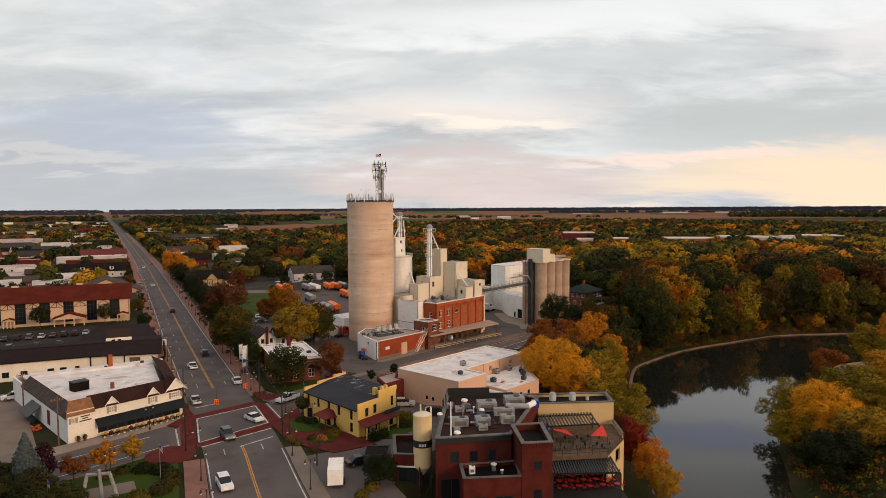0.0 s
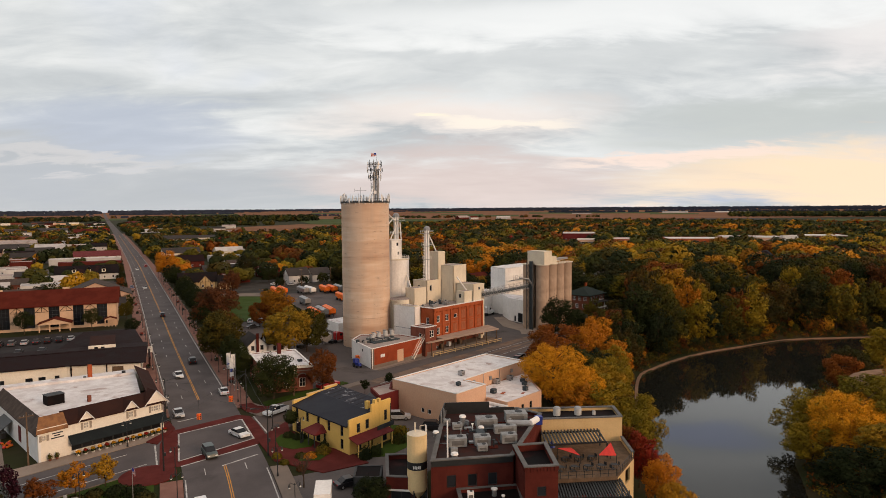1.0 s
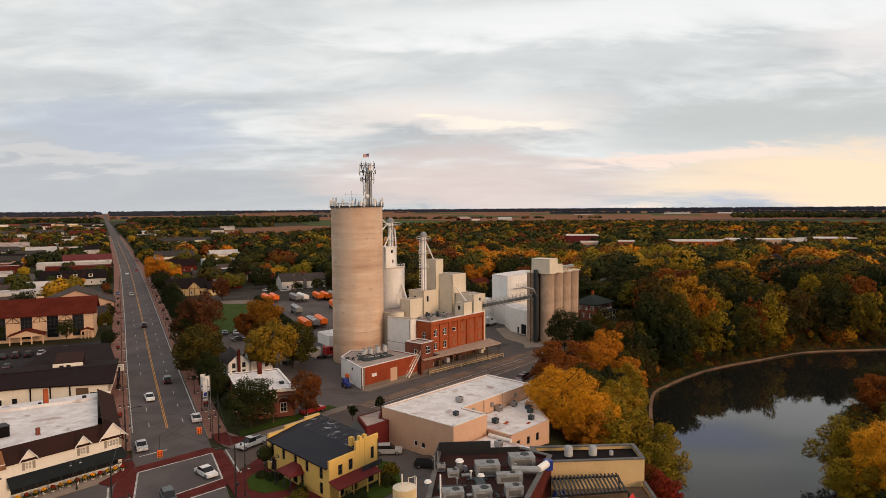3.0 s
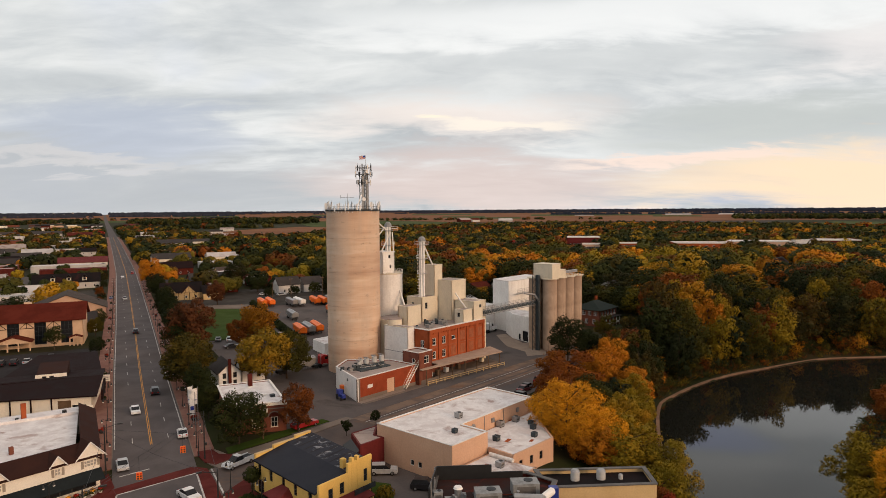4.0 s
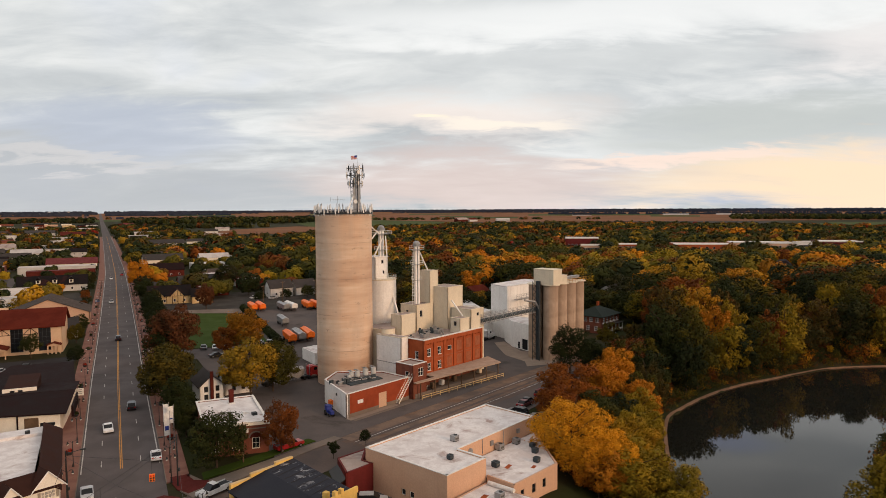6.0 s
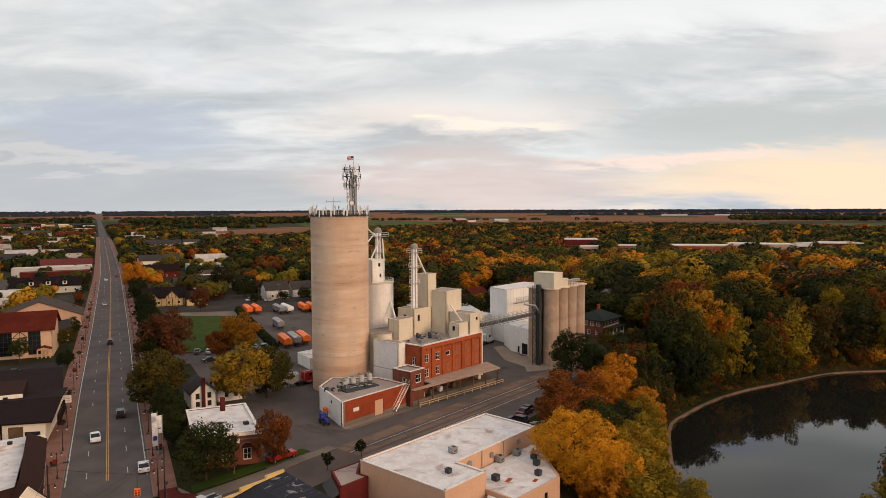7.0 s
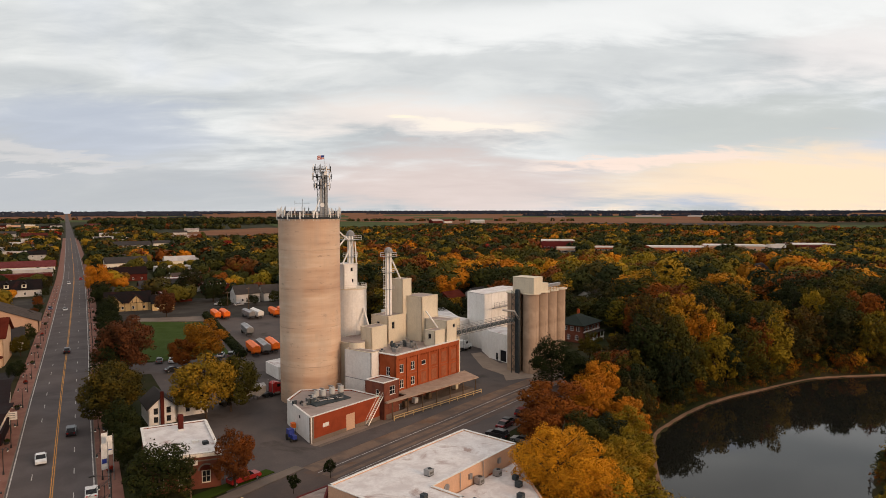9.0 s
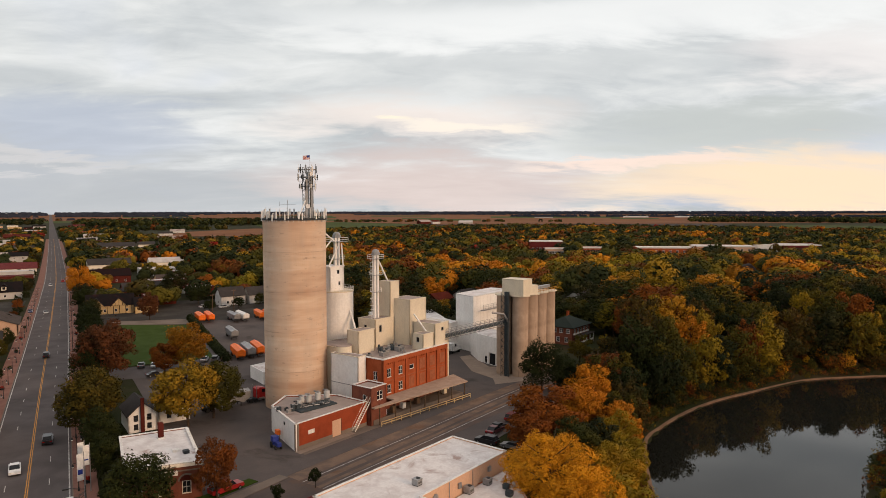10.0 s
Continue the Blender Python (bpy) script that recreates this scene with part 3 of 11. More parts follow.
def window(parent, p0, p1, hole, frame_mat, th=0.3, bars=(1, 1), glass=None, sill=True, name="window", label=""):
    """A framed window in an opening of the wall p0 to p1."""
    a, b, z0, z1 = hole
    mb = MB()
    w = min(0.12, (b - a) * 0.12)
    d0, d1, low = 0.10, 0.18, min(0.06, (b - a) * 0.06)
    ss, zs = [a, a + w], [z0, z0 + low, z0 + w]
    for k in range(1, bars[0]):
        m = a + (b - a) * k / bars[0]
        ss += [m - w / 3, m + w / 3]
    for k in range(1, bars[1]):
        m = z0 + (z1 - z0) * k / bars[1]
        zs += [m - w / 3, m + w / 3]
    ss, zs = ss + [b - w, b], zs + [z1 - w, z1]
    ni, nj = len(ss), len(zs)
    vs = [(*along(p0, p1, q, d), z) for d in (d0, d1) for z in zs for q in ss] + [(*along(p0, p1, q, -0.08), z) for z in zs[:2] for q in ss]

    def full(i, j):
        return 0 <= i < ni - 1 and 0 <= j < nj - 1 and (i % 2 == 0 or j < 2 or j % 2 == 1)

    def v(i, j, layer):
        return layer * ni * nj + j * ni + i
    fs = []
    for i in range(ni - 1):
        for j in range(nj - 1):
            if not full(i, j):
                continue
            if not (sill and j == 0):
                fs.append((v(i, j, 0), v(i + 1, j, 0), v(i + 1, j + 1, 0), v(i, j + 1, 0)))
            else:
                fs += [(v(i, 0, 2), v(i + 1, 0, 2), v(i + 1, 1, 2), v(i, 1, 2)), (v(i, 1, 2), v(i + 1, 1, 2), v(i + 1, 1, 0), v(i, 1, 0)), (v(i + 1, 0, 2), v(i, 0, 2), v(i, 0, 0), v(i + 1, 0, 0))]
            fs.append((v(i, j + 1, 1), v(i + 1, j + 1, 1), v(i + 1, j, 1), v(i, j, 1)))
            if not full(i, j - 1):
                fs.append((v(i, j, 1), v(i + 1, j, 1), v(i + 1, j, 0), v(i, j, 0)))
            if not full(i, j + 1):
                fs.append((v(i, j + 1, 0), v(i + 1, j + 1, 0), v(i + 1, j + 1, 1), v(i, j + 1, 1)))
            if not full(i - 1, j):
                fs.append((v(i, j, 0), v(i, j + 1, 0), v(i, j + 1, 1), v(i, j, 1)))
            if not full(i + 1, j):
                fs.append((v(i + 1, j, 1), v(i + 1, j + 1, 1), v(i + 1, j + 1, 0), v(i + 1, j, 0)))
    if sill:
        fs += [(v(0, 0, 0), v(0, 0, 2), v(0, 1, 2), v(0, 1, 0)), (v(ni - 1, 0, 2), v(ni - 1, 0, 0), v(ni - 1, 1, 0), v(ni - 1, 1, 2))]
    else:
        vs = vs[:2 * ni * nj]
    mb.add(vs, fs)
    win = part(name, mb, frame_mat, parent, label)
    g = MB().prism([along(p0, p1, a + 0.01, 0.13), along(p0, p1, b - 0.01, 0.13), along(p0, p1, b - 0.01, 0.15), along(p0, p1, a + 0.01, 0.15)], z0 + 0.01, z1 - 0.01)
    part("pane", g, glass or M_GLASS, win)
    return win


def shell(parent, poly, z0, z1, material, holes=None, frame_mat=None, th=0.3, bars=(1, 2), roof=None, roof_z=None, parapet=None, sill=True, skip=()):
    """Walls round a footprint (anticlockwise), openings with windows, and a flat roof behind the parapet."""
    holes = holes or {}
    n = len(poly)
    for i in range(n):
        if i in skip:
            continue
        p0, p1 = poly[i], poly[(i + 1) % n]
        hs = holes.get(i, [])
        q1 = along(p1, p0, 0.0)
        part("wall", MB().wall(p0, q1, z0, z1, th, [h[:4] for h in hs]), material, parent)
        for h in hs:
            window(parent, p0, p1, h[:4], frame_mat or M_TRIM, th, h[4] if len(h) > 4 else bars, sill=sill)
    if roof:
        c = Vector((sum(p[0] for p in poly) / n, sum(p[1] for p in poly) / n))
        inner = [(p[0] + (c.x - p[0]) * 0.015, p[1] + (c.y - p[1]) * 0.015) for p in poly]
        rz = z1 - 0.4 if roof_z is None else roof_z
        part("roof", MB().prism(inner, rz - 0.25, rz), roof, parent)
    if parapet:
        for i in range(n):
            p0, p1 = poly[i], poly[(i + 1) % n]
            d = (Vector(p1) - Vector(p0)).length
            q = [along(p0, p1, -0.06, -0.08), along(p0, p1, d + 0.06, -0.08), along(p0, p1, d - 0.3, th + 0.05), along(p0, p1, 0.3, th + 0.05)]
            part("coping", MB().prism(q, z1, z1 + 0.12), parapet, parent)


def rect(x, y, lx, ly, deg):
    """Corners, anticlockwise, of a rectangle whose first corner is (x, y) and whose first side runs at deg."""
    c, s = math.cos(radians(deg)), math.sin(radians(deg))
    return [(x, y), (x + c * lx, y + s * lx), (x + c * lx - s * ly, y + s * lx + c * ly), (x - s * ly, y + c * ly)]


def even_holes(length, count, width, z0, z1, margin=1.0, bars=(1, 2)):
    step = (length - 2 * margin) / count
    return [(margin + step * (k + 0.5) - width / 2, margin + step * (k + 0.5) + width / 2, z0, z1, bars) for k in range(count)]


def inset(poly, d):
    """The outline moved inwards by d (outwards where negative)."""
    out = []
    n = len(poly)
    for i in range(n):
        p, q, r = Vector(poly[i - 1]), Vector(poly[i]), Vector(poly[(i + 1) % n])
        e, f = (q - p).normalized(), (r - q).normalized()
        a, b = Vector((-e.y, e.x)), Vector((-f.y, f.x))
        out.append(tuple(q + (a + b) * (d / max(0.2, 1 + a.dot(b)))))
    return out


def coping(parent, poly, out, inner, z0, z1, material):
    """A cap running all round the top of a parapet."""
    n = len(poly)
    vs = [(*q, z) for z in (z0, z1) for ring in (inset(poly, -out), inset(poly, inner)) for q in ring]
    fs = []
    for i in range(n):
        j = (i + 1) % n
        fs += [(i, j, 2 * n + j, 2 * n + i), (2 * n + i, 2 * n + j, 3 * n + j, 3 * n + i), (3 * n + i, 3 * n + j, n + j, n + i), (n + i, n + j, j, i)]
    return part("coping", MB().add(vs, fs), material, parent)


def gable_roof(mb, poly, eave, ridge, over=0.4, th=0.18):
    """Two slopes over a rectangle; the ridge runs along the first side."""
    a, b, c, d = [Vector((*p[:2], 0)) for p in poly]
    u, v = (b - a).normalized(), (d - a).normalized()
    a, b, c, d = a - u * over - v * over, b + u * over - v * over, c + u * over + v * over, d - u * over + v * over
    drop = (ridge - eave) / ((d - a).length / 2 - over) * over
    r0, r1 = (a + d) / 2, (b + c) / 2
    e = eave - drop
    mb.slab([(a.x, a.y, e), (b.x, b.y, e), (r1.x, r1.y, ridge), (r0.x, r0.y, ridge)], th)
    mb.slab([(r0.x, r0.y, ridge), (r1.x, r1.y, ridge), (c.x, c.y, e), (d.x, d.y, e)], th)
    return mb


def gable_ends(t, poly, eave, ridge, material, th=0.25, name="gable"):
    """The two triangles of wall under a gable roof, each a part of its own."""
    a, b, c, d = poly
    for p, q in ((a, d), (b, c)):
        m = ((p[0] + q[0]) / 2, (p[1] + q[1]) / 2)
        n = (Vector(p) - Vector(q)).normalized()
        k = Vector((n.y, -n.x)) * th
        if (Vector(b) - Vector(a)).dot(k) < 0:
            k = -k
        if p == b:
            k = -k
        lo = [(p[0], p[1], eave), (q[0], q[1], eave), (m[0], m[1], ridge - 0.19)]
        part(name, MB().add(lo + [(x + k.x, y + k.y, z) for x, y, z in lo], [(0, 1, 2), (5, 4, 3), (0, 3, 4, 1), (1, 4, 5, 2), (2, 5, 3, 0)]), material, t)

# ---- ground, river, roads ----
LEFT_BANK = [(14, -100), (20, 10), (58, 52), (86, 86), (104, 108), (124, 133), (147, 157), (160, 164), (178, 170), (195, 173), (210, 173.5), (224, 174), (240, 173.5), (256, 168), (275, 160), (310, 143), (370, 118)]
RIGHT_BANK = [(58, -100), (60, 0), (92, 52), (109, 76), (134, 97), (160, 114), (186, 126), (215, 131), (240, 128), (265, 118), (300, 98), (355, 74)]
RIVER = LEFT_BANK + RIGHT_BANK[::-1]
WATER_Z = -10.0


def river_distance(x, y):
    """Distance to the river's edge for arrays of points: negative on the water."""
    x, y = np.asarray(x, float), np.asarray(y, float)
    best, inside = np.full(x.shape, 1e9), np.zeros(x.shape, bool)
    for (ax, ay), (bx, by) in zip(RIVER, RIVER[1:] + RIVER[:1]):
        dx, dy = bx - ax, by - ay
        t = np.clip(((x - ax) * dx + (y - ay) * dy) / (dx * dx + dy * dy), 0, 1)
        best = np.minimum(best, np.hypot(x - ax - t * dx, y - ay - t * dy))
        cross = (ay > y) != (by > y)
        inside ^= cross & (x < dx * (y - ay) / (dy if dy else 1e-9) + ax)
    return np.where(inside, -best, best)


def ground_z(x, y):
    d = river_distance(x, y)
    rise = np.clip((d - 1.0) / 24.0, 0, 1)
    z = WATER_Z + 0.25 + (rise * rise * (3 - 2 * rise)) * (-WATER_Z - 0.28)
    # sunken court before the brewery
    away = np.maximum(np.maximum(39.5 - x, x - 60.0), np.maximum(60.0 - y, y - 87.0))
    z = np.minimum(z, -0.03 - 4.5 * np.clip(1.0 - away / 3.0, 0, 1))
    return np.where(d < 0, WATER_Z - np.minimum(-d, 4) * 0.4, np.minimum(z, -0.03))


def gz(x, y):
    return float(ground_z(np.array([x]), np.array([y]))[0])


def build_ground():
    far = [130, 180, 260, 380, 560, 820, 1200, 1800, 2700, 3800, 4900]
    xs = np.array(sorted([-60 - f for f in far] + list(np.arange(-60, 380, 3.0)) + [380 + f for f in far]))
    ys = np.array(sorted([0 - f for f in far[:6]] + list(np.arange(0, 260, 3.0)) + [260 + f for f in far]))
    gx, gy = np.meshgrid(xs, ys)
    z = ground_z(gx, gy)
    vs = np.stack([gx, gy, z], -1).reshape(-1, 3)
    nx, ny = len(xs), len(ys)
    fs = [(j * nx + i, j * nx + i + 1, (j + 1) * nx + i + 1, (j + 1) * nx + i) for j in range(ny - 1) for i in range(nx - 1)]
    mb = MB()
    mb.v, mb.f = [tuple(p) for p in vs.tolist()], fs
    setting("ground", mb, M_EARTH, "leaf-strewn earth falling to a river bank", "ground", smooth=True)


build_ground()
setting("water", MB().prism([(8, -140), (400, -140), (400, 200), (8, 200)], WATER_Z - 0.5, WATER_Z), M_WATER, "calm dark river reflecting the gray sky", "river")


def ribbon(mb, pts, a, b, z0, z1):
    """A flat strip beside a line, from a to b metres to its right."""
    n = len(pts)
    side = []
    for i, p in enumerate(pts):
        q0, q1 = Vector(pts[max(i - 1, 0)]), Vector(pts[min(i + 1, n - 1)])
        d = (q1 - q0).normalized()
        side.append(((p[0] + d.y * a, p[1] - d.x * a), (p[0] + d.y * b, p[1] - d.x * b)))
    for (l0, r0), (l1, r1) in zip(side, side[1:]):
        mb.prism([l0, r0, r1, l1], z0, z1)
    return mb


def smooth_line(pts, steps=6):
    out = []
    for i in range(len(pts) - 1):
        p0, p1, p2, p3 = [Vector(pts[min(max(k, 0), len(pts) - 1)]) for k in (i - 1, i, i + 1, i + 2)]
        for s in range(steps):
            t = s / steps
            out.append(tuple(0.5 * (2 * p1 + (p2 - p0) * t + (2 * p0 - 5 * p1 + 4 * p2 - p3) * t * t + (3 * p1 - p0 - 3 * p2 + p3) * t ** 3)))
    return out + [tuple(pts[-1])]


setting("shore", ribbon(MB(), smooth_line(LEFT_BANK[4:], 4), -0.75, 0.1, WATER_Z - 0.3, WATER_Z + 0.36), M_SHORE, "narrow sandy strip along the water's edge", "shore")

MAIN = smooth_line([(-3.0, -100), (10.5, 20), (15.5, 62), (18.0, 97), (19.6, 118), (20.6, 150), (22.0, 230), (24.0, 320), (27.0, 480), (28.6, 600), (29.8, 900), (30.6, 1300), (31.4, 2600), (32, 4800)], 6)
NEAR_MAIN = [p for p in MAIN if p[1] < 1320]
setting("road", ribbon(MB(), MAIN, -6.6, 6.6, -0.3, 0.05), M_ASPHALT, "long straight main street of gray asphalt", "road")
SIDE = smooth_line([(13.5, 131.0), (-6.9, 122.3), (-60, 100), (-120, 76)], 4)
setting("road_2", ribbon(MB(), SIDE, -6.5, 6.5, -0.3, 0.042), M_ASPHALT, "side street joining the main street", "road")
MILLST = smooth_line([(26, 133), (36, 140.5), (48, 146.5), (62, 153), (92, 166), (124, 180), (150, 190)], 5)
setting("road_3", ribbon(MB(), MILLST, -5.5, 5.5, -0.3, 0.046), M_MILLSTREET, "worn street in front of the mill", "road")
YARD = [(46, 152), (62, 154), (66, 146), (92, 150), (128, 168), (150, 178), (150, 232), (112, 236), (112, 300), (96, 356), (76, 350), (64, 262), (44, 248), (45, 190)]
setting("yard", MB().prism(YARD, -0.3, 0.03), M_YARD, "broad asphalt yard round the mill", "yard")
setting("lawn", MB().prism([(43, 263), (69, 262), (73, 330), (48, 345)], -0.3, 0.10), M_GRASS, "mown green lawn beside the yard", "lawn")
setting("car_park", MB().prism([(34, 248), (66, 242), (72, 258), (36, 262)], -0.3, 0.034), M_ASPHALT, "small asphalt car park", "car park")
setting("car_park_2", MB().prism([(-70, 214), (9, 214), (11, 268), (-70, 268)], -0.3, 0.036), M_DARKLOT, "asphalt car park before the inn", "car park")
setting("car_park_3", MB().prism([(-70, 128), (-12, 128), (-19, 178), (-70, 178)], -0.3, 0.033), M_CONCRETE, "pale worn car park beside the shop", "car park")
setting("car_park_4", MB().prism([(40, 349), (74, 336), (118, 335), (118, 400), (44, 420)], -0.3, 0.032), M_LOT, "dark gravel lot behind the lawn", "car park")
setting("gravel_strip", MB().prism([(46, 346.2), (73, 332), (78, 341), (76, 346), (46, 355)], -0.3, 0.045), M_CONCRETE, "pale gravel strip behind the lawn", "drive")
setting("drive", MB().prism([(27, 85), (60, 108), (62, 131), (52, 130), (50, 116), (40, 108), (26, 108)], -0.3, 0.036), M_YARD, "worn service drive by the brewery", "drive")


setting("service_yard", MB().prism([(27, 84), (31, 79), (36.5, 76.5), (37.0, 90), (38, 92), (34, 97), (27, 88)], -1.4, 0.034), M_YARD, "worn service yard beside the brewery", "yard")


def road_paint():
    mb = MB()
    for a, b in ((-0.22, -0.08), (0.08, 0.22)):
        near = [p for p in NEAR_MAIN if p[1] < 119]
        ribbon(mb, near, a, b, 0.04, 0.060)
        ribbon(mb, [p for p in NEAR_MAIN if p[1] > 152], a, b, 0.04, 0.060)
    setting("lane_line", mb, M_YLINE, "double yellow centre line", "road marking")
    mb = MB()
    for off in (-6.3, 6.2):
        ribbon(mb, [p for p in NEAR_MAIN if p[1] < 118], off - 0.1, off + 0.1, 0.04, 0.058)
        ribbon(mb, [p for p in NEAR_MAIN if p[1] > 150], off - 0.1, off + 0.1, 0.04, 0.058)
    side = [p for p in SIDE if p[0] < 10]
    ribbon(mb, side, -3.9, -3.75, 0.03, 0.058)
    ribbon(mb, side, 3.0, 3.15, 0.03, 0.058)
    setting("edge_line", mb, M_LINE, "white edge line of the street", "road marking")
    line = [Vector(p) for p in NEAR_MAIN]
    mb, run = MB(), 0.0
    for p, q in zip(line, line[1:]):
        d = q - p
        length, u = d.length, d.normalized()
        s = (-run) % 12.0
        while s < length - 3:
            for off in (-3.2, 3.2):
                c = p + u * s + Vector((u.y, -u.x)) * off
                e = c + u * 3.0
                if c.y < 116 or c.y > 155:
                    w = Vector((u.y, -u.x)) * 0.07
                    mb.prism([c - w, c + w, e + w, e - w], 0.04, 0.059)
            s += 12.0
        run += length
    setting("lane_dash", mb, M_LINE, "broken white lane lines", "road marking")
    mb = MB()
    for p, q in (((15.0, 145.9), (19.7, 147.4)), ((19.2, 117.9), (25.5, 120.4)), ((13.0, 123.4), (26.6, 129.0)), ((14.5, 138.1), (26.7, 141.7)), ((13.1, 120.7), (26.4, 125.3)), ((13.05, 123.5), (14.45, 138.0)), ((26.55, 129.1), (26.7, 141.6)), ((29.5, 129.0), (29.2, 142.5)), ((9.6, 122.6), (10.0, 133.4))):
        d = (Vector(q) - Vector(p)).normalized()
        w = Vector((d.y, -d.x)) * 0.14
        p, q = Vector(p), Vector(q)
        mb.prism([p - w, p + w, q + w, q - w], 0.04, 0.066)
    setting("stop_line", mb, M_LINE, "white lines at the crossing", "road marking")
    mb = MB()
    line = [Vector(p) for p in MILLST if p[0] > 60]
    ribbon(mb, [tuple(p) for p in line], -1.2, -1.05, 0.03, 0.056)
    ribbon(mb, [tuple(p) for p in line], 3.6, 3.75, 0.03, 0.056)
    setting("worn_strip_1", ribbon(MB(), [tuple(q) for q in line], -5.2, -2.0, 0.03, 0.052), M_WORN, "rust-stained worn strip of the mill street", "road marking")
    setting("worn_strip_2", ribbon(MB(), [tuple(q) for q in line], -0.2, 1.3, 0.03, 0.0525), M_WORN, "rust-stained wheel track of the mill street", "road marking")
    setting("worn_strip_3", ribbon(MB(), [tuple(q) for q in line], 2.2, 3.1, 0.03, 0.052), M_WORN, "rust-stained wheel track of the mill street", "road marking")
    setting("concrete_pad", MB().prism([(141.0, 205.0), (136.4, 208.0), (140.0, 224.0), (136.0, 224.0), (129.0, 206.0), (129.5, 196.0), (126.5, 190.5), (135.0, 189.5), (140, 193)], -0.2, 0.05), M_SIDEWALK, "pale concrete pad beside the gray silos", "yard")
    setting("street_line", mb, M_LINE, "faded white lines before the mill", "road marking")


road_paint()
CROSSING = [
    [(12.8, 120.9), (26.55, 125.6), (26.65, 128.8), (12.85, 123.1)],
    [(14.4, 138.3), (26.8, 141.9), (26.4, 145.0), (14.0, 140.8)],
    [(9.9, 122.0), (12.78, 120.9), (12.83, 123.1), (14.36, 138.3), (13.97, 140.8), (12.2, 138.6), (10.8, 133.6)],
    [(26.58, 125.6), (29.0, 128.0), (29.0, 136.8), (28.6, 143.0), (26.43, 145.0), (26.83, 141.9), (26.68, 128.8)],
]
for k, poly in enumerate(CROSSING):
    setting("crosswalk_%d" % (k + 1), MB().prism(poly, 0.0, 0.063), M_PAVERS, "red brick paved crosswalk", "crosswalk")


def pavements():
    def stretch(name, y0, y1, a, b, m, label, z=0.17):
        pts = [p for p in NEAR_MAIN if y0 <= p[1] <= y1]
        setting(name, ribbon(MB(), pts, a, b, -0.3, z), m, label, "pavement")
    stretch("pavement_1", 150, 1300, 6.7, 10.4, M_BRICKWALK, "brick pavement along the main street")
    stretch("pavement_2", 148, 1300, -10.6, -6.7, M_BRICKWALK, "brick pavement along the shops")
    stretch("pavement_3", -99, 117, 6.7, 9.4, M_CONCRETE, "concrete pavement")
    stretch("pavement_4", -99, 116, -10.0, -6.7, M_BRICKWALK, "brick pavement by the small park")
    stretch("kerb_1", 148, 1300, 6.6, 6.75, M_CONCRETE, "pale concrete kerb", 0.19)
    stretch("kerb_2", 148, 1300, -6.75, -6.6, M_CONCRETE, "pale concrete kerb", 0.19)
    setting("pavement_5", MB().prism([(-14, 126.2), (9.4, 136.2), (12.2, 140.0), (12.4, 142.3), (-7.9, 133.3), (-14, 131.2)], -0.3, 0.17), M_SIDEWALK, "pale pavement before the shop", "pavement")
    setting("pavement_6", MB().prism([(8.6, 136.0), (10.4, 133.8), (12.4, 138.2), (14.2, 141.4), (13.4, 148.0), (11.6, 148.0), (12.4, 142.6), (11.6, 139.6)], 0.0, 0.176), M_PAVERS, "red brick corner of the pavement", "pavement")
    setting("pavement_7", MB().prism([(30.4, 131.8), (26.9, 127), (27.3, 116), (33, 107), (41, 107.5), (40, 113), (37.2, 118), (33.5, 130.5), (34.5, 136.0)], -0.3, 0.17), M_PAVERS, "red brick forecourt of the yellow house", "pavement")
    setting("pavement_9", MB().prism([(27.9, 150.0), (28.6, 146.0), (30.0, 143.6), (33.4, 145.6), (33.6, 147.6), (31.4, 149.0), (30.6, 152.0), (28.0, 152.0)], 0.0, 0.178), M_PAVERS, "red brick corner before the office", "pavement")
    setting("pavement_8", MB().prism([(28.5, 146.5), (30.5, 141.5), (45, 149.5), (60, 157.0), (59.0, 159.0), (44, 152), (33, 147.5), (31, 152), (29, 152)], -0.3, 0.17), M_CONCRETE, "concrete pavement beside the mill street", "pavement")
    setting("verge", MB().prism([(33, 148.5), (44, 153.2), (55, 158), (54, 160.0), (43, 155.6), (33, 151.5)], -0.3, 0.16), M_GRASS, "strip of grass beside the pavement", "verge")
    setting("apron", MB().prism([(66, 166.2), (90, 176.0), (114, 186.2), (113, 189.5), (86, 178.5), (65.5, 169)], -0.3, 0.06), M_CONCRETE, "worn concrete apron before the dock", "apron")


pavements()

# paved lots between the buildings of the far town
for k, (poly, m) in enumerate((
    ([(-60, 380), (12, 380), (14, 450), (-60, 450)], M_LOT), ([(-110, 440), (-26, 455), (-30, 560), (-110, 560)], M_YARD),
    ([(-70, 620), (14, 625), (16, 690), (-74, 690)], M_YARD), ([(-100, 765), (-8, 768), (-4, 808), (-104, 808)], M_YARD),
    ([(-120, 880), (-44, 880), (-46, 935), (-124, 935)], M_CONCRETE), ([(-110, 1010), (14, 1012), (14, 1090), (-130, 1045)], M_YARD),
    ([(44, 640), (100, 636), (104, 730), (46, 734)], M_YARD), ([(46, 1020), (150, 1010), (160, 1110), (48, 1170)], M_YARD))):
    setting("paved_lot_%d" % (k + 1), MB().prism(poly, -0.3, 0.031), m, "worn paved lot among the shops", "car park")

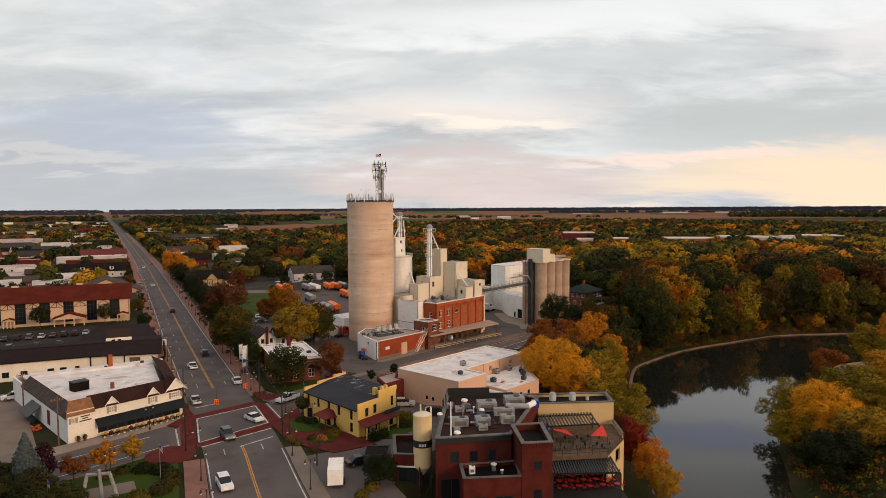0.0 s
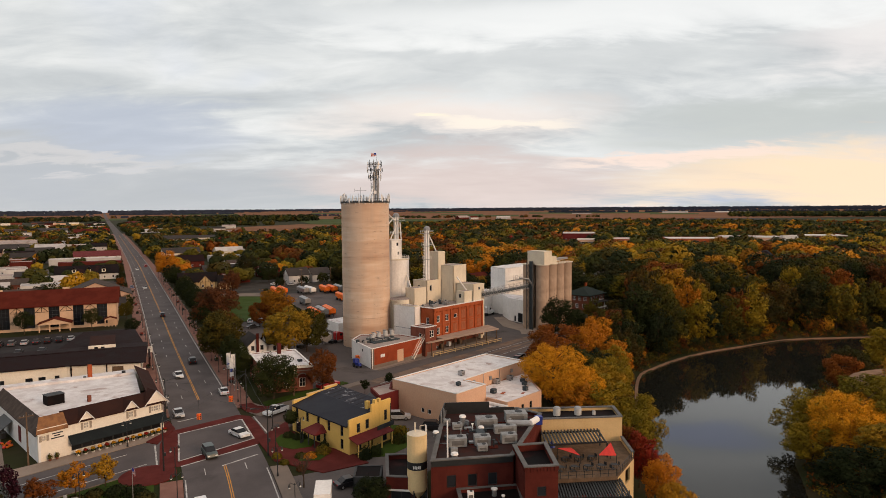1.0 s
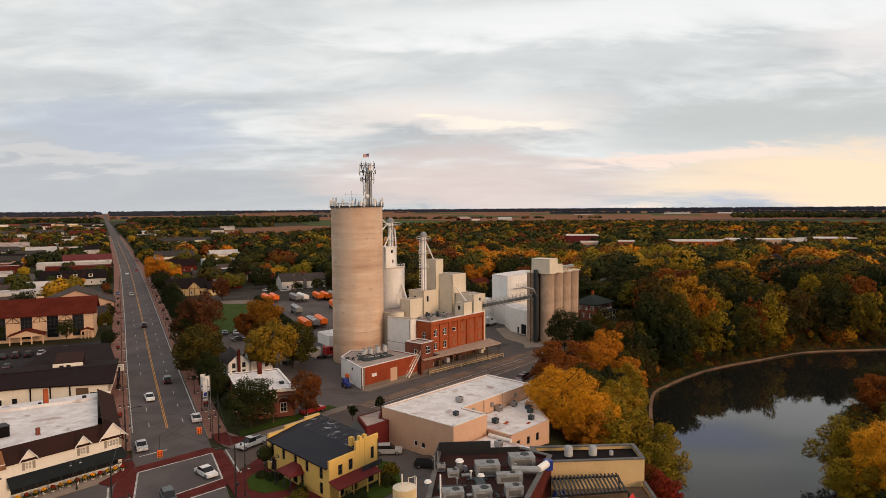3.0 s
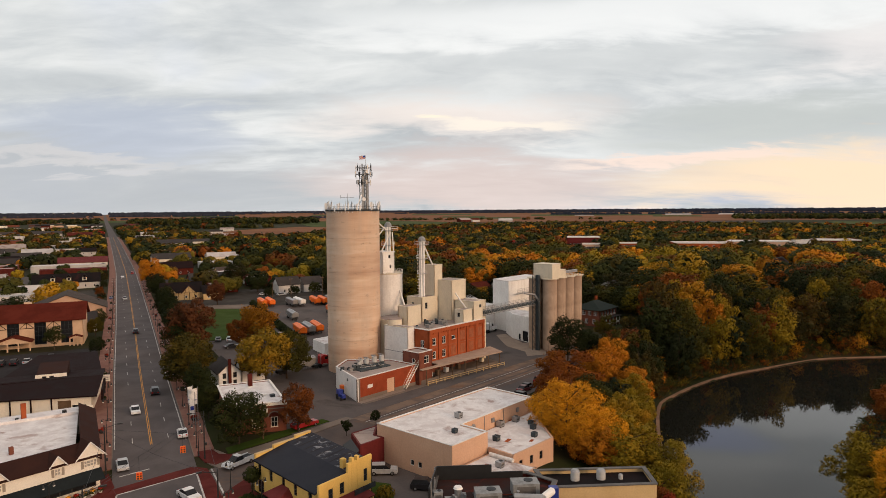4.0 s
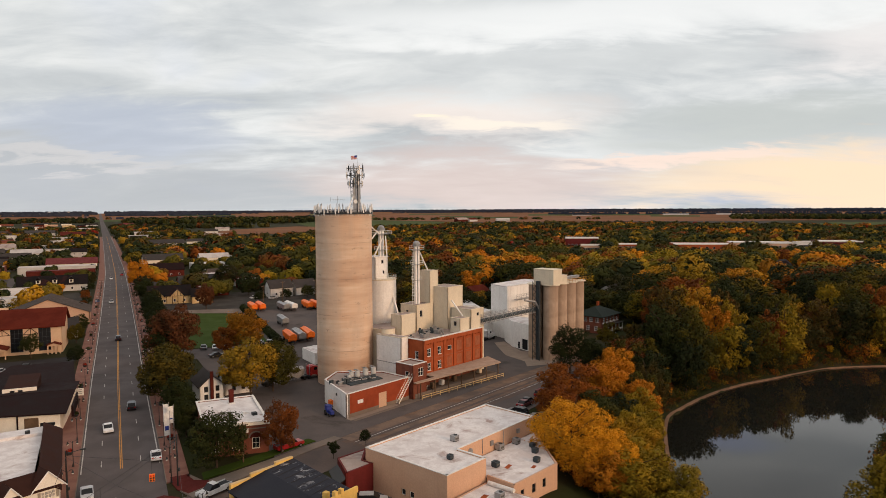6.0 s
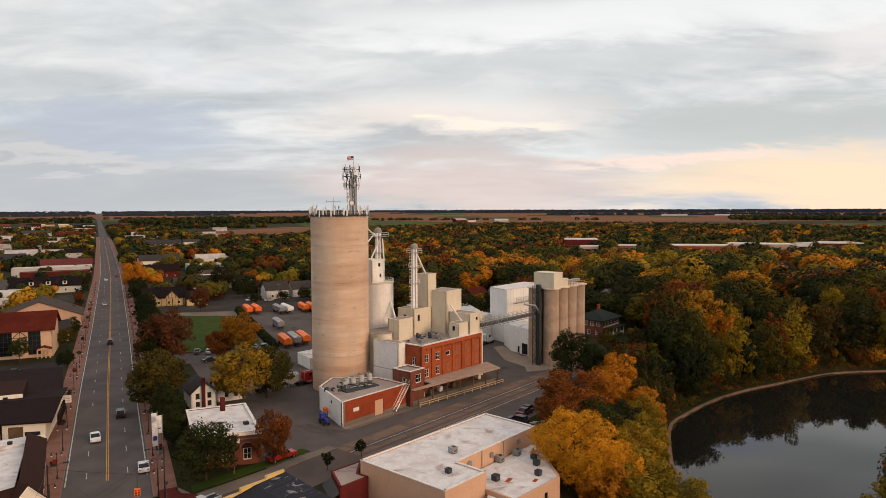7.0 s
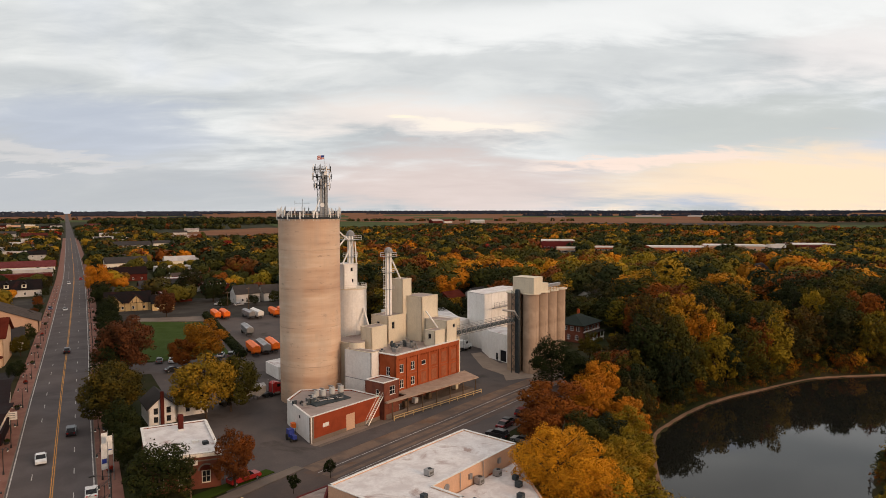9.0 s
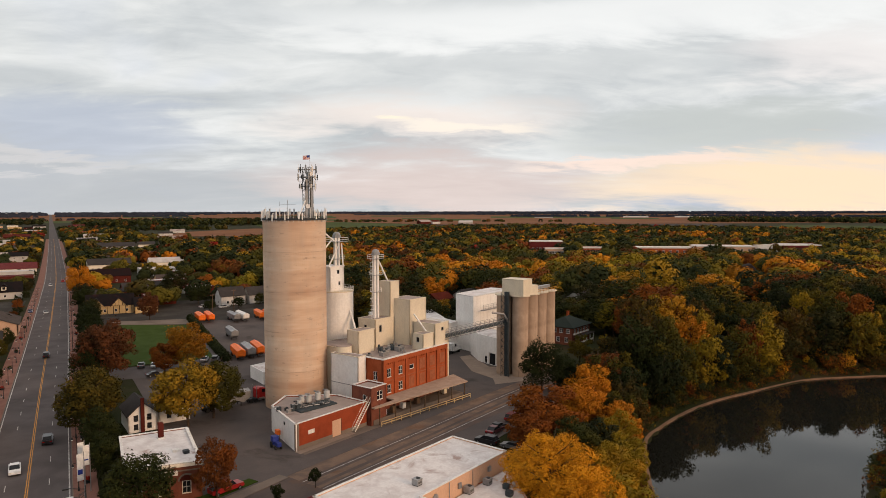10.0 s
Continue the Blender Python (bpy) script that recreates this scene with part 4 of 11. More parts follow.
# ---- far fields ----
FIELDS = [
    ("field_1", M_FIELD, [(1000, 2450), (1080, 1900), (2000, 1480), (2900, 1100), (2650, 2000), (1750, 2900), (1100, 2900)], "ripe brown crop field"),
    ("field_2", M_GREENFIELD, [(480, 1640), (820, 1600), (1060, 1880), (990, 2460), (640, 2500)], "green field before the brown one"),
    ("field_3", M_LOT, [(1000, 1620), (1500, 1180), (1960, 1480), (1080, 1880)], "dark ploughed field"),
    ("field_4", M_FIELD, [(190, 1330), (330, 1250), (540, 1600), (470, 1740), (280, 1560)], "brown field behind the houses"),
    ("field_5", M_GREENFIELD, [(1460, 1060), (1600, 860), (2100, 700), (1900, 1250)], "green strip of field"),
    ("field_6", M_FIELD, [(-900, 2800), (-80, 2800), (-60, 2950), (-1000, 2950)], "pale field far along the road"),
    ("field_7", M_FIELD, [(640, 2500), (1000, 2460), (1100, 2900), (700, 2930)], "brown field beside the far road"),
]
for k, (name, m, poly, label) in enumerate(FIELDS):
    setting(name, MB().prism(poly, -0.5, 0.25 + 0.06 * k), m, label, "field")

# ---- the mill ----
MILL = 22.5
MO = (65.0, 168.6)
MC, MS = math.cos(radians(MILL)), math.sin(radians(MILL))


def mill(u, v):
    """A point of the mill's own grid: u along the street, v away from it."""
    return (MO[0] + MC * u - MS * v, MO[1] + MS * u + MC * v)


def mrect(u0, v0, u1, v1):
    return [mill(u0, v0), mill(u1, v0), mill(u1, v1), mill(u0, v1)]


setting("wall_foot", MB().prism([mill(-0.2, -1.6), mill(14.6, -1.6), mill(14.6, -0.05), mill(-0.2, -0.05)], -0.2, 0.07), M_SIDEWALK, "tan concrete strip along the foot of the wall", "pavement")


def tall_silo():
    cx, cy, r, top = 75.8, 200.9, 7.3, 44.0
    t = thing("grain_silo", cx, cy, 0, "tall round tan concrete grain silo with antennas on its rim", "silo")
    part("shaft", MB().cyl(cx, cy, -0.3, top, r, n=96), M_SILO, t, smooth=False)
    ring = MB()
    for k in range(48):
        a0, a1 = 2 * math.pi * k / 48, 2 * math.pi * (k + 1) / 48
        for ra, rb, z0, z1 in ((r - 0.1, r + 0.22, top - 0.1, top + 0.4),):
            ring.prism([(cx + ra * math.cos(a0), cy + ra * math.sin(a0)), (cx + rb * math.cos(a0), cy + rb * math.sin(a0)), (cx + rb * math.cos(a1), cy + rb * math.sin(a1)), (cx + ra * math.cos(a1), cy + ra * math.sin(a1))], z0, z1)
    part("rim", ring, M_DARKSTEEL, t, "dark steel band round the rim")
    part("roof", MB().cyl(cx, cy, top, top + 0.35, r - 0.15, n=48), M_DARKROOF, t)
    return t


tall_silo()

# silo top: antennas and mast


def rim_antennas():
    cx, cy, r, top = 75.8, 200.9, 7.3, 44.4
    silo = next(o for o in scene.objects if o.name == "grain_silo")
    rng = random.Random(3)
    for k in range(60):
        a = 2 * math.pi * k / 60 + rng.uniform(-0.05, 0.05)
        x, y = cx + (r + 0.1) * math.cos(a), cy + (r + 0.1) * math.sin(a)
        h = rng.uniform(0.8, 2.2)
        mb = MB().cyl(x, y, top - 0.9, top + h + 0.3, 0.05, n=5)
        if rng.random() < 0.75:
            mb.obox(x + 0.2 * math.cos(a), y + 0.2 * math.sin(a), top + h - 1.5, top + h, 0.14, 0.30, math.degrees(a))
        part("panel_antenna", mb, M_WHITEMETAL if rng.random() < 0.8 else M_GALV, silo, "white panel antenna on a short pole" if k == 0 else "")
    rail = MB()
    for z in (top + 0.25, top + 0.7):
        for k in range(36):
            a0, a1 = 2 * math.pi * k / 36, 2 * math.pi * (k + 1) / 36
            rail.tube((cx + r * math.cos(a0), cy + r * math.sin(a0), z), (cx + r * math.cos(a1), cy + r * math.sin(a1), z), 0.05, n=4)
    part("railing", rail, M_DARKSTEEL, silo, "dark railing round the top")
    part("aerial", MB().tube((cx - 2.5, cy - 3, top), (cx - 2.5, cy - 3, top + 4.2), 0.05).tube((cx - 4.2, cy - 2.4, top + 3.2), (cx - 0.8, cy - 3.6, top + 3.2), 0.04).tube((cx - 4.2, cy - 2.4, top + 2.8), (cx - 4.2, cy - 2.4, top + 3.8), 0.04), M_GALV, silo, "thin yagi aerial")


rim_antennas()


def torus(x, y, z, big, small, n=24, m=5):
    """A closed round bar lying flat."""
    vs = []
    for i in range(n):
        a = 2 * math.pi * i / n
        for j in range(m):
            b = 2 * math.pi * j / m
            r = big + small * math.cos(b)
            vs.append((x + r * math.cos(a), y + r * math.sin(a), z + small * math.sin(b)))
    fs = [(i * m + j, ((i + 1) % n) * m + j, ((i + 1) % n) * m + (j + 1) % m, i * m + (j + 1) % m) for i in range(n) for j in range(m)]
    return MB().add(vs, fs)


def lattice_mast(x, y, z0, z1, w, name, label):
    t = thing(name, x, y, z0, label, "antenna mast")
    legs = [(x + w * math.cos(a), y + w * math.sin(a)) for a in (0.4, 2.5, 4.6)]
    for lx, ly in legs:
        part("leg", MB().tube((lx, ly, z0), (lx, ly, z1), 0.09, n=5), M_GALV, t)
    br = MB()
    n = int((z1 - z0) / 1.1)
    for k in range(n):
        za, zb = z0 + (z1 - z0) * k / n, z0 + (z1 - z0) * (k + 1) / n
        for i in range(3):
            p, q = legs[i], legs[(i + 1) % 3]
            br.tube((*p, za), (*q, zb), 0.045, n=4)
            br.tube((*p, zb), (*q, zb), 0.04, n=4)
    part("bracing", br, M_GALV, t)
    rng = random.Random(8)
    for level, zz in enumerate((z1 - 0.6, z1 - 2.4, z1 - 4.6)):
        R_MOUNT = (2.1, 2.3, 1.9)[level]
        ring = torus(x, y, zz, R_MOUNT, 0.08)
        for k in range(3):
            a0 = 2 * math.pi * k / 3
            part("mount_arm", MB().tube((x, y, zz), (x + R_MOUNT * math.cos(a0), y + R_MOUNT * math.sin(a0), zz), 0.08, n=4), M_GALV, t)
        part("mount_ring", ring, M_GALV, t)
        for k in range(9):
            a = 2 * math.pi * k / 9 + level * 0.3
            px, py = x + (R_MOUNT + 0.1) * math.cos(a), y + (R_MOUNT + 0.1) * math.sin(a)
            h = rng.uniform(0.9, 1.9)
            part("panel_antenna", MB().obox(px, py, zz - h / 2, zz + h / 2, 0.16, 0.32, math.degrees(a)).cyl(px - 0.15 * math.cos(a), py - 0.15 * math.sin(a), zz - 1.2, zz + 1.3, 0.045, n=5), (M_GALV, M_WHITEMETAL, M_DARKSTEEL)[k % 3], t)
    part("drum", MB().cyl(x + 0.3, y - 0.3, z1 - 4.4, z1 - 1.2, 0.75, n=14), M_GALV, t, "gray equipment drum in the mast")
    part("cable_ladder", MB().obox(x + 0.7, y - 0.8, z0, z1 - 4.0, 0.7, 0.25, 20).obox(x - 0.5, y - 0.9, z0, z1 - 3.0, 0.9, 0.2, -10), M_GALV, t)
    part("cable", MB().cyl(x + 0.3, y - 1.0, z0, z1 - 2.0, 0.16, n=6).cyl(x + 1.1, y - 0.6, z0, z1 - 2.0, 0.12, n=6), M_BLACK, t)
    for zz, a in ((z0 + 3.2, -0.4), (z0 + 4.6, 3.6), (z0 + 3.0, -1.9), (z1 - 1.6, -1.2)):
        part("dish", MB().tube((x + 1.0 * math.cos(a), y + 1.0 * math.sin(a), zz), (x + 1.35 * math.cos(a), y + 1.35 * math.sin(a), zz), 0.25, 0.55, 14), M_WHITEMETAL, t, "small round dish")
    part("cable_run", MB().tube((x - 3.2, y - 2.4, z0 + 0.2), (x + 0.3, y, z0 + 6.5), 0.14, n=5), M_WHITEMETAL, t, "white slanting brace")
    return t


lattice_mast(79.9, 203.0, 44.2, 56.6, 1.25, "antenna_mast", "steel lattice mast crowded with panel antennas on the silo")


def flag_on_pole(x, y, z0, z1, w, h, label, turn=20.0, name="flag"):
    t = thing(name, x, y, z0, label, "flag")
    part("pole", MB().cyl(x, y, z0, z1, 0.06, 0.035, 7), M_GALV, t)
    c, s = math.cos(radians(turn)), math.sin(radians(turn))

    def cloth(mb, a0, a1, b0, b1, lift):
        n = 6
        for k in range(n):
            u0, u1 = a0 + (a1 - a0) * k / n, a0 + (a1 - a0) * (k + 1) / n
            w0, w1 = 0.12 * math.sin(u0 * 5) * u0, 0.12 * math.sin(u1 * 5) * u1
            q = [(x + c * u * w - s * (d + lift), y + s * u * w + c * (d + lift), z1 - 0.1 - h * b - 0.14 * u) for u, d, b in ((u0, w0, b0), (u1, w1, b0), (u1, w1, b1), (u0, w0, b1))]
            q2 = [(px - s * 0.01, py + c * 0.01, pz) for px, py, pz in q]
            mb.add(q + q2, [(0, 1, 2, 3), (7, 6, 5, 4), (0, 4, 5, 1), (1, 5, 6, 2), (2, 6, 7, 3), (3, 7, 4, 0)])
        return mb
    red, white = MB(), MB()
    for k in range(13):
        cloth(red if k % 2 == 0 else white, 0.03, 1.0, k / 13, (k + 1) / 13, 0.0)
    part("red_stripes", red, M_REDSAIL, t)
    part("white_stripes", white, M_TRIM, t)
    for side in (0.02, -0.02):
        part("blue_field", cloth(MB(), 0.03, 0.42, 0.0, 7 / 13, side), M_BLUE, t)


flag_on_pole(80.6, 203.2, 56.0, 59.6, 1.7, 1.0, "striped flag with a blue field on the mast top", 158.0)


# ---- mill blocks ----
def mill_blocks():
    t = thing("loading_building", 65.0, 168.6, 0, "low loading building with a red street wall and white end", "building")
    foot = [(65.0, 168.6), mill(19.6, 0), mill(19.6, 9), (69.5, 189.5), (64.6, 183.2)]
    front, back = foot[0], foot[1]
    part("wall", MB().wall(front, back, 0.9, 5.3, 0.3, [(9.6, 12.2, 0.9, 3.6)]), M_REDWALL, t, "red painted street wall")
    part("plinth", MB().wall(along(front, back, -0.02, -0.06), back, -0.3, 0.9, 0.36, [(9.62, 12.22, 0.2, 1.0)]), M_CONCRETE, t)
    part("corner_strip", MB().wall(along(front, back, -0.06, -0.03), along(front, back, 0.9, -0.03), 0.9, 5.3, 0.3), M_CONCRETE, t)
    part("door", MB().wall(along(front, back, 9.65, 0.1), along(front, back, 12.15, 0.1), 0.2, 3.55, 0.1), M_PINK, t, "pale pink service door")
    part("wall", MB().wall(foot[4], foot[0], -0.3, 5.3, 0.3), M_WHITEMETAL, t, "white end wall")
    part("wall", MB().wall(foot[1], foot[2], -0.3, 5.3, 0.3).wall(foot[2], foot[3], -0.3, 5.3, 0.3).wall(foot[3], foot[4], -0.3, 5.3, 0.3), M_REDWALL, t)
    part("roof", MB().prism([(65.3, 168.95), mill(19.5, 0.25), mill(19.5, 9), (69.5, 189.2), (64.9, 183.2)], 4.8, 5.12), M_PALEROOF, t)
    for i in range(5):
        p, q = foot[i], foot[(i + 1) % 5]
        part("coping", MB().wall(along(p, q, 0, -0.06), along(q, p, 0, 0.06), 5.3, 5.42, 0.42), M_TRIM, t)
    part("sign_plate", MB().wall(along(front, back, 3.2, -0.05), along(front, back, 4.8, -0.05), 2.6, 3.4, 0.06), M_TRIM, t, "small white sign plate")
    part("vent", MB().wall(along(foot[4], foot[0], 8.0, -0.1), along(foot[4], foot[0], 8.6, -0.1), 3.6, 4.2, 0.12), M_BLACK, t)

    t = thing("brick_annex", *mill(18.4, -1.0), 0, "small dark brick annex with a pale flat roof", "building")
    shell(t, mrect(19.8, -1.0, 24.8, 4.6), -0.3, 8.2, M_OFFBRICK, {0: [(2.0, 3.8, 5.2, 7.2, (2, 2))], 3: [(3.2, 4.2, 4.6, 6.6)]}, roof=M_PALEROOF, parapet=M_TRIM, roof_z=7.95)

    t = thing("mill_building", *mill(27.5, 2.4), 0, "three-storey orange brick mill with bricked-up bays", "building")
    p = mrect(27.5, 2.4, 51.3, 17)
    bay = 23.8 / 6
    hs = []
    for k in range(2):
        for z in (4.6, 8.2):
            hs.append((bay * k + 1.35, bay * k + 2.75, z, z + 2.0, (2, 2)))
    hs.append((bay * 2 + 1.3, bay * 2 + 2.9, 8.7, 9.8, (1, 1)))
    shell(t, p, -0.3, 12.5, M_BRICK, {0: hs, 3: [(11.6, 12.8, 7.6, 9.6, (2, 2))]}, th=0.5)
    for k in range(7):
        s = min(max(bay * k, 0.3), 23.5)
        part("pilaster", MB().wall(along(p[0], p[1], s - 0.36, -0.26), along(p[0], p[1], s + 0.36, -0.26), 4.3, 11.6, 0.258), M_BRICK, t)
    part("cornice", MB().wall(along(p[0], p[1], 0, -0.30), along(p[0], p[1], 23.8, -0.30), 11.6, 12.5, 0.298), M_BRICK, t)
    for k in range(6):
        corbel = MB()
        for j in range(5):
            c = bay * k + 0.7 + 0.62 * j
            corbel.wall(along(p[0], p[1], c - 0.16, -0.16), along(p[0], p[1], c + 0.16, -0.16), 11.2, 11.6, 0.158)
        part("corbel_table", corbel, M_BRICK, t)
        part("sill_band", MB().wall(along(p[0], p[1], bay * k + 0.4, -0.09), along(p[0], p[1], bay * k + 3.5, -0.09), 7.4, 7.6, 0.088), M_INFILL, t)
    for k in range(2, 6):
        for z in (4.5, 8.1):
            if (k, z) != (2, 8.1):
                part("brick_infill", MB().wall(along(p[0], p[1], bay * k + 1.0, -0.05), along(p[0], p[1], bay * k + 3.0, -0.05), z, z + 2.5, 0.047), M_INFILL, t)
    part("end_wall", MB().wall(along(p[1], p[2], 0.0, -0.9), along(p[1], p[2], 12.0, -0.9), -0.3, 12.7, 0.88), M_CREAM, t, "cream rendered end wall")
    part("roof", MB().prism(mrect(28.0, 2.9, 50.9, 16.6), 11.7, 12.0), M_PALEROOF, t)
    for i in (0, 3):
        a, b = p[i], p[(i + 1) % 4]
        part("coping", MB().wall(along(a, b, -0.05, -0.24), along(b, a, -0.05, 0.24), 12.5, 12.66, 0.8), M_TRIM, t)

    t = thing("dock_canopy", *mill(22, -2), 0, "long flat canopy over the loading dock on posts", "canopy")
    part("canopy_roof", MB().prism([mill(20.0, -2.0), mill(50.6, -4.6), mill(54.0, 2.3), mill(27.4, 2.3), mill(27.4, -1.1), mill(20.0, -1.1)], 3.85, 4.12), M_CANOPY, t)
    for k in range(7):
        u = 21.5 + 4.7 * k
        part("post", MB().obox(*mill(u, -1.9 - 0.08 * (u - 20)), 0, 3.85, 0.2, 0.2, MILL), M_WOOD, t)
    t = thing("loading_dock", *mill(22, 0), 0, "raised loading dock with a tan guard rail", "dock")
    part("platform", MB().prism([mill(20.5, -1.2), mill(50.5, -3.2), mill(51.0, 2.2), mill(27.4, 2.2), mill(27.4, -1.15), mill(20.5, -1.15)], -0.3, 1.15), M_CONCRETE, t)
    rail = MB()
    a, b = mill(21.0, -3.0), mill(51.0, -5.2)
    for z in (0.55, 1.05):
        rail.tube((*a, z), (*b, z), 0.09, n=4)
    part("guard_rail", rail, M_TAN, t)
    for k in range(11):
        q = along(a, b, 30.0 * k / 10)
        part("rail_post", MB().obox(*q, 0, 1.1, 0.14, 0.14, MILL), M_TAN, t)
    part("back_wall", MB().wall(mill(27.5, 2.25), mill(51.2, 2.25), 1.15, 3.8, 0.14), M_OFFBRICK, t)
    for u, m in ((24.5, M_TRIM), (27.6, M_WOOD), (31.0, M_TRIM), (36, M_WOOD), (46.5, M_CREAM)):
        tt = thing("pallet_load", *mill(u, -0.4), 1.15, "stacked pallet load on the dock", "pallet load", "loads on the dock")
        part("load", MB().obox(*mill(u, -0.4), 1.32, 2.5, 1.1, 1.0, MILL), m, tt)
        part("pallet", MB().obox(*mill(u, -0.4), 1.15, 1.32, 1.2, 1.1, MILL), M_WOOD, tt)
    t = thing("steel_stair", *mill(14, -1), 0, "gray open steel stair up to the roof", "stair")
    p0, p1 = mill(15.2, -0.9), mill(19.6, -0.9)
    for off in (0.0, 0.9):
        f, e = along(p0, p1, 0, off), along(p0, p1, 4.6, off)
        part("stringer", MB().tube((*f, 0.05), (*e, 5.4), 0.09, n=4), M_GALV, t)
        part("handrail", MB().tube((*f, 1.05), (*e, 6.4), 0.045, n=4).tube((*f, 0), (*f, 1.05), 0.045, n=4).tube((*e, 5.4), (*e, 6.4), 0.045, n=4), M_GALV, t)
    for k in range(16):
        s = 4.6 * (k + 0.5) / 16
        q = [along(p0, p1, s - 0.12, 0.02), along(p0, p1, s + 0.12, 0.02), along(p0, p1, s + 0.12, 0.88), along(p0, p1, s - 0.12, 0.88)]
        part("tread", MB().prism(q, 5.4 * s / 4.6 - 0.02, 5.4 * s / 4.6 + 0.02), M_GALV, t)

    def cream(name, u0, v0, u1, v1, z0, z1, label, holes=None, m=M_CREAM, roof=M_PALEROOF):
        tt = thing(name, *mill(u0, v0), z0, label, "mill tower")
        shell(tt, mrect(u0, v0, u1, v1), z0, z1, m, holes, frame_mat=M_GALV, bars=(1, 1))
        part("roof", MB().prism(mrect(u0 + 0.02, v0 + 0.02, u1 - 0.02, v1 - 0.02), z1 - 0.25, z1 - 0.05), roof, tt)
        part("edge_trim", MB().wall(along(mill(u0, v0), mill(u1, v0), -0.04, -0.05), along(mill(u1, v0), mill(u0, v0), -0.04, 0.05), z1 - 0.12, z1 + 0.04, 0.3).wall(along(mill(u0, v1), mill(u0, v0), -0.04, -0.05), along(mill(u0, v0), mill(u0, v1), 0.3, 0.05), z1 - 0.12, z1 + 0.04, 0.3), M_CREAM, tt)
        return tt
    b = cream("mill_block", 24.7, 7.5, 27.3, 16.3, -0.3, 13.0, "plain white block beside the brick mill", m=M_WHITEMETAL)
    part("seam", MB().wall(along(mill(24.7, 16.3), mill(24.7, 7.5), 0, -0.03), along(mill(24.7, 16.3), mill(24.7, 7.5), 8.8, -0.03), 6.2, 6.35, 0.028), M_GALV, b)
    part("duct", MB().cyl(*mill(21.4, 4.4), 0, 4.5, 0.35, n=10).cyl(*mill(21.4, 4.4), 4.5, 5.6, 0.6, n=10), M_GALV, b)
    cream("mill_tower", 30.2, 12.7, 35.8, 16.4, 12.0, 17.5, "small cream penthouse on the mill roof")
    cream("mill_tower", 38.6, 15.0, 45.6, 21.0, 12.0, 19.0, "cream block carrying the elevator leg", {0: [(1.4, 2.4, 15.6, 17.4)], 3: [(2.0, 3.0, 16.0, 17.4)]})
    cream("mill_tower", 44.2, 15.1, 47.8, 19.0, 19.0, 28.0, "tall cream tower of the mill")
    cream("mill_tower", 45.8, 9.9, 52.4, 16.6, 12.0, 23.6, "tall cream tower of the mill")
    cream("mill_tower", 46.9, 2.7, 51.2, 9.7, 12.1, 18.0, "lower cream tower of the mill", {0: [(2.6, 3.6, 16.0, 16.9)]})
    cream("mill_tower", 42.6, 3.0, 46.7, 6.4, 12.05, 16.0, "cream penthouse with one window", {3: [(1.2, 2.2, 13.9, 15.2)]})
    cream("mill_tower", 36.0, 16.5, 38.5, 21.0, 12.0, 15.5, "low cream block behind the penthouse")
    cream("mill_block", 27.5, 17.2, 54.5, 25.0, -0.3, 13.6, "rear cream block of the mill")
    cream("mill_block", 51.6, 6.0, 57.0, 17.0, -0.3, 17.2, "cream side block of the mill", roof=M_WHITEROOF)

    t = thing("white_silo", 89.5, 209.0, 0, "round white silo with a tall elevator head on top", "silo")
    part("shaft", MB().cyl(89.5, 209.0, -0.3, 25.3, 4.15, n=56), M_WHITEMETAL, t)
    part("deck", MB().cyl(89.5, 209.0, 25.3, 25.55, 4.3, n=56), M_CREAM, t)
    rail = MB()
    for k in range(28):
        a0, a1 = 2 * math.pi * k / 28, 2 * math.pi * (k + 1) / 28
        for z in (26.0, 26.5):
            rail.tube((89.5 + 4.2 * math.cos(a0), 209 + 4.2 * math.sin(a0), z), (89.5 + 4.2 * math.cos(a1), 209 + 4.2 * math.sin(a1), z), 0.035, n=4)
        rail.tube((89.5 + 4.2 * math.cos(a0), 209 + 4.2 * math.sin(a0), 25.5), (89.5 + 4.2 * math.cos(a0), 209 + 4.2 * math.sin(a0), 26.5), 0.035, n=4)
    part("railing", rail, M_WHITEMETAL, t)
    q = rect(86.6, 206.3, 4.9, 4.6, MILL)
    hs = {0: [(2.9, 3.6, 26.9, 28.0), (2.4, 3.4, 29.8, 31.0)], 3: [(1.0, 1.8, 27.0, 28.2), (1.0, 1.9, 29.8, 31.0)]}
    shell(t, q, 25.5, 31.7, M_WHITEMETAL, hs, frame_mat=M_WHITEMETAL, bars=(1, 1), sill=False)
    part("head_roof", MB().prism(rect(86.4, 206.0, 5.3, 5.0, MILL), 31.7, 31.95), M_WHITEMETAL, t)
    part("ladder", MB().tube((91.8, 205.2, 19), (94.0, 206.4, 14), 0.09, n=4), M_WHITEMETAL, t)
    part("spout", MB().tube((91.6, 205.4, 20.5), mill(35.0, 17.5) + (14.5,), 0.25, n=8), M_WHITEMETAL, t, "white grain spout")


mill_blocks()


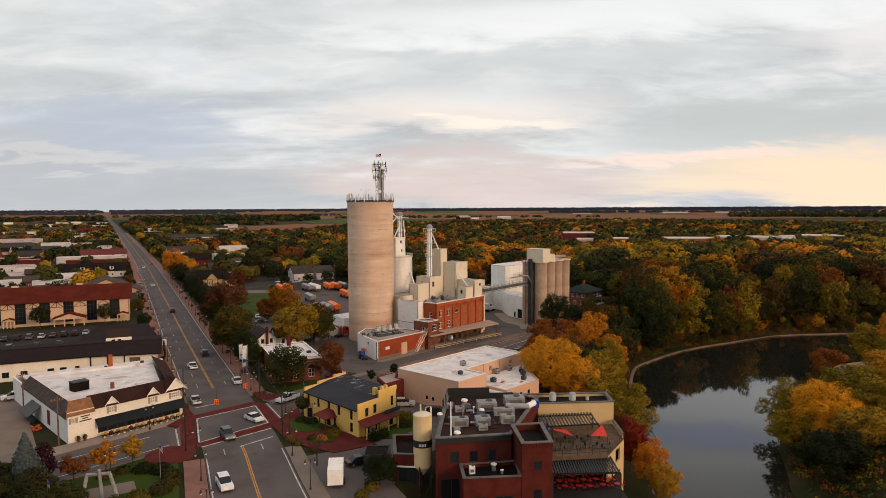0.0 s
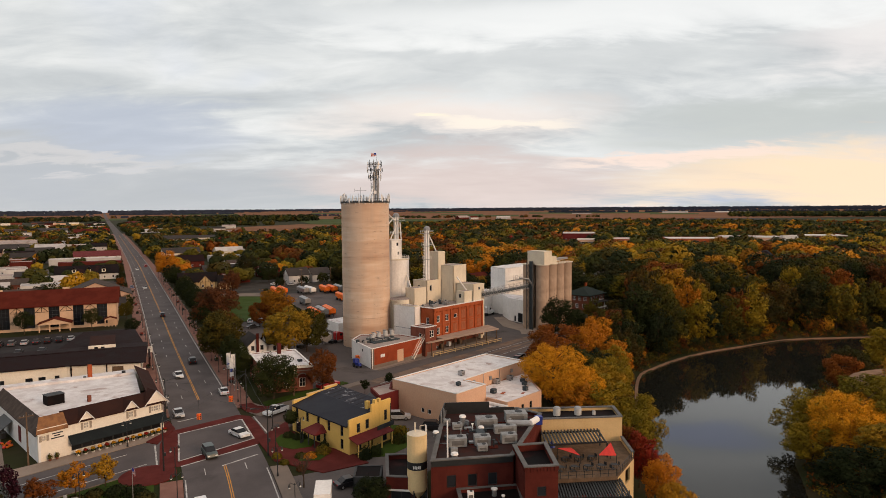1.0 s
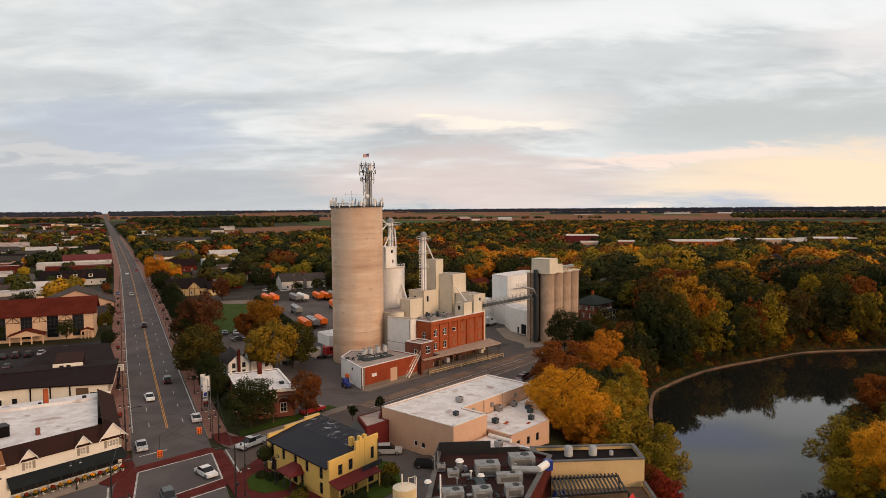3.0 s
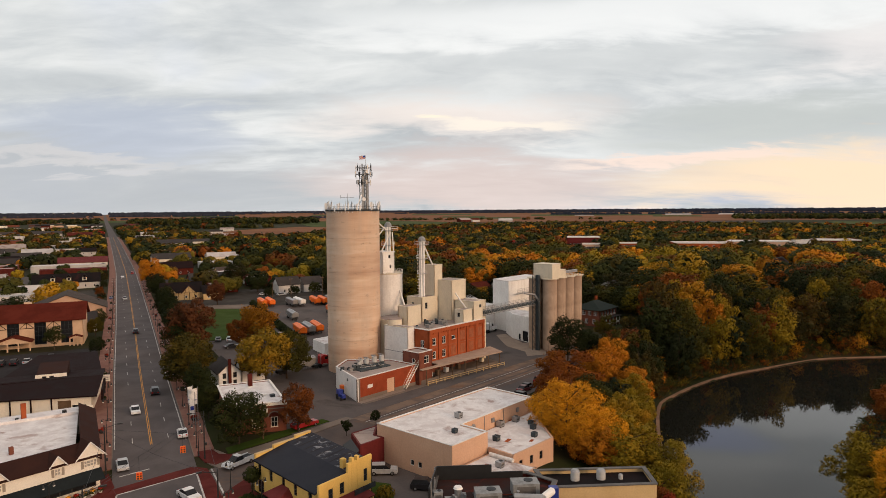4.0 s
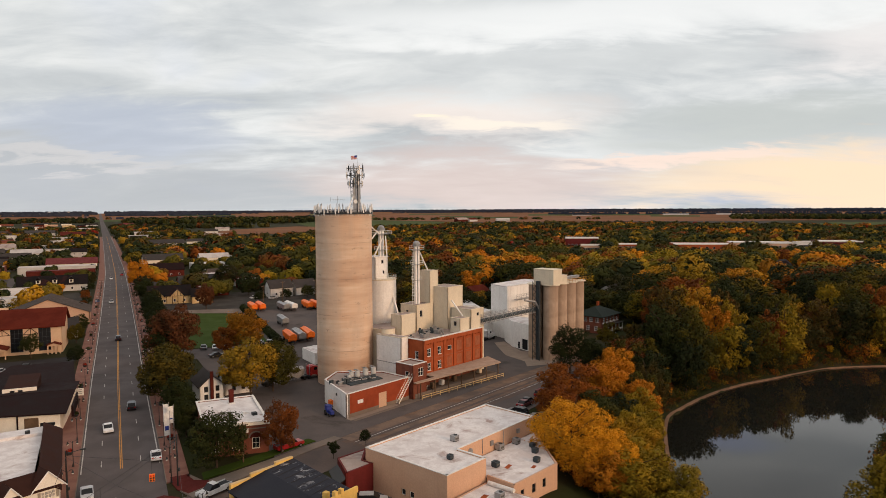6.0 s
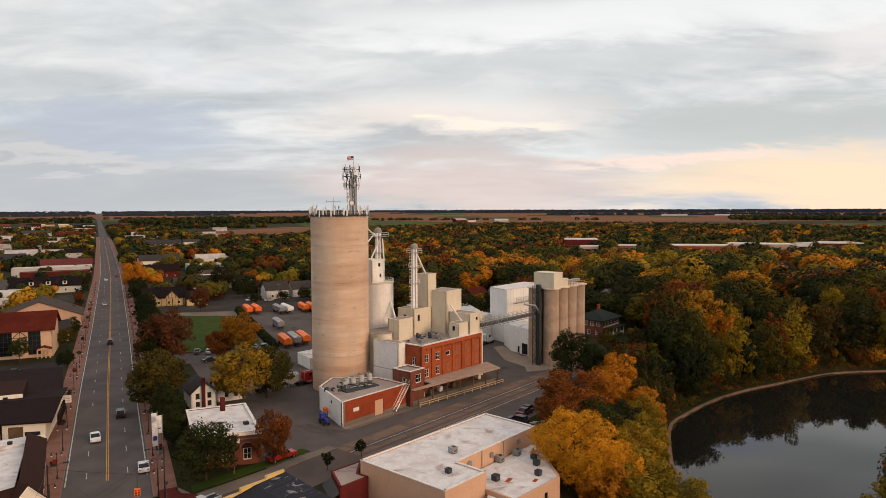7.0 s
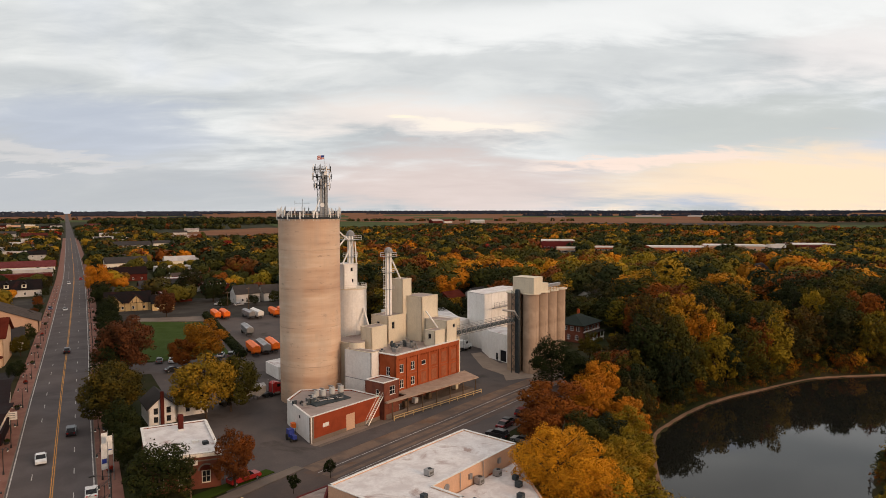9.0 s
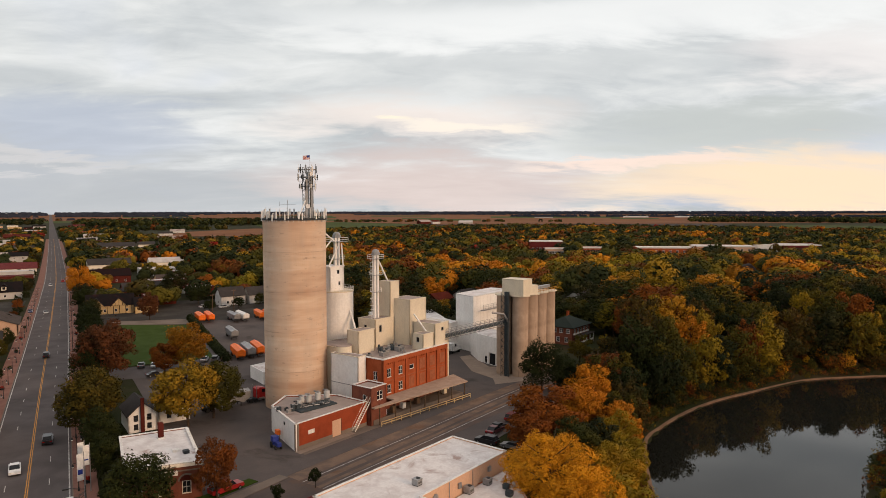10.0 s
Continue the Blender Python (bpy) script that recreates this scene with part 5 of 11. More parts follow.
def elevator_leg(x, y, z0, z1, name, label, decks, cage=True):
    """A bucket elevator: two square casings, a domed head, decks with rails, a caged ladder."""
    t = thing(name, x, y, z0, label, "grain elevator leg")
    for d in (-0.55, 0.55):
        part("casing", MB().obox(x + d * MC, y + d * MS, z0, z1 - 1.2, 0.62, 0.62, MILL), M_WHITEMETAL, t)
    part("head", MB().obox(x, y, z1 - 1.3, z1 - 0.6, 2.0, 1.1, MILL).dome(x, y, z1 - 0.6, 0.95, 0.85), M_GALV, t, "domed steel head")
    for z, w in decks:
        part("deck", MB().obox(x, y, z, z + 0.1, w, w * 0.8, MILL), M_GALV, t)
        rail = MB()
        c = rect(x - w / 2 * MC + w * 0.4 * MS, y - w / 2 * MS - w * 0.4 * MC, w, w * 0.8, MILL)
        for i in range(4):
            for h in (0.55, 1.05):
                rail.tube((*c[i], z + h), (*c[(i + 1) % 4], z + h), 0.045, n=4)
            rail.tube((*c[i], z), (*c[i], z + 1.05), 0.045, n=4)
        part("deck_rail", rail, M_WHITEMETAL, t)
    if cage:
        lx, ly = x - 1.5 * MC, y - 1.5 * MS
        part("ladder", MB().tube((lx - 0.2, ly, z0), (lx - 0.2, ly, z1 - 2), 0.04, n=4).tube((lx + 0.2, ly, z0), (lx + 0.2, ly, z1 - 2), 0.04, n=4), M_WHITEMETAL, t)
        for k in range(int((z1 - z0 - 3) / 0.9)):
            z = z0 + 1.5 + 0.9 * k
            ring = MB()
            for i in range(8):
                a0, a1 = 2 * math.pi * i / 8, 2 * math.pi * (i + 1) / 8
                ring.tube((lx + 0.4 * math.cos(a0), ly + 0.4 * math.sin(a0), z), (lx + 0.4 * math.cos(a1), ly + 0.4 * math.sin(a1), z), 0.03, n=3)
            part("cage_hoop", ring, M_WHITEMETAL, t)
    return t


leg = elevator_leg(96.2, 199.6, 19.0, 36.2, "elevator_leg", "slim white elevator leg with ladder and decks", [(34.0, 3.2), (29.9, 2.6), (25.6, 2.2)])
part("spout", MB().tube((96.8, 199.8, 34.0), (*mill(45.5, 17.0), 28.0), 0.22, n=8), M_WHITEMETAL, leg)
part("spout", MB().tube((*mill(46.4, 9.0), 20.0), (*mill(47.2, 2.6), 12.6), 0.22, n=8), M_WHITEMETAL, leg)
leg = elevator_leg(89.6, 209.2, 31.9, 40.4, "elevator_leg", "white elevator leg above the round silo", [(38.1, 4.6), (33.6, 3.0)], cage=False)
for a, b in (((88.6, 207.4, 38.0), (82.2, 203.0, 42.2)), ((88.2, 208.2, 39.0), (82.6, 205.2, 34.0)), ((89.4, 207.8, 37.0), (86.4, 206.6, 32.0)), ((90.6, 208.4, 37.6), (90.4, 207.0, 32.0))):
    part("spout", MB().tube(a, b, 0.2, n=8), M_WHITEMETAL, leg)


def roof_plant():
    """Dust collectors and pipes on the low roof."""
    spots = [(8.6, 8.8, 0.5, 1.5), (9.8, 9.4, 0.55, 1.9), (11.0, 8.6, 0.6, 2.0), (12.0, 9.6, 0.5, 1.7), (13.2, 8.2, 0.65, 2.2), (14.4, 9.2, 0.5, 1.8), (15.4, 7.8, 0.65, 2.2)]
    for u, v, r, h in spots:
        x, y = mill(u, v)
        t = thing("dust_collector", x, y, 5.12, "silver cyclone dust collector on the low roof", "dust collector", "cyclones on the roof")
        part("drum", MB().cyl(x, y, 5.9, 5.12 + h, r, n=14), M_VENT, t)
        part("cone", MB().cyl(x, y, 5.12, 5.9, r * 0.35, r, 14), M_GALV, t)
        part("outlet", MB().cyl(x, y, 5.12 + h, 5.5 + h, r * 0.4, n=10).tube((x, y, 5.4 + h), (x - 0.5, y + 0.9, 5.3 + h), r * 0.22, n=7), M_GALV, t)
    x, y = mill(8.5, 6.0)
    t = thing("pipe_rack", x, y, 5.12, "dark steel conveyor and pipe rack on the roof", "pipe rack")
    for k in range(7):
        a, b = mill(5.5 + 0.5 * k, 8.6 - 0.3 * k), mill(13.5 + 0.4 * k, 5.0 + 0.4 * k)
        part("pipe", MB().tube((*a, 5.5 + 0.12 * (k % 3)), (*b, 5.6 + 0.15 * (k % 2)), 0.12, n=5), M_STEELDARKBLUE if k % 2 else M_GALV, t)
    part("tray", MB().prism([mill(6, 5.2), mill(15, 4.2), mill(15.4, 6.6), mill(6.4, 8.0)], 5.12, 5.4), M_STEELDARKBLUE, t)
    for u, v, lx, ly, h in ((33, 7, 2.2, 1.2, 0.9), (36, 9, 1.4, 1.0, 0.7), (39.5, 8, 2.4, 1.3, 1.1), (40.5, 11.5, 1.6, 1.0, 0.8), (30, 9, 1.0, 1.0, 0.6)):
        x, y = mill(u, v)
        t = thing("roof_unit", x, y, 12.0, "galvanised ventilation unit on the mill roof", "roof unit", "units on the mill roof")
        part("casing", MB().obox(x, y, 12.0, 12.0 + h, lx, ly, MILL + 12 * (u % 3)), M_GALV, t)
        part("cowl", MB().cyl(x, y, 12.0 + h, 12.3 + h, 0.3, n=10), M_STEELDARKBLUE, t)
    rng = random.Random(12)
    for k in range(16):
        u, v = rng.uniform(4.0, 13.0), rng.uniform(5.6, 11.0)
        x, y = mill(u, v)
        t = thing("roof_machine", x, y, 5.12, "dark steel blower and ducting on the low roof", "machine", "machines on the low roof")
        h = rng.uniform(0.5, 1.3)
        part("casing", MB().obox(x, y, 5.12, 5.12 + h, rng.uniform(0.5, 1.5), rng.uniform(0.4, 0.9), rng.uniform(0, 90)), rng.choice([M_DARKSTEEL, M_STEELDARKBLUE, M_GALV]), t)
        part("duct", MB().tube((x, y, 5.2 + h), (x + rng.uniform(-1.6, 1.6), y + rng.uniform(-1.2, 1.2), 5.3 + h * 0.8), 0.14, n=6), rng.choice([M_GALV, M_DARKSTEEL]), t)
    for k in range(7):
        x, y = mill(rng.uniform(34, 45), rng.uniform(8.8, 13))
        t = thing("roof_duct", x, y, 12.0, "gray duct and fan housing on the mill roof", "duct", "ducts on the mill roof")
        part("housing", MB().cyl(x, y, 12.0, 12.5 + rng.random(), 0.45, 0.3, 10), rng.choice([M_GALV, M_STEELDARKBLUE]), t)
        part("tube", MB().tube((x, y, 12.4), (x + rng.uniform(-2, 2), y + rng.uniform(-2, 2), 12.3), 0.16, n=6), M_GALV, t)
    t = thing("round_tank", *mill(27.6, 15.0), 12.0, "low round cream tank on the mill roof", "tank")
    part("drum", MB().cyl(*mill(27.6, 15.0), 11.9, 14.3, 1.9, n=28), M_CREAM, t)
    part("lid", MB().cyl(*mill(27.6, 15.0), 14.3, 14.45, 2.0, n=28), M_PALEROOF, t)
    for k in range(4):
        a, b = mill(36.5 + k, 3.2 + 2 * k), mill(42.0, 9.0 + k)
        t = thing("roof_pipe", *a, 12.0, "galvanised pipe across the mill roof", "pipe", "pipes on the mill roof")
        part("tube", MB().tube((*a, 12.35), (*b, 12.7 + 0.2 * k), 0.16, n=6), M_GALV, t)
        part("foot", MB().obox(*a, 12.0, 12.3, 0.3, 0.3), M_GALV, t)


roof_plant()


def gray_silos():
    c0 = (138.0, 195.0)
    for r in range(2):
        for k in range(4):
            x, y = c0[0] + 5.2 * (k * MC - r * MS), c0[1] + 5.2 * (k * MS + r * MC)
            t = thing("concrete_silo", x, y, 0, "weathered gray-brown concrete silo in a cluster", "silo", "cluster of gray silos")
            part("shaft", MB().cyl(x, y, -0.3, 22.3, 2.22, n=36), M_GRAYSILO, t)
            # thin webs added in the gaps, coloured dark to stand for the shade there
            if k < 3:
                part("web", MB().obox(x + 2.6 * MC, y + 2.6 * MS, -0.3, 22.3, 1.6, 0.3, MILL), M_WEBSHADE, t)
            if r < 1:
                part("web", MB().obox(x - 2.6 * MS, y + 2.6 * MC, -0.3, 22.3, 0.3, 1.6, MILL), M_WEBSHADE, t)
            part("cap", MB().cyl(x, y, 22.3, 22.55, 2.75, n=36), M_CREAM, t)
    def gs(u, v):
        return (c0[0] + MC * u - MS * v, c0[1] + MS * u + MC * v)
    t = thing("silo_headhouse", *gs(0, 0), 22.55, "stepped cream headhouse on the gray silos", "headhouse")
    for name, u0, v0, u1, v1, z1 in (("upper_house", -2.2, -2.2, 2.6, 4.6, 27.0), ("lower_house", 2.6, -2.2, 5.8, 4.6, 25.0)):
        p = [gs(u0, v0), gs(u1, v0), gs(u1, v1), gs(u0, v1)]
        part(name, MB().prism(p, 22.55, z1), M_CREAM, t)
        part("roof", MB().prism([gs(u0 - 0.08, v0 - 0.08), gs(u1 + 0.08, v0 - 0.08), gs(u1 + 0.08, v1 + 0.08), gs(u0 - 0.08, v1 + 0.08)], z1, z1 + 0.1), M_CREAM, t)
    t = thing("silo_walkway", *gs(8, 0), 22.55, "yellow-railed walkway and conveyor on the gray silos", "walkway")
    part("conveyor", MB().prism([gs(5.9, 0.2), gs(17.5, 0.2), gs(17.5, 1.4), gs(5.9, 1.4)], 23.2, 24.0), M_GALV, t)
    for v in (-2.0, 2.4):
        rail = MB()
        for z in (23.1, 23.6):
            rail.tube((*gs(5.9, v), z), (*gs(18, v), z), 0.06, n=4)
        for k in range(8):
            rail.tube((*gs(5.9 + 1.7 * k, v), 22.5), (*gs(5.9 + 1.7 * k, v), 23.6), 0.05, n=4)
        part("railing", rail, M_YLINE, t)
    t = thing("lift_shaft", *gs(-3.2, 2.6), 0, "dark steel elevator shaft between the gray silos", "elevator shaft")
    part("casing", MB().obox(*gs(-2.9, 2.6), 0, 23.6, 0.9, 1.1, MILL), M_STEELDARKBLUE, t)
    br = MB()
    for k in range(12):
        z = 1.0 + 1.85 * k
        a, b = gs(-4.0, 1.4), gs(-4.0, 3.8)
        br.tube((*a, z), (*b, z + 1.8), 0.07, n=4).tube((*b, z), (*a, z + 1.8), 0.07, n=4)
        br.tube((*a, z), (*b, z), 0.06, n=4)
    for v in (1.4, 3.8):
        br.tube((*gs(-4.0, v), 0), (*gs(-4.0, v), 23.5), 0.1, n=4)
    part("lattice", br, M_DARKSTEEL, t)
    part("elbow", MB().tube((*gs(-4.6, 2.6), 17.6), (*gs(-7.5, 4.5), 18.2), 0.3, n=8).tube((*gs(-4.6, 2.6), 17.6), (*gs(-3.0, 2.0), 15.2), 0.3, n=8), M_GALV, t)
    x, y = gs(18.6, 3.4)
    t = thing("white_bin", x, y, 0, "tall white steel bin behind the gray silos", "bin")
    part("drum", MB().cyl(x, y, -0.3, 13.0, 2.6, n=32), M_WHITEMETAL, t)
    part("cone_roof", MB().cyl(x, y, 13.0, 14.2, 2.7, 0.3, 32), M_WHITEMETAL, t)
    # conveyor bridge from the mill
    a, b = Vector((110.6, 193.3, 12.9)), Vector((134.6, 197.6, 14.3))
    t = thing("conveyor_bridge", *a, "steel truss conveyor bridge from the mill to the silos", "conveyor bridge")
    d = (b - a).normalized()
    side = Vector((-d.y, d.x, 0)).normalized() * 0.75
    for s in (-1, 1):
        for h in (0.0, 1.5):
            part("chord", MB().tube(a + side * s + Vector((0, 0, h)), b + side * s + Vector((0, 0, h)), 0.11, n=4), M_GALV, t)
        web = MB()
        n = 14
        for k in range(n):
            p, q = a.lerp(b, k / n) + side * s, a.lerp(b, (k + 1) / n) + side * s
            web.tube(p, q + Vector((0, 0, 1.5)), 0.06, n=4).tube(q, q + Vector((0, 0, 1.5)), 0.06, n=4)
        part("web", web, M_GALV, t)
    part("belt_cover", MB().slab([tuple(a + side + Vector((0, 0, 1.0))), tuple(a - side + Vector((0, 0, 1.0))), tuple(b - side + Vector((0, 0, 1.0))), tuple(b + side + Vector((0, 0, 1.0)))], 0.6), M_STEELDARKBLUE, t)
    rail = MB()
    for s in (-1, 1):
        rail.tube(a + side * s + Vector((0, 0, 2.3)), b + side * s + Vector((0, 0, 2.3)), 0.045, n=4)
        for k in range(15):
            p = a.lerp(b, k / 14) + side * s
            rail.tube(p + Vector((0, 0, 1.5)), p + Vector((0, 0, 2.3)), 0.04, n=4)
    part("handrail", rail, M_GALV, t)


gray_silos()


def white_sheds():
    t = thing("white_shed", 143, 236, 0, "tall plain white metal shed", "shed")
    p = [(143.2, 227.2), (166, 236.6), (162.6, 245.4), (142.6, 237.0)]
    shell(t, p, -0.3, 18.3, M_WHITEMETAL)
    part("roof", MB().prism(p, 18.05, 18.28), M_WHITEROOF, t)
    for k in range(1, 12):
        q = along(p[0], p[1], 2.05 * k, -0.05)
        part("rib", MB().wall(along(p[0], p[1], 2.05 * k - 0.05, -0.05), along(p[0], p[1], 2.05 * k + 0.05, -0.05), 0, 18.2, 0.048), M_WHITEMETAL, t)
    t = thing("catwalk", 146, 226, 0, "gray steel catwalk on the white shed", "catwalk")
    a, b = (146.0, 227.3), (160.0, 233.1)
    part("deck", MB().wall(along(a, b, 0, -1.2), along(a, b, 15, -1.2), 13.4, 13.6, 1.15), M_GALV, t)
    rail = MB()
    for h in (14.1, 14.7, 15.3):
        rail.tube((*along(a, b, 0, -1.2), h), (*along(a, b, 15, -1.2), h), 0.05, n=4)
    for k in range(11):
        rail.tube((*along(a, b, 1.5 * k, -1.2), 13.5), (*along(a, b, 1.5 * k, -1.2), 15.3), 0.04, n=4)
    part("railing", rail, M_GALV, t)
    t = thing("warehouse", 128, 226, 0, "long white warehouse with a pale roof", "warehouse")
    p = [(119.0, 226.0), (136.0, 233.0), (143.0, 236.5), (142.0, 242.0), (150.0, 270.0), (126.0, 272.0)]
    shell(t, p, -0.3, 9.0, M_WHITEMETAL, {0: [(3, 6.5, 0.2, 4.2, (1, 1))]}, roof=M_WHITEROOF, roof_z=8.9)
    t = thing("white_annex", 137, 208, 0, "white gabled annex with a service door", "shed")
    p = [(138.6, 206.6), (150.5, 211.6), (143.4, 227.0), (141.4, 226.0), (137.9, 216.0)]
    shell(t, p, -0.3, 8.4, M_WHITEMETAL, {4: [(3.0, 4.2, 0.0, 2.3, (1, 1)), (5.2, 8.2, 0.0, 3.6, (1, 1))]}, roof=M_WHITEROOF, roof_z=8.3)
    t = thing("white_hut", 72, 221, 0, "low white metal building behind the silo", "shed")
    p = [(73.4, 221.5), (83.0, 224.8), (80.2, 234.0), (72.4, 231.0)]
    shell(t, p, -0.3, 3.4, M_WHITEMETAL, roof=M_WHITEROOF, roof_z=3.35)


white_sheds()

# ---- buildings along the street ----


def roof_unit(x, y, z, lx, ly, h, turn, label, group, fan=True, m=None, parent_name="roof_unit"):
    t = thing(parent_name, x, y, z, label, "air conditioner", group)
    part("casing", MB().obox(x, y, z + 0.12, z + h, lx, ly, turn), m or M_UNIT, t)
    part("base", MB().obox(x, y, z, z + 0.12, lx * 0.9, ly * 0.9, turn), M_DARKSTEEL, t)
    if fan:
        part("fan_ring", MB().cyl(x + lx * 0.15, y, z + h + 0.05, z + h + 0.13, min(lx, ly) * 0.27, n=14), M_DARKSTEEL, t)
    c, s = math.cos(radians(turn)), math.sin(radians(turn))
    part("grille", MB().obox(x + s * (ly / 2 + 0.012), y - c * (ly / 2 + 0.012), z + 0.35, z + h - 0.3, lx * 0.7, 0.022, turn), M_COPING, t)
    part("cover", MB().obox(x, y, z + h, z + h + 0.05, lx + 0.06, ly + 0.06, turn), m or M_UNIT, t)
    return t


def peach_building():
    t = thing("peach_building", 62.4, 116.6, 0, "large peach stucco commercial building with a white flat roof", "building")
    p = [(62.4, 116.6), (71.0, 120.0), (68.9, 125.4), (89.5, 133.9), (85.6, 144.6), (56.0, 133.0)]
    shell(t, p, -1.5, 6.6, M_PINK, {5: [(8.2, 9.1, 1.2, 2.2, (1, 1)), (10.0, 10.9, 1.2, 2.2, (1, 1)), (13.6, 14.6, 1.2, 2.2, (1, 1))]}, roof=M_WHITEROOF, roof_z=6.45, sill=False)
    for i in range(6):
        a, b = p[i], p[(i + 1) % 6]
        part("roof_edge", MB().wall(along(a, b, -0.02, -0.07), along(b, a, -0.02, 0.07), 6.6, 6.7, 0.4), M_TRIM, t)
    for s in (6.5, 12.5):
        q = along(p[2], p[3], s, -0.1)
        part("downpipe", MB().cyl(*q, 4.0, 6.5, 0.06, n=6), M_GALV, t)
    for s, z in ((9.0, 5.2), (17.0, 5.3)):
        q = along(p[2], p[3], s, -0.16)
        part("wall_box", MB().obox(*q, z - 0.4, z + 0.4, 0.7, 0.3, 22.4), M_GALV, t)
    part("wall_disc", MB().tube((*along(p[2], p[3], 3.2, -0.02), 5.3), (*along(p[2], p[3], 3.2, -0.16), 5.3), 0.6, n=16), M_GALV, t)
    t = thing("peach_annex", 72.7, 114.6, 0, "lower peach annex with a stained white roof", "building")
    p = [(70.95, 119.75), (72.7, 114.6), (83.6, 118.6), (89.4, 133.5), (69.0, 125.2)]
    shell(t, p, -6.0, 4.0, M_PINK, {1: [(1.6, 2.5, 1.2, 2.6, (1, 2)), (4.6, 5.5, 1.2, 2.6, (1, 2)), (7.4, 8.3, 1.2, 2.6, (1, 2)), (7.4, 8.3, -1.6, -0.2, (1, 2)), (4.6, 5.5, -1.6, -0.2, (1, 2))]}, frame_mat=M_DARKSTEEL, roof=M_WHITEROOF, roof_z=3.8, sill=False, skip=(3, 4))
    t = thing("low_wing", 63.0, 116.2, 0, "low wing with a white roof and red stains", "building")
    p = [(62.9, 116.2), (67.0, 107.6), (74.6, 110.6), (72.6, 114.5), (70.9, 119.5)]
    shell(t, p, -4.0, 3.0, M_PINK, roof=M_WHITEROOF, roof_z=2.95)
    part("roll", MB().tube((70.6, 118.6, 3.25), (72.4, 114.2, 3.25), 0.35, n=10), M_TRIM, t)
    for x, y, z, l in ((66.0, 122.5, 6.45, 0.8), (70.5, 129.5, 6.45, 1.1), (74.2, 122.4, 3.8, 1.0), (78.8, 128.6, 3.8, 1.2), (83.0, 129.8, 3.8, 1.1), (81.2, 121.0, 3.8, 0.9), (83.4, 124.6, 3.8, 0.9), (69.5, 113.6, 2.95, 1.1), (84.5, 127.0, 3.8, 0.8)):
        roof_unit(x, y, z, l, l, l * 0.85, 22, "dark boxy condenser on the white roof", "condensers on the white roof", m=M_STEELDARKBLUE if l < 1.05 else M_GALV)
    for x, y, w, h, z in ((76.0, 121.5, 1.8, 0.7, 3.8), (82.5, 131.0, 1.5, 0.5, 3.8), (67.6, 115.0, 2.0, 0.8, 2.95), (79.6, 119.5, 1.3, 0.6, 3.8)):
        setting("trim", MB().obox(x, y, z, z + 0.012, w, h, 35), M_BRICK, "rusty patch on the white roof", "roof stain")
    t = thing("red_wing", 52.0, 128.0, 0, "small dark red wing with a pale roof and black awning", "building")
    p = [(51.4, 129.2), (56.6, 131.2), (55.6, 133.2), (58.0, 138.0), (52.2, 136.0)]
    shell(t, p, -0.3, 4.6, M_MAROON, roof=M_PALEROOF, roof_z=4.5)
    a, b = p[4], p[0]
    part("awning", MB().slab([(*along(a, b, 0.2, 0), 3.6), (*along(a, b, 6.6, 0), 3.6), (*along(a, b, 6.6, -1.5), 2.7), (*along(a, b, 0.2, -1.5), 2.7)], 0.12), M_BLACK, t)


peach_building()


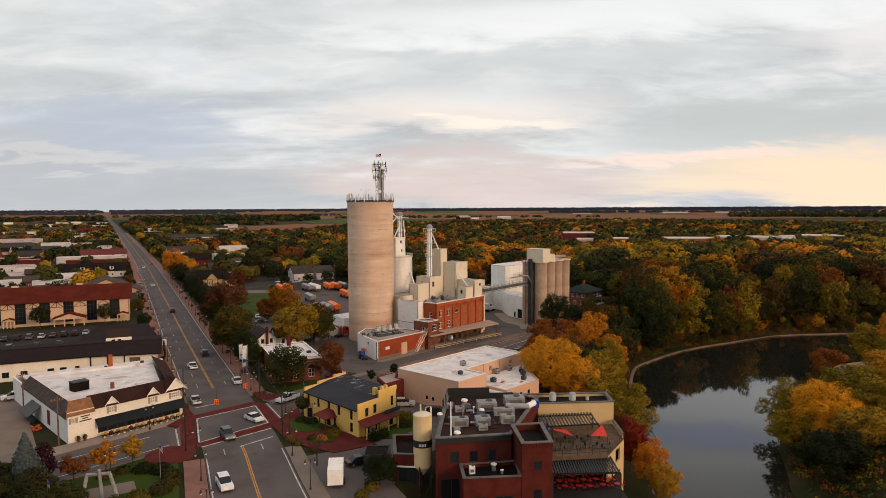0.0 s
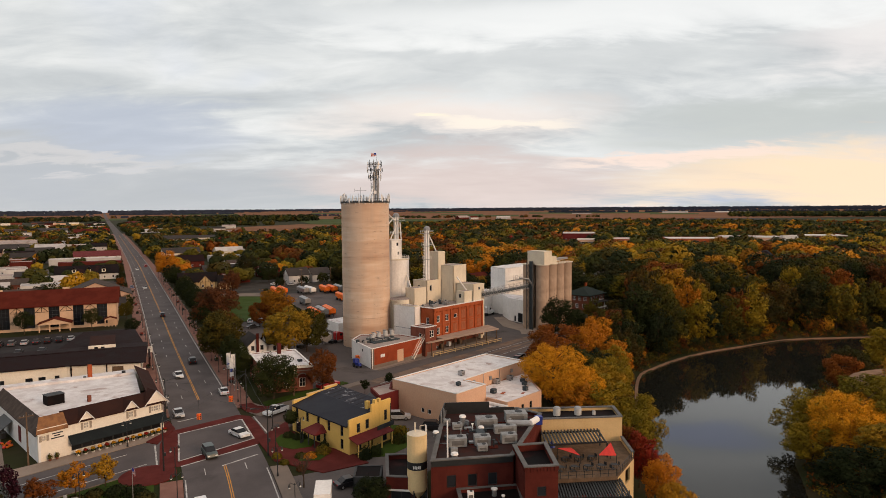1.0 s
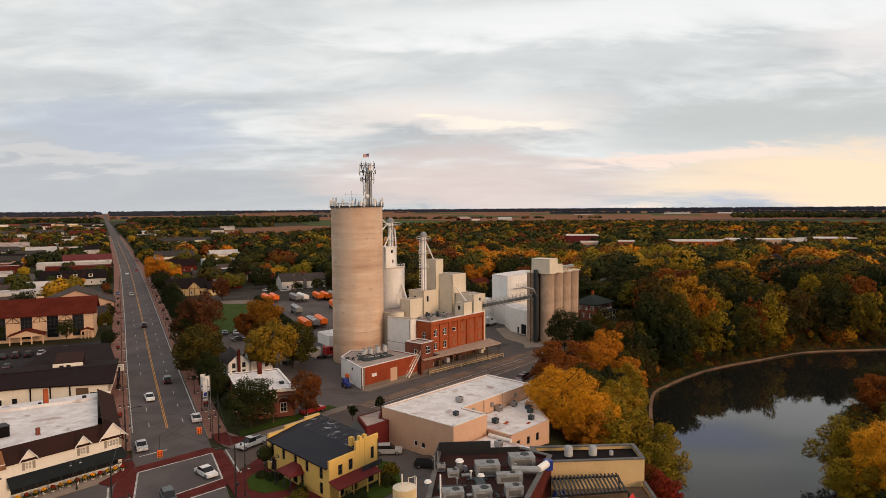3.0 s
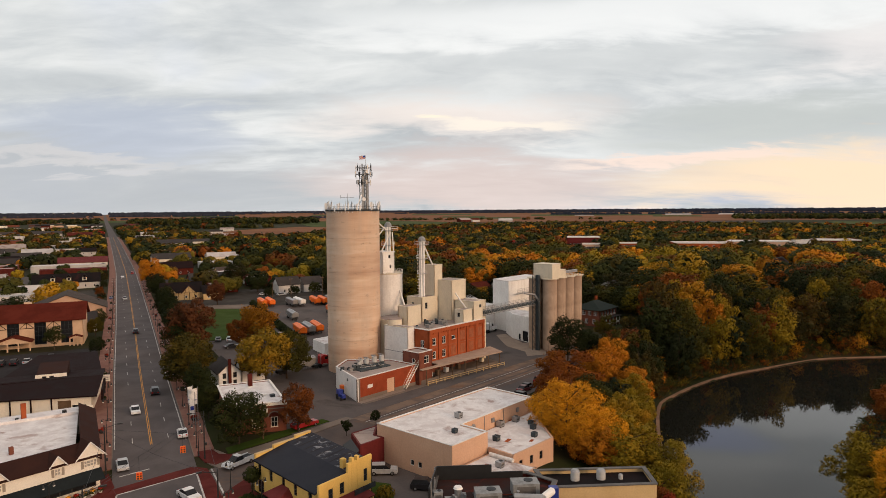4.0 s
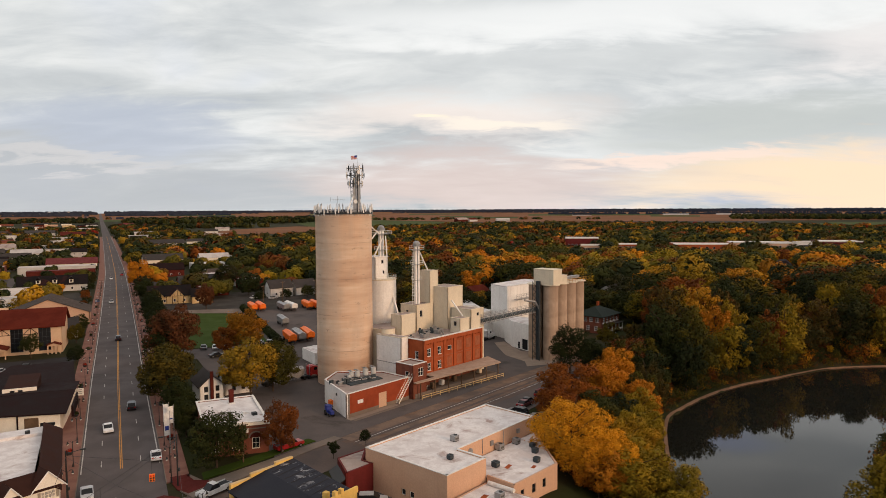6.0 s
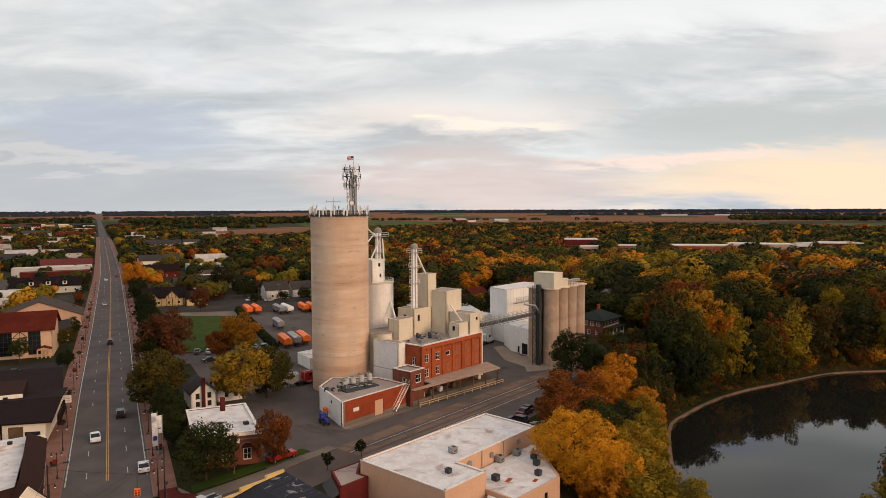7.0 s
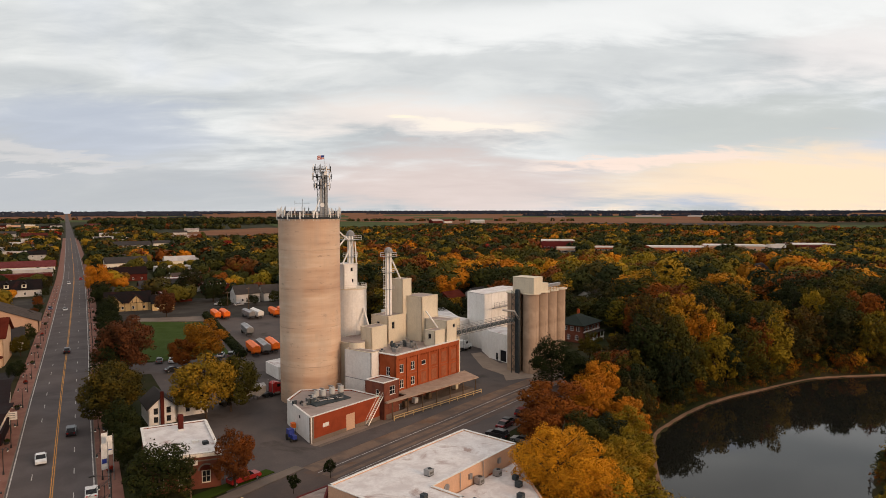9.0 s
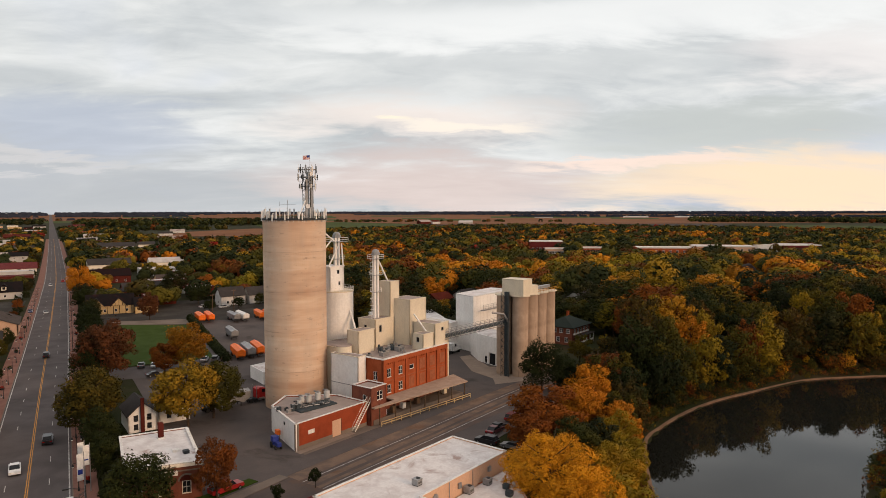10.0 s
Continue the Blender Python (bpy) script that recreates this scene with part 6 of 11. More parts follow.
def yellow_house():
    t = thing("yellow_house", 39.3, 112.2, 0, "two-storey yellow painted brick house with a navy roof", "house")
    sw, se, ne, nw = (39.3, 112.2), (48.9, 116.9), (44.2, 134.4), (34.1, 130.2)
    w = 18.6
    west = [(1.3, 2.2, 2.9, 4.7), (4.9, 5.8, 2.9, 4.7), (8.6, 9.5, 2.9, 4.7), (12.0, 12.9, 2.9, 4.7), (16.0, 16.9, 2.9, 4.7), (1.2, 3.0, 0.1, 2.2), (8.2, 9.6, 0.1, 2.2), (10.6, 11.4, 0.4, 2.1), (16.0, 16.9, 0.6, 2.4)]
    part("wall", MB().wall(nw, sw, -0.3, 5.15, 0.35, west), M_YELLOW, t)
    for h in west:
        window(t, nw, sw, h, M_DARKSTEEL, bars=(1, 2), sill=False)
    south = [(1.8, 2.7, 3.5, 5.1), (4.0, 4.9, 3.6, 5.3), (8.9, 9.7, 3.9, 5.8), (1.8, 3.0, 0.1, 2.3), (4.6, 5.9, 0.2, 2.3), (8.2, 9.6, 0.2, 2.3)]
    part("wall", MB().wall(sw, along(sw, se, 5.6), -0.3, 6.2, 0.35, south[:2] + south[3:4] + [(4.6, 5.6, 0.2, 2.3)]), M_YELLOW, t)
    part("wall", MB().wall(along(sw, se, 5.6), se, -0.3, 7.6, 0.35, [(3.3, 4.1, 3.9, 5.8), (0.0, 0.3, 0.2, 2.3), (2.6, 4.0, 0.2, 2.3)]), M_YELLOW, t)
    for h in south[:4] + [(8.2, 9.6, 0.2, 2.3), (4.62, 5.88, 0.2, 2.3)]:
        window(t, sw, se, h, M_DARKSTEEL, bars=(1, 2), sill=False)
    part("window_head", MB().wall(along(sw, se, 1.7, -0.05), along(sw, se, 2.8, -0.05), 5.1, 5.3, 0.047).wall(along(sw, se, 3.9, -0.05), along(sw, se, 5.0, -0.05), 5.3, 5.5, 0.047), M_YELLOW, t)
    part("wall", MB().wall(se, ne, -0.3, 6.5, 0.35), M_YELLOW, t)
    for k, (s0, s1, z) in enumerate(((0, 3.2, 6.75), (3.2, 7.5, 6.3), (7.5, 10.9, 5.75))):
        part("stepped_gable", MB().wall(along(ne, nw, s0), along(ne, nw, s1), -0.3, z, 0.4), M_YELLOW, t)
        part("coping", MB().wall(along(ne, nw, s0 - 0.02, -0.05), along(ne, nw, s1 - 0.02, -0.05), z, z + 0.12, 0.5), M_TAN, t)
    a, b, c, d = [Vector((*q, 0)) for q in (sw, se, ne, nw)]
    e = -(b - a).normalized() * 0.45

    def at(u, v, z):
        p = (a + (b - a) * u) * (1 - v) + (d + (c - d) * u) * v
        return (p.x, p.y, z)
    ov = -0.04
    part("roof", MB().slab([at(ov, 0.025, 5.1), at(0.55, 0.025, 6.2), at(0.55, 0.975, 6.2), at(ov, 0.975, 5.1)], 0.2), M_NAVYROOF, t, "sloping navy metal roof")
    part("roof", MB().slab([at(0.55, 0.025, 6.2), at(1.02, 0.025, 6.55), at(1.02, 0.975, 6.55), at(0.55, 0.975, 6.2)], 0.2), M_WORNROOF, t, "worn flat roof with pale streaks")
    for k in range(9):
        v = 0.10 + 0.1 * k
        part("roof_seam", MB().tube(at(0.57, v, 6.24), at(0.99, v, 6.56), 0.03, n=4), M_GRAYROOF, t)
    for u in (0.62, 0.72):
        q = at(u, 0.015, 0)
        part("pilaster", MB().obox(q[0], q[1], 2.6, 8.2, 0.5, 0.62, 27), M_YELLOW, t)
    q = at(0.6, 0.12, 0)
    part("chimney", MB().obox(q[0], q[1], 6.0, 7.6, 0.7, 0.7, 27), M_YELLOW, t)
    # street porch with a hipped maroon roof
    m0 = along(nw, sw, 7.4, 0)
    o = (Vector(along(nw, sw, 7.4, -2.6)) - Vector(m0))
    c1, c2 = Vector(m0), Vector(along(nw, sw, 11.8, 0))
    f1, f2 = c1 + o, c2 + o
    r1, r2 = Vector(along(nw, sw, 8.6, 0)), Vector(along(nw, sw, 10.6, 0))
    mb = MB().slab([(f1.x, f1.y, 2.5), (f2.x, f2.y, 2.5), (r2.x, r2.y, 3.5), (r1.x, r1.y, 3.5)], 0.12)
    mb.slab([(f1.x, f1.y, 2.5), (r1.x, r1.y, 3.5), (c1.x, c1.y, 2.5)], 0.12).slab([(f2.x, f2.y, 2.5), (c2.x, c2.y, 2.5), (r2.x, r2.y, 3.5)], 0.12)
    part("porch_roof", mb, M_MAROON, t, "maroon hipped porch roof")
    for q in (f1 + (c2 - c1) * 0.06, f2 - (c2 - c1) * 0.06, f1 + (c2 - c1) * 0.5):
        part("porch_post", MB().obox(q.x - o.x * 0.06, q.y - o.y * 0.06, 0, 2.45, 0.18, 0.18, 17), M_DARKSTEEL, t)
    # lean-to roof along the south front
    mb = MB().slab([(*along(sw, se, -0.3, -2.2), 2.5), (*along(sw, se, 9.0, -2.2), 2.5), (*along(sw, se, 9.0, -0.05), 3.3), (*along(sw, se, -0.3, -0.05), 3.3)], 0.12)
    part("porch_roof", mb, M_MAROON, t, "maroon lean-to porch roof")
    for s in (0.1, 3.0, 6.0, 8.7):
        part("porch_post", MB().obox(*along(sw, se, s, -2.0), 0, 2.45, 0.18, 0.18, 27), M_YELLOW, t)
    part("balcony_rail", MB().wall(along(sw, se, 6.0, -1.0), along(sw, se, 10.4, -1.0), 3.0, 3.8, 0.06), M_DARKSTEEL, t)
    part("downpipe", MB().cyl(*along(sw, se, 10.5, -0.12), 0, 6.8, 0.07, n=6), M_DARKSTEEL, t)


yellow_house()


def office():
    t = thing("brick_office", 34.8, 157.5, 0, "old brick office with arched windows and a white flat roof", "building")
    p = [(34.4, 158.6), (45.7, 156.8), (46.6, 175.6), (35.2, 176.2)]
    front = [(1.2, 2.6, 0.9, 3.0, (2, 2)), (4.8, 6.2, 0.9, 3.0, (2, 2)), (8.4, 9.8, 0.9, 3.0, (2, 2))]
    shell(t, p, -0.3, 5.9, M_OFFBRICK, {0: front, 1: even_holes(18.8, 4, 1.3, 0.9, 3.0), 3: even_holes(17.6, 4, 1.2, 1.0, 3.0)}, frame_mat=M_STUCCO, roof=M_WHITEROOF, roof_z=5.75)
    for h in front:
        arch = MB()
        mid, r = (h[0] + h[1]) / 2, 1.05
        for k in range(10):
            a0, a1 = math.pi * k / 10, math.pi * (k + 1) / 10
            q = []
            for a, rr in ((a0, r), (a1, r), (a1, r + 0.28), (a0, r + 0.28)):
                q.append((*along(p[0], p[1], mid + rr * math.cos(a), -0.08), 3.0 + rr * math.sin(a) * 0.9))
            q2 = [(*along(p[0], p[1], mid + rr * math.cos(a), -0.003), 3.0 + rr * math.sin(a) * 0.9) for a, rr in ((a0, r), (a1, r), (a1, r + 0.28), (a0, r + 0.28))]
            arch.add(q + q2, [(0, 1, 2, 3), (7, 6, 5, 4), (0, 4, 5, 1), (1, 5, 6, 2), (2, 6, 7, 3), (3, 7, 4, 0)])
        part("arch", arch, M_CONCRETE, t, "pale stone arch over a window")
        fill = [(*along(p[0], p[1], mid + r * math.cos(math.pi * k / 8), -0.02), 3.0 + r * math.sin(math.pi * k / 8) * 0.9) for k in range(9)]
        n = len(fill)
        back = [(*along(p[0], p[1], mid + r * math.cos(math.pi * k / 8), -0.002), 3.0 + r * math.sin(math.pi * k / 8) * 0.9) for k in range(9)]
        part("tympanum", MB().add(fill + back, [tuple(range(n)), tuple(range(n, 2 * n))[::-1]] + [(i, n + i, n + (i + 1) % n, (i + 1) % n) for i in range(n)]), M_BREWBRICK, t)
    for i in (0, 1):
        a, b = p[i], p[i + 1]
        part("cornice", MB().wall(along(a, b, -0.15, -0.22), along(b, a, -0.15, 0.22), 5.35, 5.85, 0.21), M_STUCCO, t)
        part("string_course", MB().wall(along(a, b, -0.05, -0.1), along(b, a, -0.05, 0.1), 4.6, 4.8, 0.09), M_CONCRETE, t)
    part("sign_board", MB().wall(along(p[0], p[1], 3.5, -0.3), along(p[0], p[1], 7.8, -0.3), 4.1, 4.9, 0.1), M_TRIM, t, "pale sign board over the entrance")
    for k, (s0, s1) in enumerate(((3.9, 5.0), (5.2, 6.0), (6.2, 7.4))):
        part("sign_bar", MB().wall(along(p[0], p[1], s0, -0.32), along(p[0], p[1], s1, -0.32), 4.38, 4.62, 0.015), M_GALV, t)
    coping(t, p, 0.06, 0.39, 5.9, 6.02, M_TRIM)
    part("chimney", MB().obox(41.6, 172.2, 5.7, 8.6, 0.85, 0.85, 5), M_BREWBRICK, t)
    part("chimney_base", MB().obox(41.6, 172.2, 5.7, 6.0, 1.2, 1.2, 5), M_TRIM, t)
    part("hatch", MB().obox(42.8, 163.8, 5.7, 6.15, 1.1, 0.9, 5), M_TRIM, t)
    part("hatch", MB().obox(44.2, 162.2, 5.7, 6.25, 0.9, 1.0, 5), M_DARKSTEEL, t)
    part("hatch", MB().cyl(40.2, 160.0, 5.7, 5.9, 0.7, n=14), M_GALV, t)
    t = thing("white_house", 40, 198, 0, "small white clapboard house with a brick chimney", "house")
    q = rect(38.5, 196.5, 5.6, 9.0, 4)
    shell(t, q, -0.3, 3.9, M_WHITE, {0: [(1.0, 1.9, 2.3, 3.6), (3.6, 4.5, 2.3, 3.6), (1.0, 1.9, 0.5, 1.7), (3.6, 4.5, 0.5, 1.7)]}, frame_mat=M_DARKSTEEL)
    qq = [q[3], q[0], q[1], q[2]]
    gable_ends(t, qq, 3.9, 6.3, M_WHITE, name="gable")
    part("roof", gable_roof(MB(), qq, 3.9, 6.3), M_GRAYROOF, t)
    part("chimney", MB().obox(41.2, 196.2, 0, 7.2, 0.7, 0.5, 4), M_BREWBRICK, t)
    t = thing("white_house", 46, 200, 0, "low white wing with a dark roof", "house")
    q = rect(44.8, 200.0, 6.5, 6.0, 4)
    shell(t, q, -0.3, 3.4, M_WHITE, {0: even_holes(6.5, 2, 0.9, 1.0, 2.4)}, frame_mat=M_DARKSTEEL)
    gable_ends(t, q, 3.4, 5.8, M_WHITE, name="gable")
    part("roof", gable_roof(MB(), q, 3.4, 5.8), M_DARKROOF, t)


office()


def slat_pergola(name, corners, z, posts, count, label, slat=M_BLACK):
    """A pergola over a four-sided patch: posts, two beams, and slats laid across."""
    a, b, c, d = [Vector(q) for q in corners]
    t = thing(name, a.x, a.y, posts, label, "pergola")
    for p in (a, b, c, d):
        part("post", MB().obox(p.x, p.y, posts, z, 0.2, 0.2, -20), M_BLACK, t)
    for p, q in ((a, b), (d, c)):
        part("beam", MB().wall(p, q, z, z + 0.25, 0.15), M_BLACK, t)
    for k in range(count):
        f = (k + 0.5) / count
        p, q = a.lerp(b, f), d.lerp(c, f)
        part("slat", MB().wall(p + (p - q).normalized() * 0.4, q + (q - p).normalized() * 0.4, z + 0.25, z + 0.46, 0.2), slat, t)
    return t


def brewery():
    t = thing("brewery", 41.0, 83.8, 0, "dark red brick brewery with a flat roof full of machinery", "building")
    p = [(41.0, 83.8), (51.8, 80.3), (66.2, 94.0), (64.4, 98.5), (52.9, 103.4)]
    shell(t, p, -7.0, 8.4, M_BREWBRICK, {0: [(2.1, 3.4, 4.6, 6.3, (1, 1)), (5.0, 6.3, 4.6, 6.3, (1, 1)), (7.8, 9.1, 4.6, 6.3, (1, 1)), (0.7, 5.6, -2.2, 2.3, (3, 1))]}, frame_mat=M_BLACK, roof=M_BREWROOF, roof_z=7.9, sill=False)
    coping(t, p, 0.1, 0.55, 8.4, 8.55, M_COPING)
    part("string_course", MB().wall(along(p[0], p[1], 0, -0.08), along(p[0], p[1], 11.3, -0.08), 7.6, 8.38, 0.078), M_BLACK, t)
    t = thing("brewery_tower", 49.9, 74.5, 0, "square red brick stair tower of the brewery", "tower")
    q = [(49.9, 74.6), (54.0, 73.1), (57.6, 80.8), (53.0, 82.2)]
    shell(t, q, -7.0, 9.1, M_BREWBRICK, {0: [(1.6, 2.8, 5.2, 6.5, (1, 1)), (1.6, 2.8, 0.0, 2.4, (1, 1))]}, frame_mat=M_BLACK, roof=M_DARKROOF, roof_z=8.2, sill=False)
    coping(t, q, 0.14, 0.46, 9.1, 9.25, M_COPING)
    for a, b in zip(q, q[1:] + q[:1]):
        n = int((Vector(b) - Vector(a)).length / 0.45)
        for k in range(n):
            s = 0.25 + 0.45 * k
            part("corbel", MB().wall(along(a, b, s, -0.1), along(a, b, s + 0.2, -0.1), 8.5, 8.95, 0.098), M_BREWBRICK, t)
    t = thing("brewery_porch", 42.4, 78, 0, "lower brick front of the brewery with arched openings", "building")
    q = [(42.3, 77.8), (49.9, 74.7), (52.6, 80.0), (44.3, 82.7)]
    shell(t, q, -7.0, 4.4, M_BREWBRICK, {0: [(0.8, 3.2, -2.0, 1.7, (2, 1)), (4.4, 7.0, -2.0, 1.7, (2, 1))]}, frame_mat=M_BLACK, roof=M_DARKROOF, roof_z=3.9, sill=False)
    coping(t, q, 0.08, 0.42, 4.4, 4.52, M_COPING)
    roof_unit(44.8, 79.8, 3.9, 0.8, 0.7, 1.1, -20, "white vent box on the porch roof", "vents of the brewery", m=M_WHITEMETAL)
    for x, y, r, h in ((48.2, 79.4, 0.45, 0.9), (48.6, 77.8, 0.25, 0.5)):
        tt = thing("roof_vent", x, y, 3.9, "round white vent on the roof", "roof vent", "vents of the brewery")
        part("stack", MB().cyl(x, y, 3.9, 3.9 + h, r * 0.7, n=12), M_GALV, tt)
        part("cap", MB().cyl(x, y, 3.9 + h, 4.05 + h, r, n=12), M_WHITEMETAL, tt)
    t = thing("brewery_annex", 38, 91, 0, "low annex with a black roof beside the tank", "building")
    q = [(37.6, 91.4), (41.2, 89.0), (45.2, 97.6), (40.8, 99.5)]
    shell(t, q, -3.0, 4.2, M_BREWBRICK, {0: [(0.6, 3.6, -2.2, 2.2, (2, 1))]}, frame_mat=M_BLACK, roof=M_DARKROOF, roof_z=3.5, sill=False)
    part("beam", MB().wall(along(q[0], q[1], 0.0, -0.3), along(q[0], q[1], 4.2, -0.3), 2.3, 2.5, 0.2), M_WHITEMETAL, t, "white steel beam over the gate")
    coping(t, q, 0.08, 0.42, 4.2, 4.34, M_COPING)
    t = thing("dark_hut", 35.5, 99, 0, "small black timber store beside the annex", "hut")
    q = rect(34.6, 97.2, 4.2, 4.6, -25)
    shell(t, q, -0.5, 2.6, M_DARKSTEEL, roof=M_DARKROOF, roof_z=2.5)
    # grain tank
    x, y = 41.6, 89.6
    t = thing("malt_tank", x, y, 0, "tall cream malt tank with a dark lettered band on legs", "tank")
    part("shell", MB().cyl(x, y, 2.4, 10.4, 1.42, n=40), M_TANK, t)
    part("lid", MB().cyl(x, y, 10.4, 10.75, 1.42, 0.6, 40), M_CREAM, t)
    part("hopper", MB().cyl(x, y, 0.9, 2.4, 0.25, 1.42, 40), M_TANK, t)
    part("band", MB().cyl(x, y, 5.5, 6.6, 1.432, n=40), M_BLACK, t)
    for k in range(5):
        a = -2.35 + 0.16 * k
        part("band_mark", MB().obox(x + 1.44 * math.cos(a), y + 1.44 * math.sin(a), 5.72 + 0.06 * (k % 2), 6.15, 0.03, 0.17, math.degrees(a)), M_TRIM, t)
    for k in range(4):
        a = math.pi / 4 + k * math.pi / 2
        part("leg", MB().tube((x + 1.35 * math.cos(a), y + 1.35 * math.sin(a), -3.5), (x + 1.35 * math.cos(a), y + 1.35 * math.sin(a), 2.6), 0.12, n=5), M_DARKSTEEL, t)
    for k in range(4):
        a, b = math.pi / 4 + k * math.pi / 2, 3 * math.pi / 4 + k * math.pi / 2
        for z0, z1 in ((-3.2, -0.4), (-0.4, 2.2)):
            part("brace", MB().tube((x + 1.35 * math.cos(a), y + 1.35 * math.sin(a), z0), (x + 1.35 * math.cos(b), y + 1.35 * math.sin(b), z1), 0.05, n=5), M_DARKSTEEL, t)
    part("ladder", MB().tube((x + 1.6, y + 0.1, 0), (x + 1.6, y + 0.1, 11.3), 0.05, n=4).tube((x + 1.6, y + 0.5, 0), (x + 1.6, y + 0.5, 11.3), 0.05, n=4), M_WHITEMETAL, t)
    part("vent_pipe", MB().cyl(x - 0.3, y, 10.6, 12.0, 0.12, n=8).tube((x + 0.5, y, 10.6), (x + 0.5, y, 11.4), 0.05, n=4).tube((x + 0.5, y, 11.4), (x + 1.2, y, 11.4), 0.05, n=4), M_CREAM, t)
    # plant on the roof
    z = 7.9
    units = [(47.6, 88.6, 2.6, 1.7, 1.3), (51.0, 87.4, 2.3, 1.9, 1.3), (54.9, 86.3, 2.2, 1.6, 1.3), (55.4, 93.6, 3.2, 2.2, 1.6), (61.0, 93.8, 3.4, 2.2, 1.6), (51.0, 95.0, 1.5, 1.1, 0.9), (56.6, 90.0, 3.4, 1.2, 1.2), (50.4, 97.4, 1.1, 0.9, 1.0), (49.8, 85.2, 1.4, 1.1, 0.9)]
    for x, y, lx, ly, h in units:
        roof_unit(x, y, z, lx, ly, h, -22, "gray rooftop air conditioner on the brewery", "machinery on the brewery roof")
    for x, y, r, h in ((52.6, 96.2, 0.6, 1.4), (45.0, 84.6, 0.55, 0.5), (46.6, 93.6, 0.5, 0.6), (53.4, 91.8, 0.5, 0.8)):
        tt = thing("roof_vent", x, y, z, "round exhaust fan on the brewery roof", "roof vent", "machinery on the brewery roof")
        part("stack", MB().cyl(x, y, z, z + h, r * 0.75, n=14), M_GALV, tt)
        part("cap", MB().cyl(x, y, z + h, z + h + 0.25, r, r * 0.8, 14), M_WHITEMETAL, tt)
    tt = thing("air_duct", 52, 90, z, "long bent sheet-metal air duct", "duct")
    part("duct", MB().tube((58.0, 91.6, z + 0.9), (61.0, 89.8, z + 0.9), 0.5, n=10), M_GALV, tt)
    part("duct", MB().tube((61.0, 89.8, z + 0.9), (63.2, 91.0, z + 0.9), 0.5, n=10), M_WHITEMETAL, tt)
    part("duct", MB().obox(52.2, 89.8, z, z + 0.9, 1.2, 3.4, -22).obox(48.6, 91.4, z, z + 0.5, 3.0, 1.0, -22), M_STEELDARKBLUE, tt)
    part("hood", MB().obox(63.6, 91.2, z, z + 1.3, 1.1, 1.0, -22), M_BLUE, tt, "pale blue duct end")
    rng = random.Random(41)
    for k in range(26):
        f, e = rng.uniform(0.08, 0.92), rng.uniform(0.12, 0.9)
        lo, hi = Vector((43.0, 84.6)).lerp(Vector((52.2, 82.2)), f), Vector((53.5, 101.0)).lerp(Vector((63.6, 96.6)), f)
        q = lo.lerp(hi, e)
        h = rng.uniform(0.25, 0.9)
        tt = thing("roof_machine", q.x, q.y, z, "small dark machine and pipework on the roof", "machine", "machinery on the brewery roof")
        if k % 3 == 0:
            part("box", MB().obox(q.x, q.y, z, z + h, rng.uniform(0.4, 1.1), rng.uniform(0.4, 0.9), -22), rng.choice([M_UNIT, M_DARKSTEEL, M_GALV]), tt)
        elif k % 3 == 1:
            part("pipe", MB().cyl(q.x, q.y, z, z + h + 0.4, 0.1, n=8).cyl(q.x, q.y, z + h + 0.4, z + h + 0.5, 0.2, n=8), rng.choice([M_WHITEMETAL, M_GALV, M_DARKSTEEL]), tt)
        else:
            a = radians(rng.choice([-22, 68]))
            d = Vector((math.cos(a), math.sin(a))) * rng.uniform(1.0, 2.6)
            part("pipe_run", MB().tube((q.x - d.x, q.y - d.y, z + 0.2), (q.x + d.x, q.y + d.y, z + 0.2), 0.08, n=6), rng.choice([M_UNIT, M_DARKSTEEL, M_RUSTROOF]), tt)
        part("curb", MB().obox(q.x, q.y, z, z + 0.1, 1.2, 1.0, -22), M_RUSTROOF if k % 4 == 0 else M_DARKSTEEL, tt)
    tt = thing("screen_wall", 51, 99.5, z, "black screen wall round the roof plant", "screen wall")
    a, b, c = (50.6, 99.6), (52.9, 102.8), (63.6, 98.2)
    d = along(b, c, 7.4)
    part("panel", MB().wall((48.9, 96.8), b, z, z + 1.9, 0.15), M_BLACK, tt)
    part("panel", MB().wall(b, d, z, z + 1.9, 0.15), M_BLACK, tt)
    part("panel", MB().wall(d, c, z, z + 0.9, 0.15), M_BLACK, tt)
    for x, y, h in ((49.2, 97.0, 2.6), (50.2, 98.0, 2.6), (43.6, 84.0, 5.6)):
        tt = thing("flue", x, y, z, "slender metal flue pipe on the roof" if h < 4 else "white flagpole on the parapet", "flue" if h < 4 else "flagpole")
        part("pipe", MB().cyl(x, y, z, z + h, 0.12, 0.1, 8), M_GALV if h < 4 else M_WHITEMETAL, tt)
        part("foot", MB().cyl(x, y, z, z + 0.2, 0.25, n=8), M_DARKSTEEL, tt)
    # tan wing, terrace and pergolas
    t = thing("tan_wing", 66, 94.6, 0, "tan stucco wing above the terrace", "building")
    q = [(65.6, 95.0), (79.2, 89.3), (82.0, 94.6), (67.4, 101.0)]
    shell(t, q, -9.5, 7.2, M_TAN, roof=M_DARKROOF, roof_z=6.7)
    coping(t, q, 0.12, 0.48, 7.2, 7.36, M_COPING)
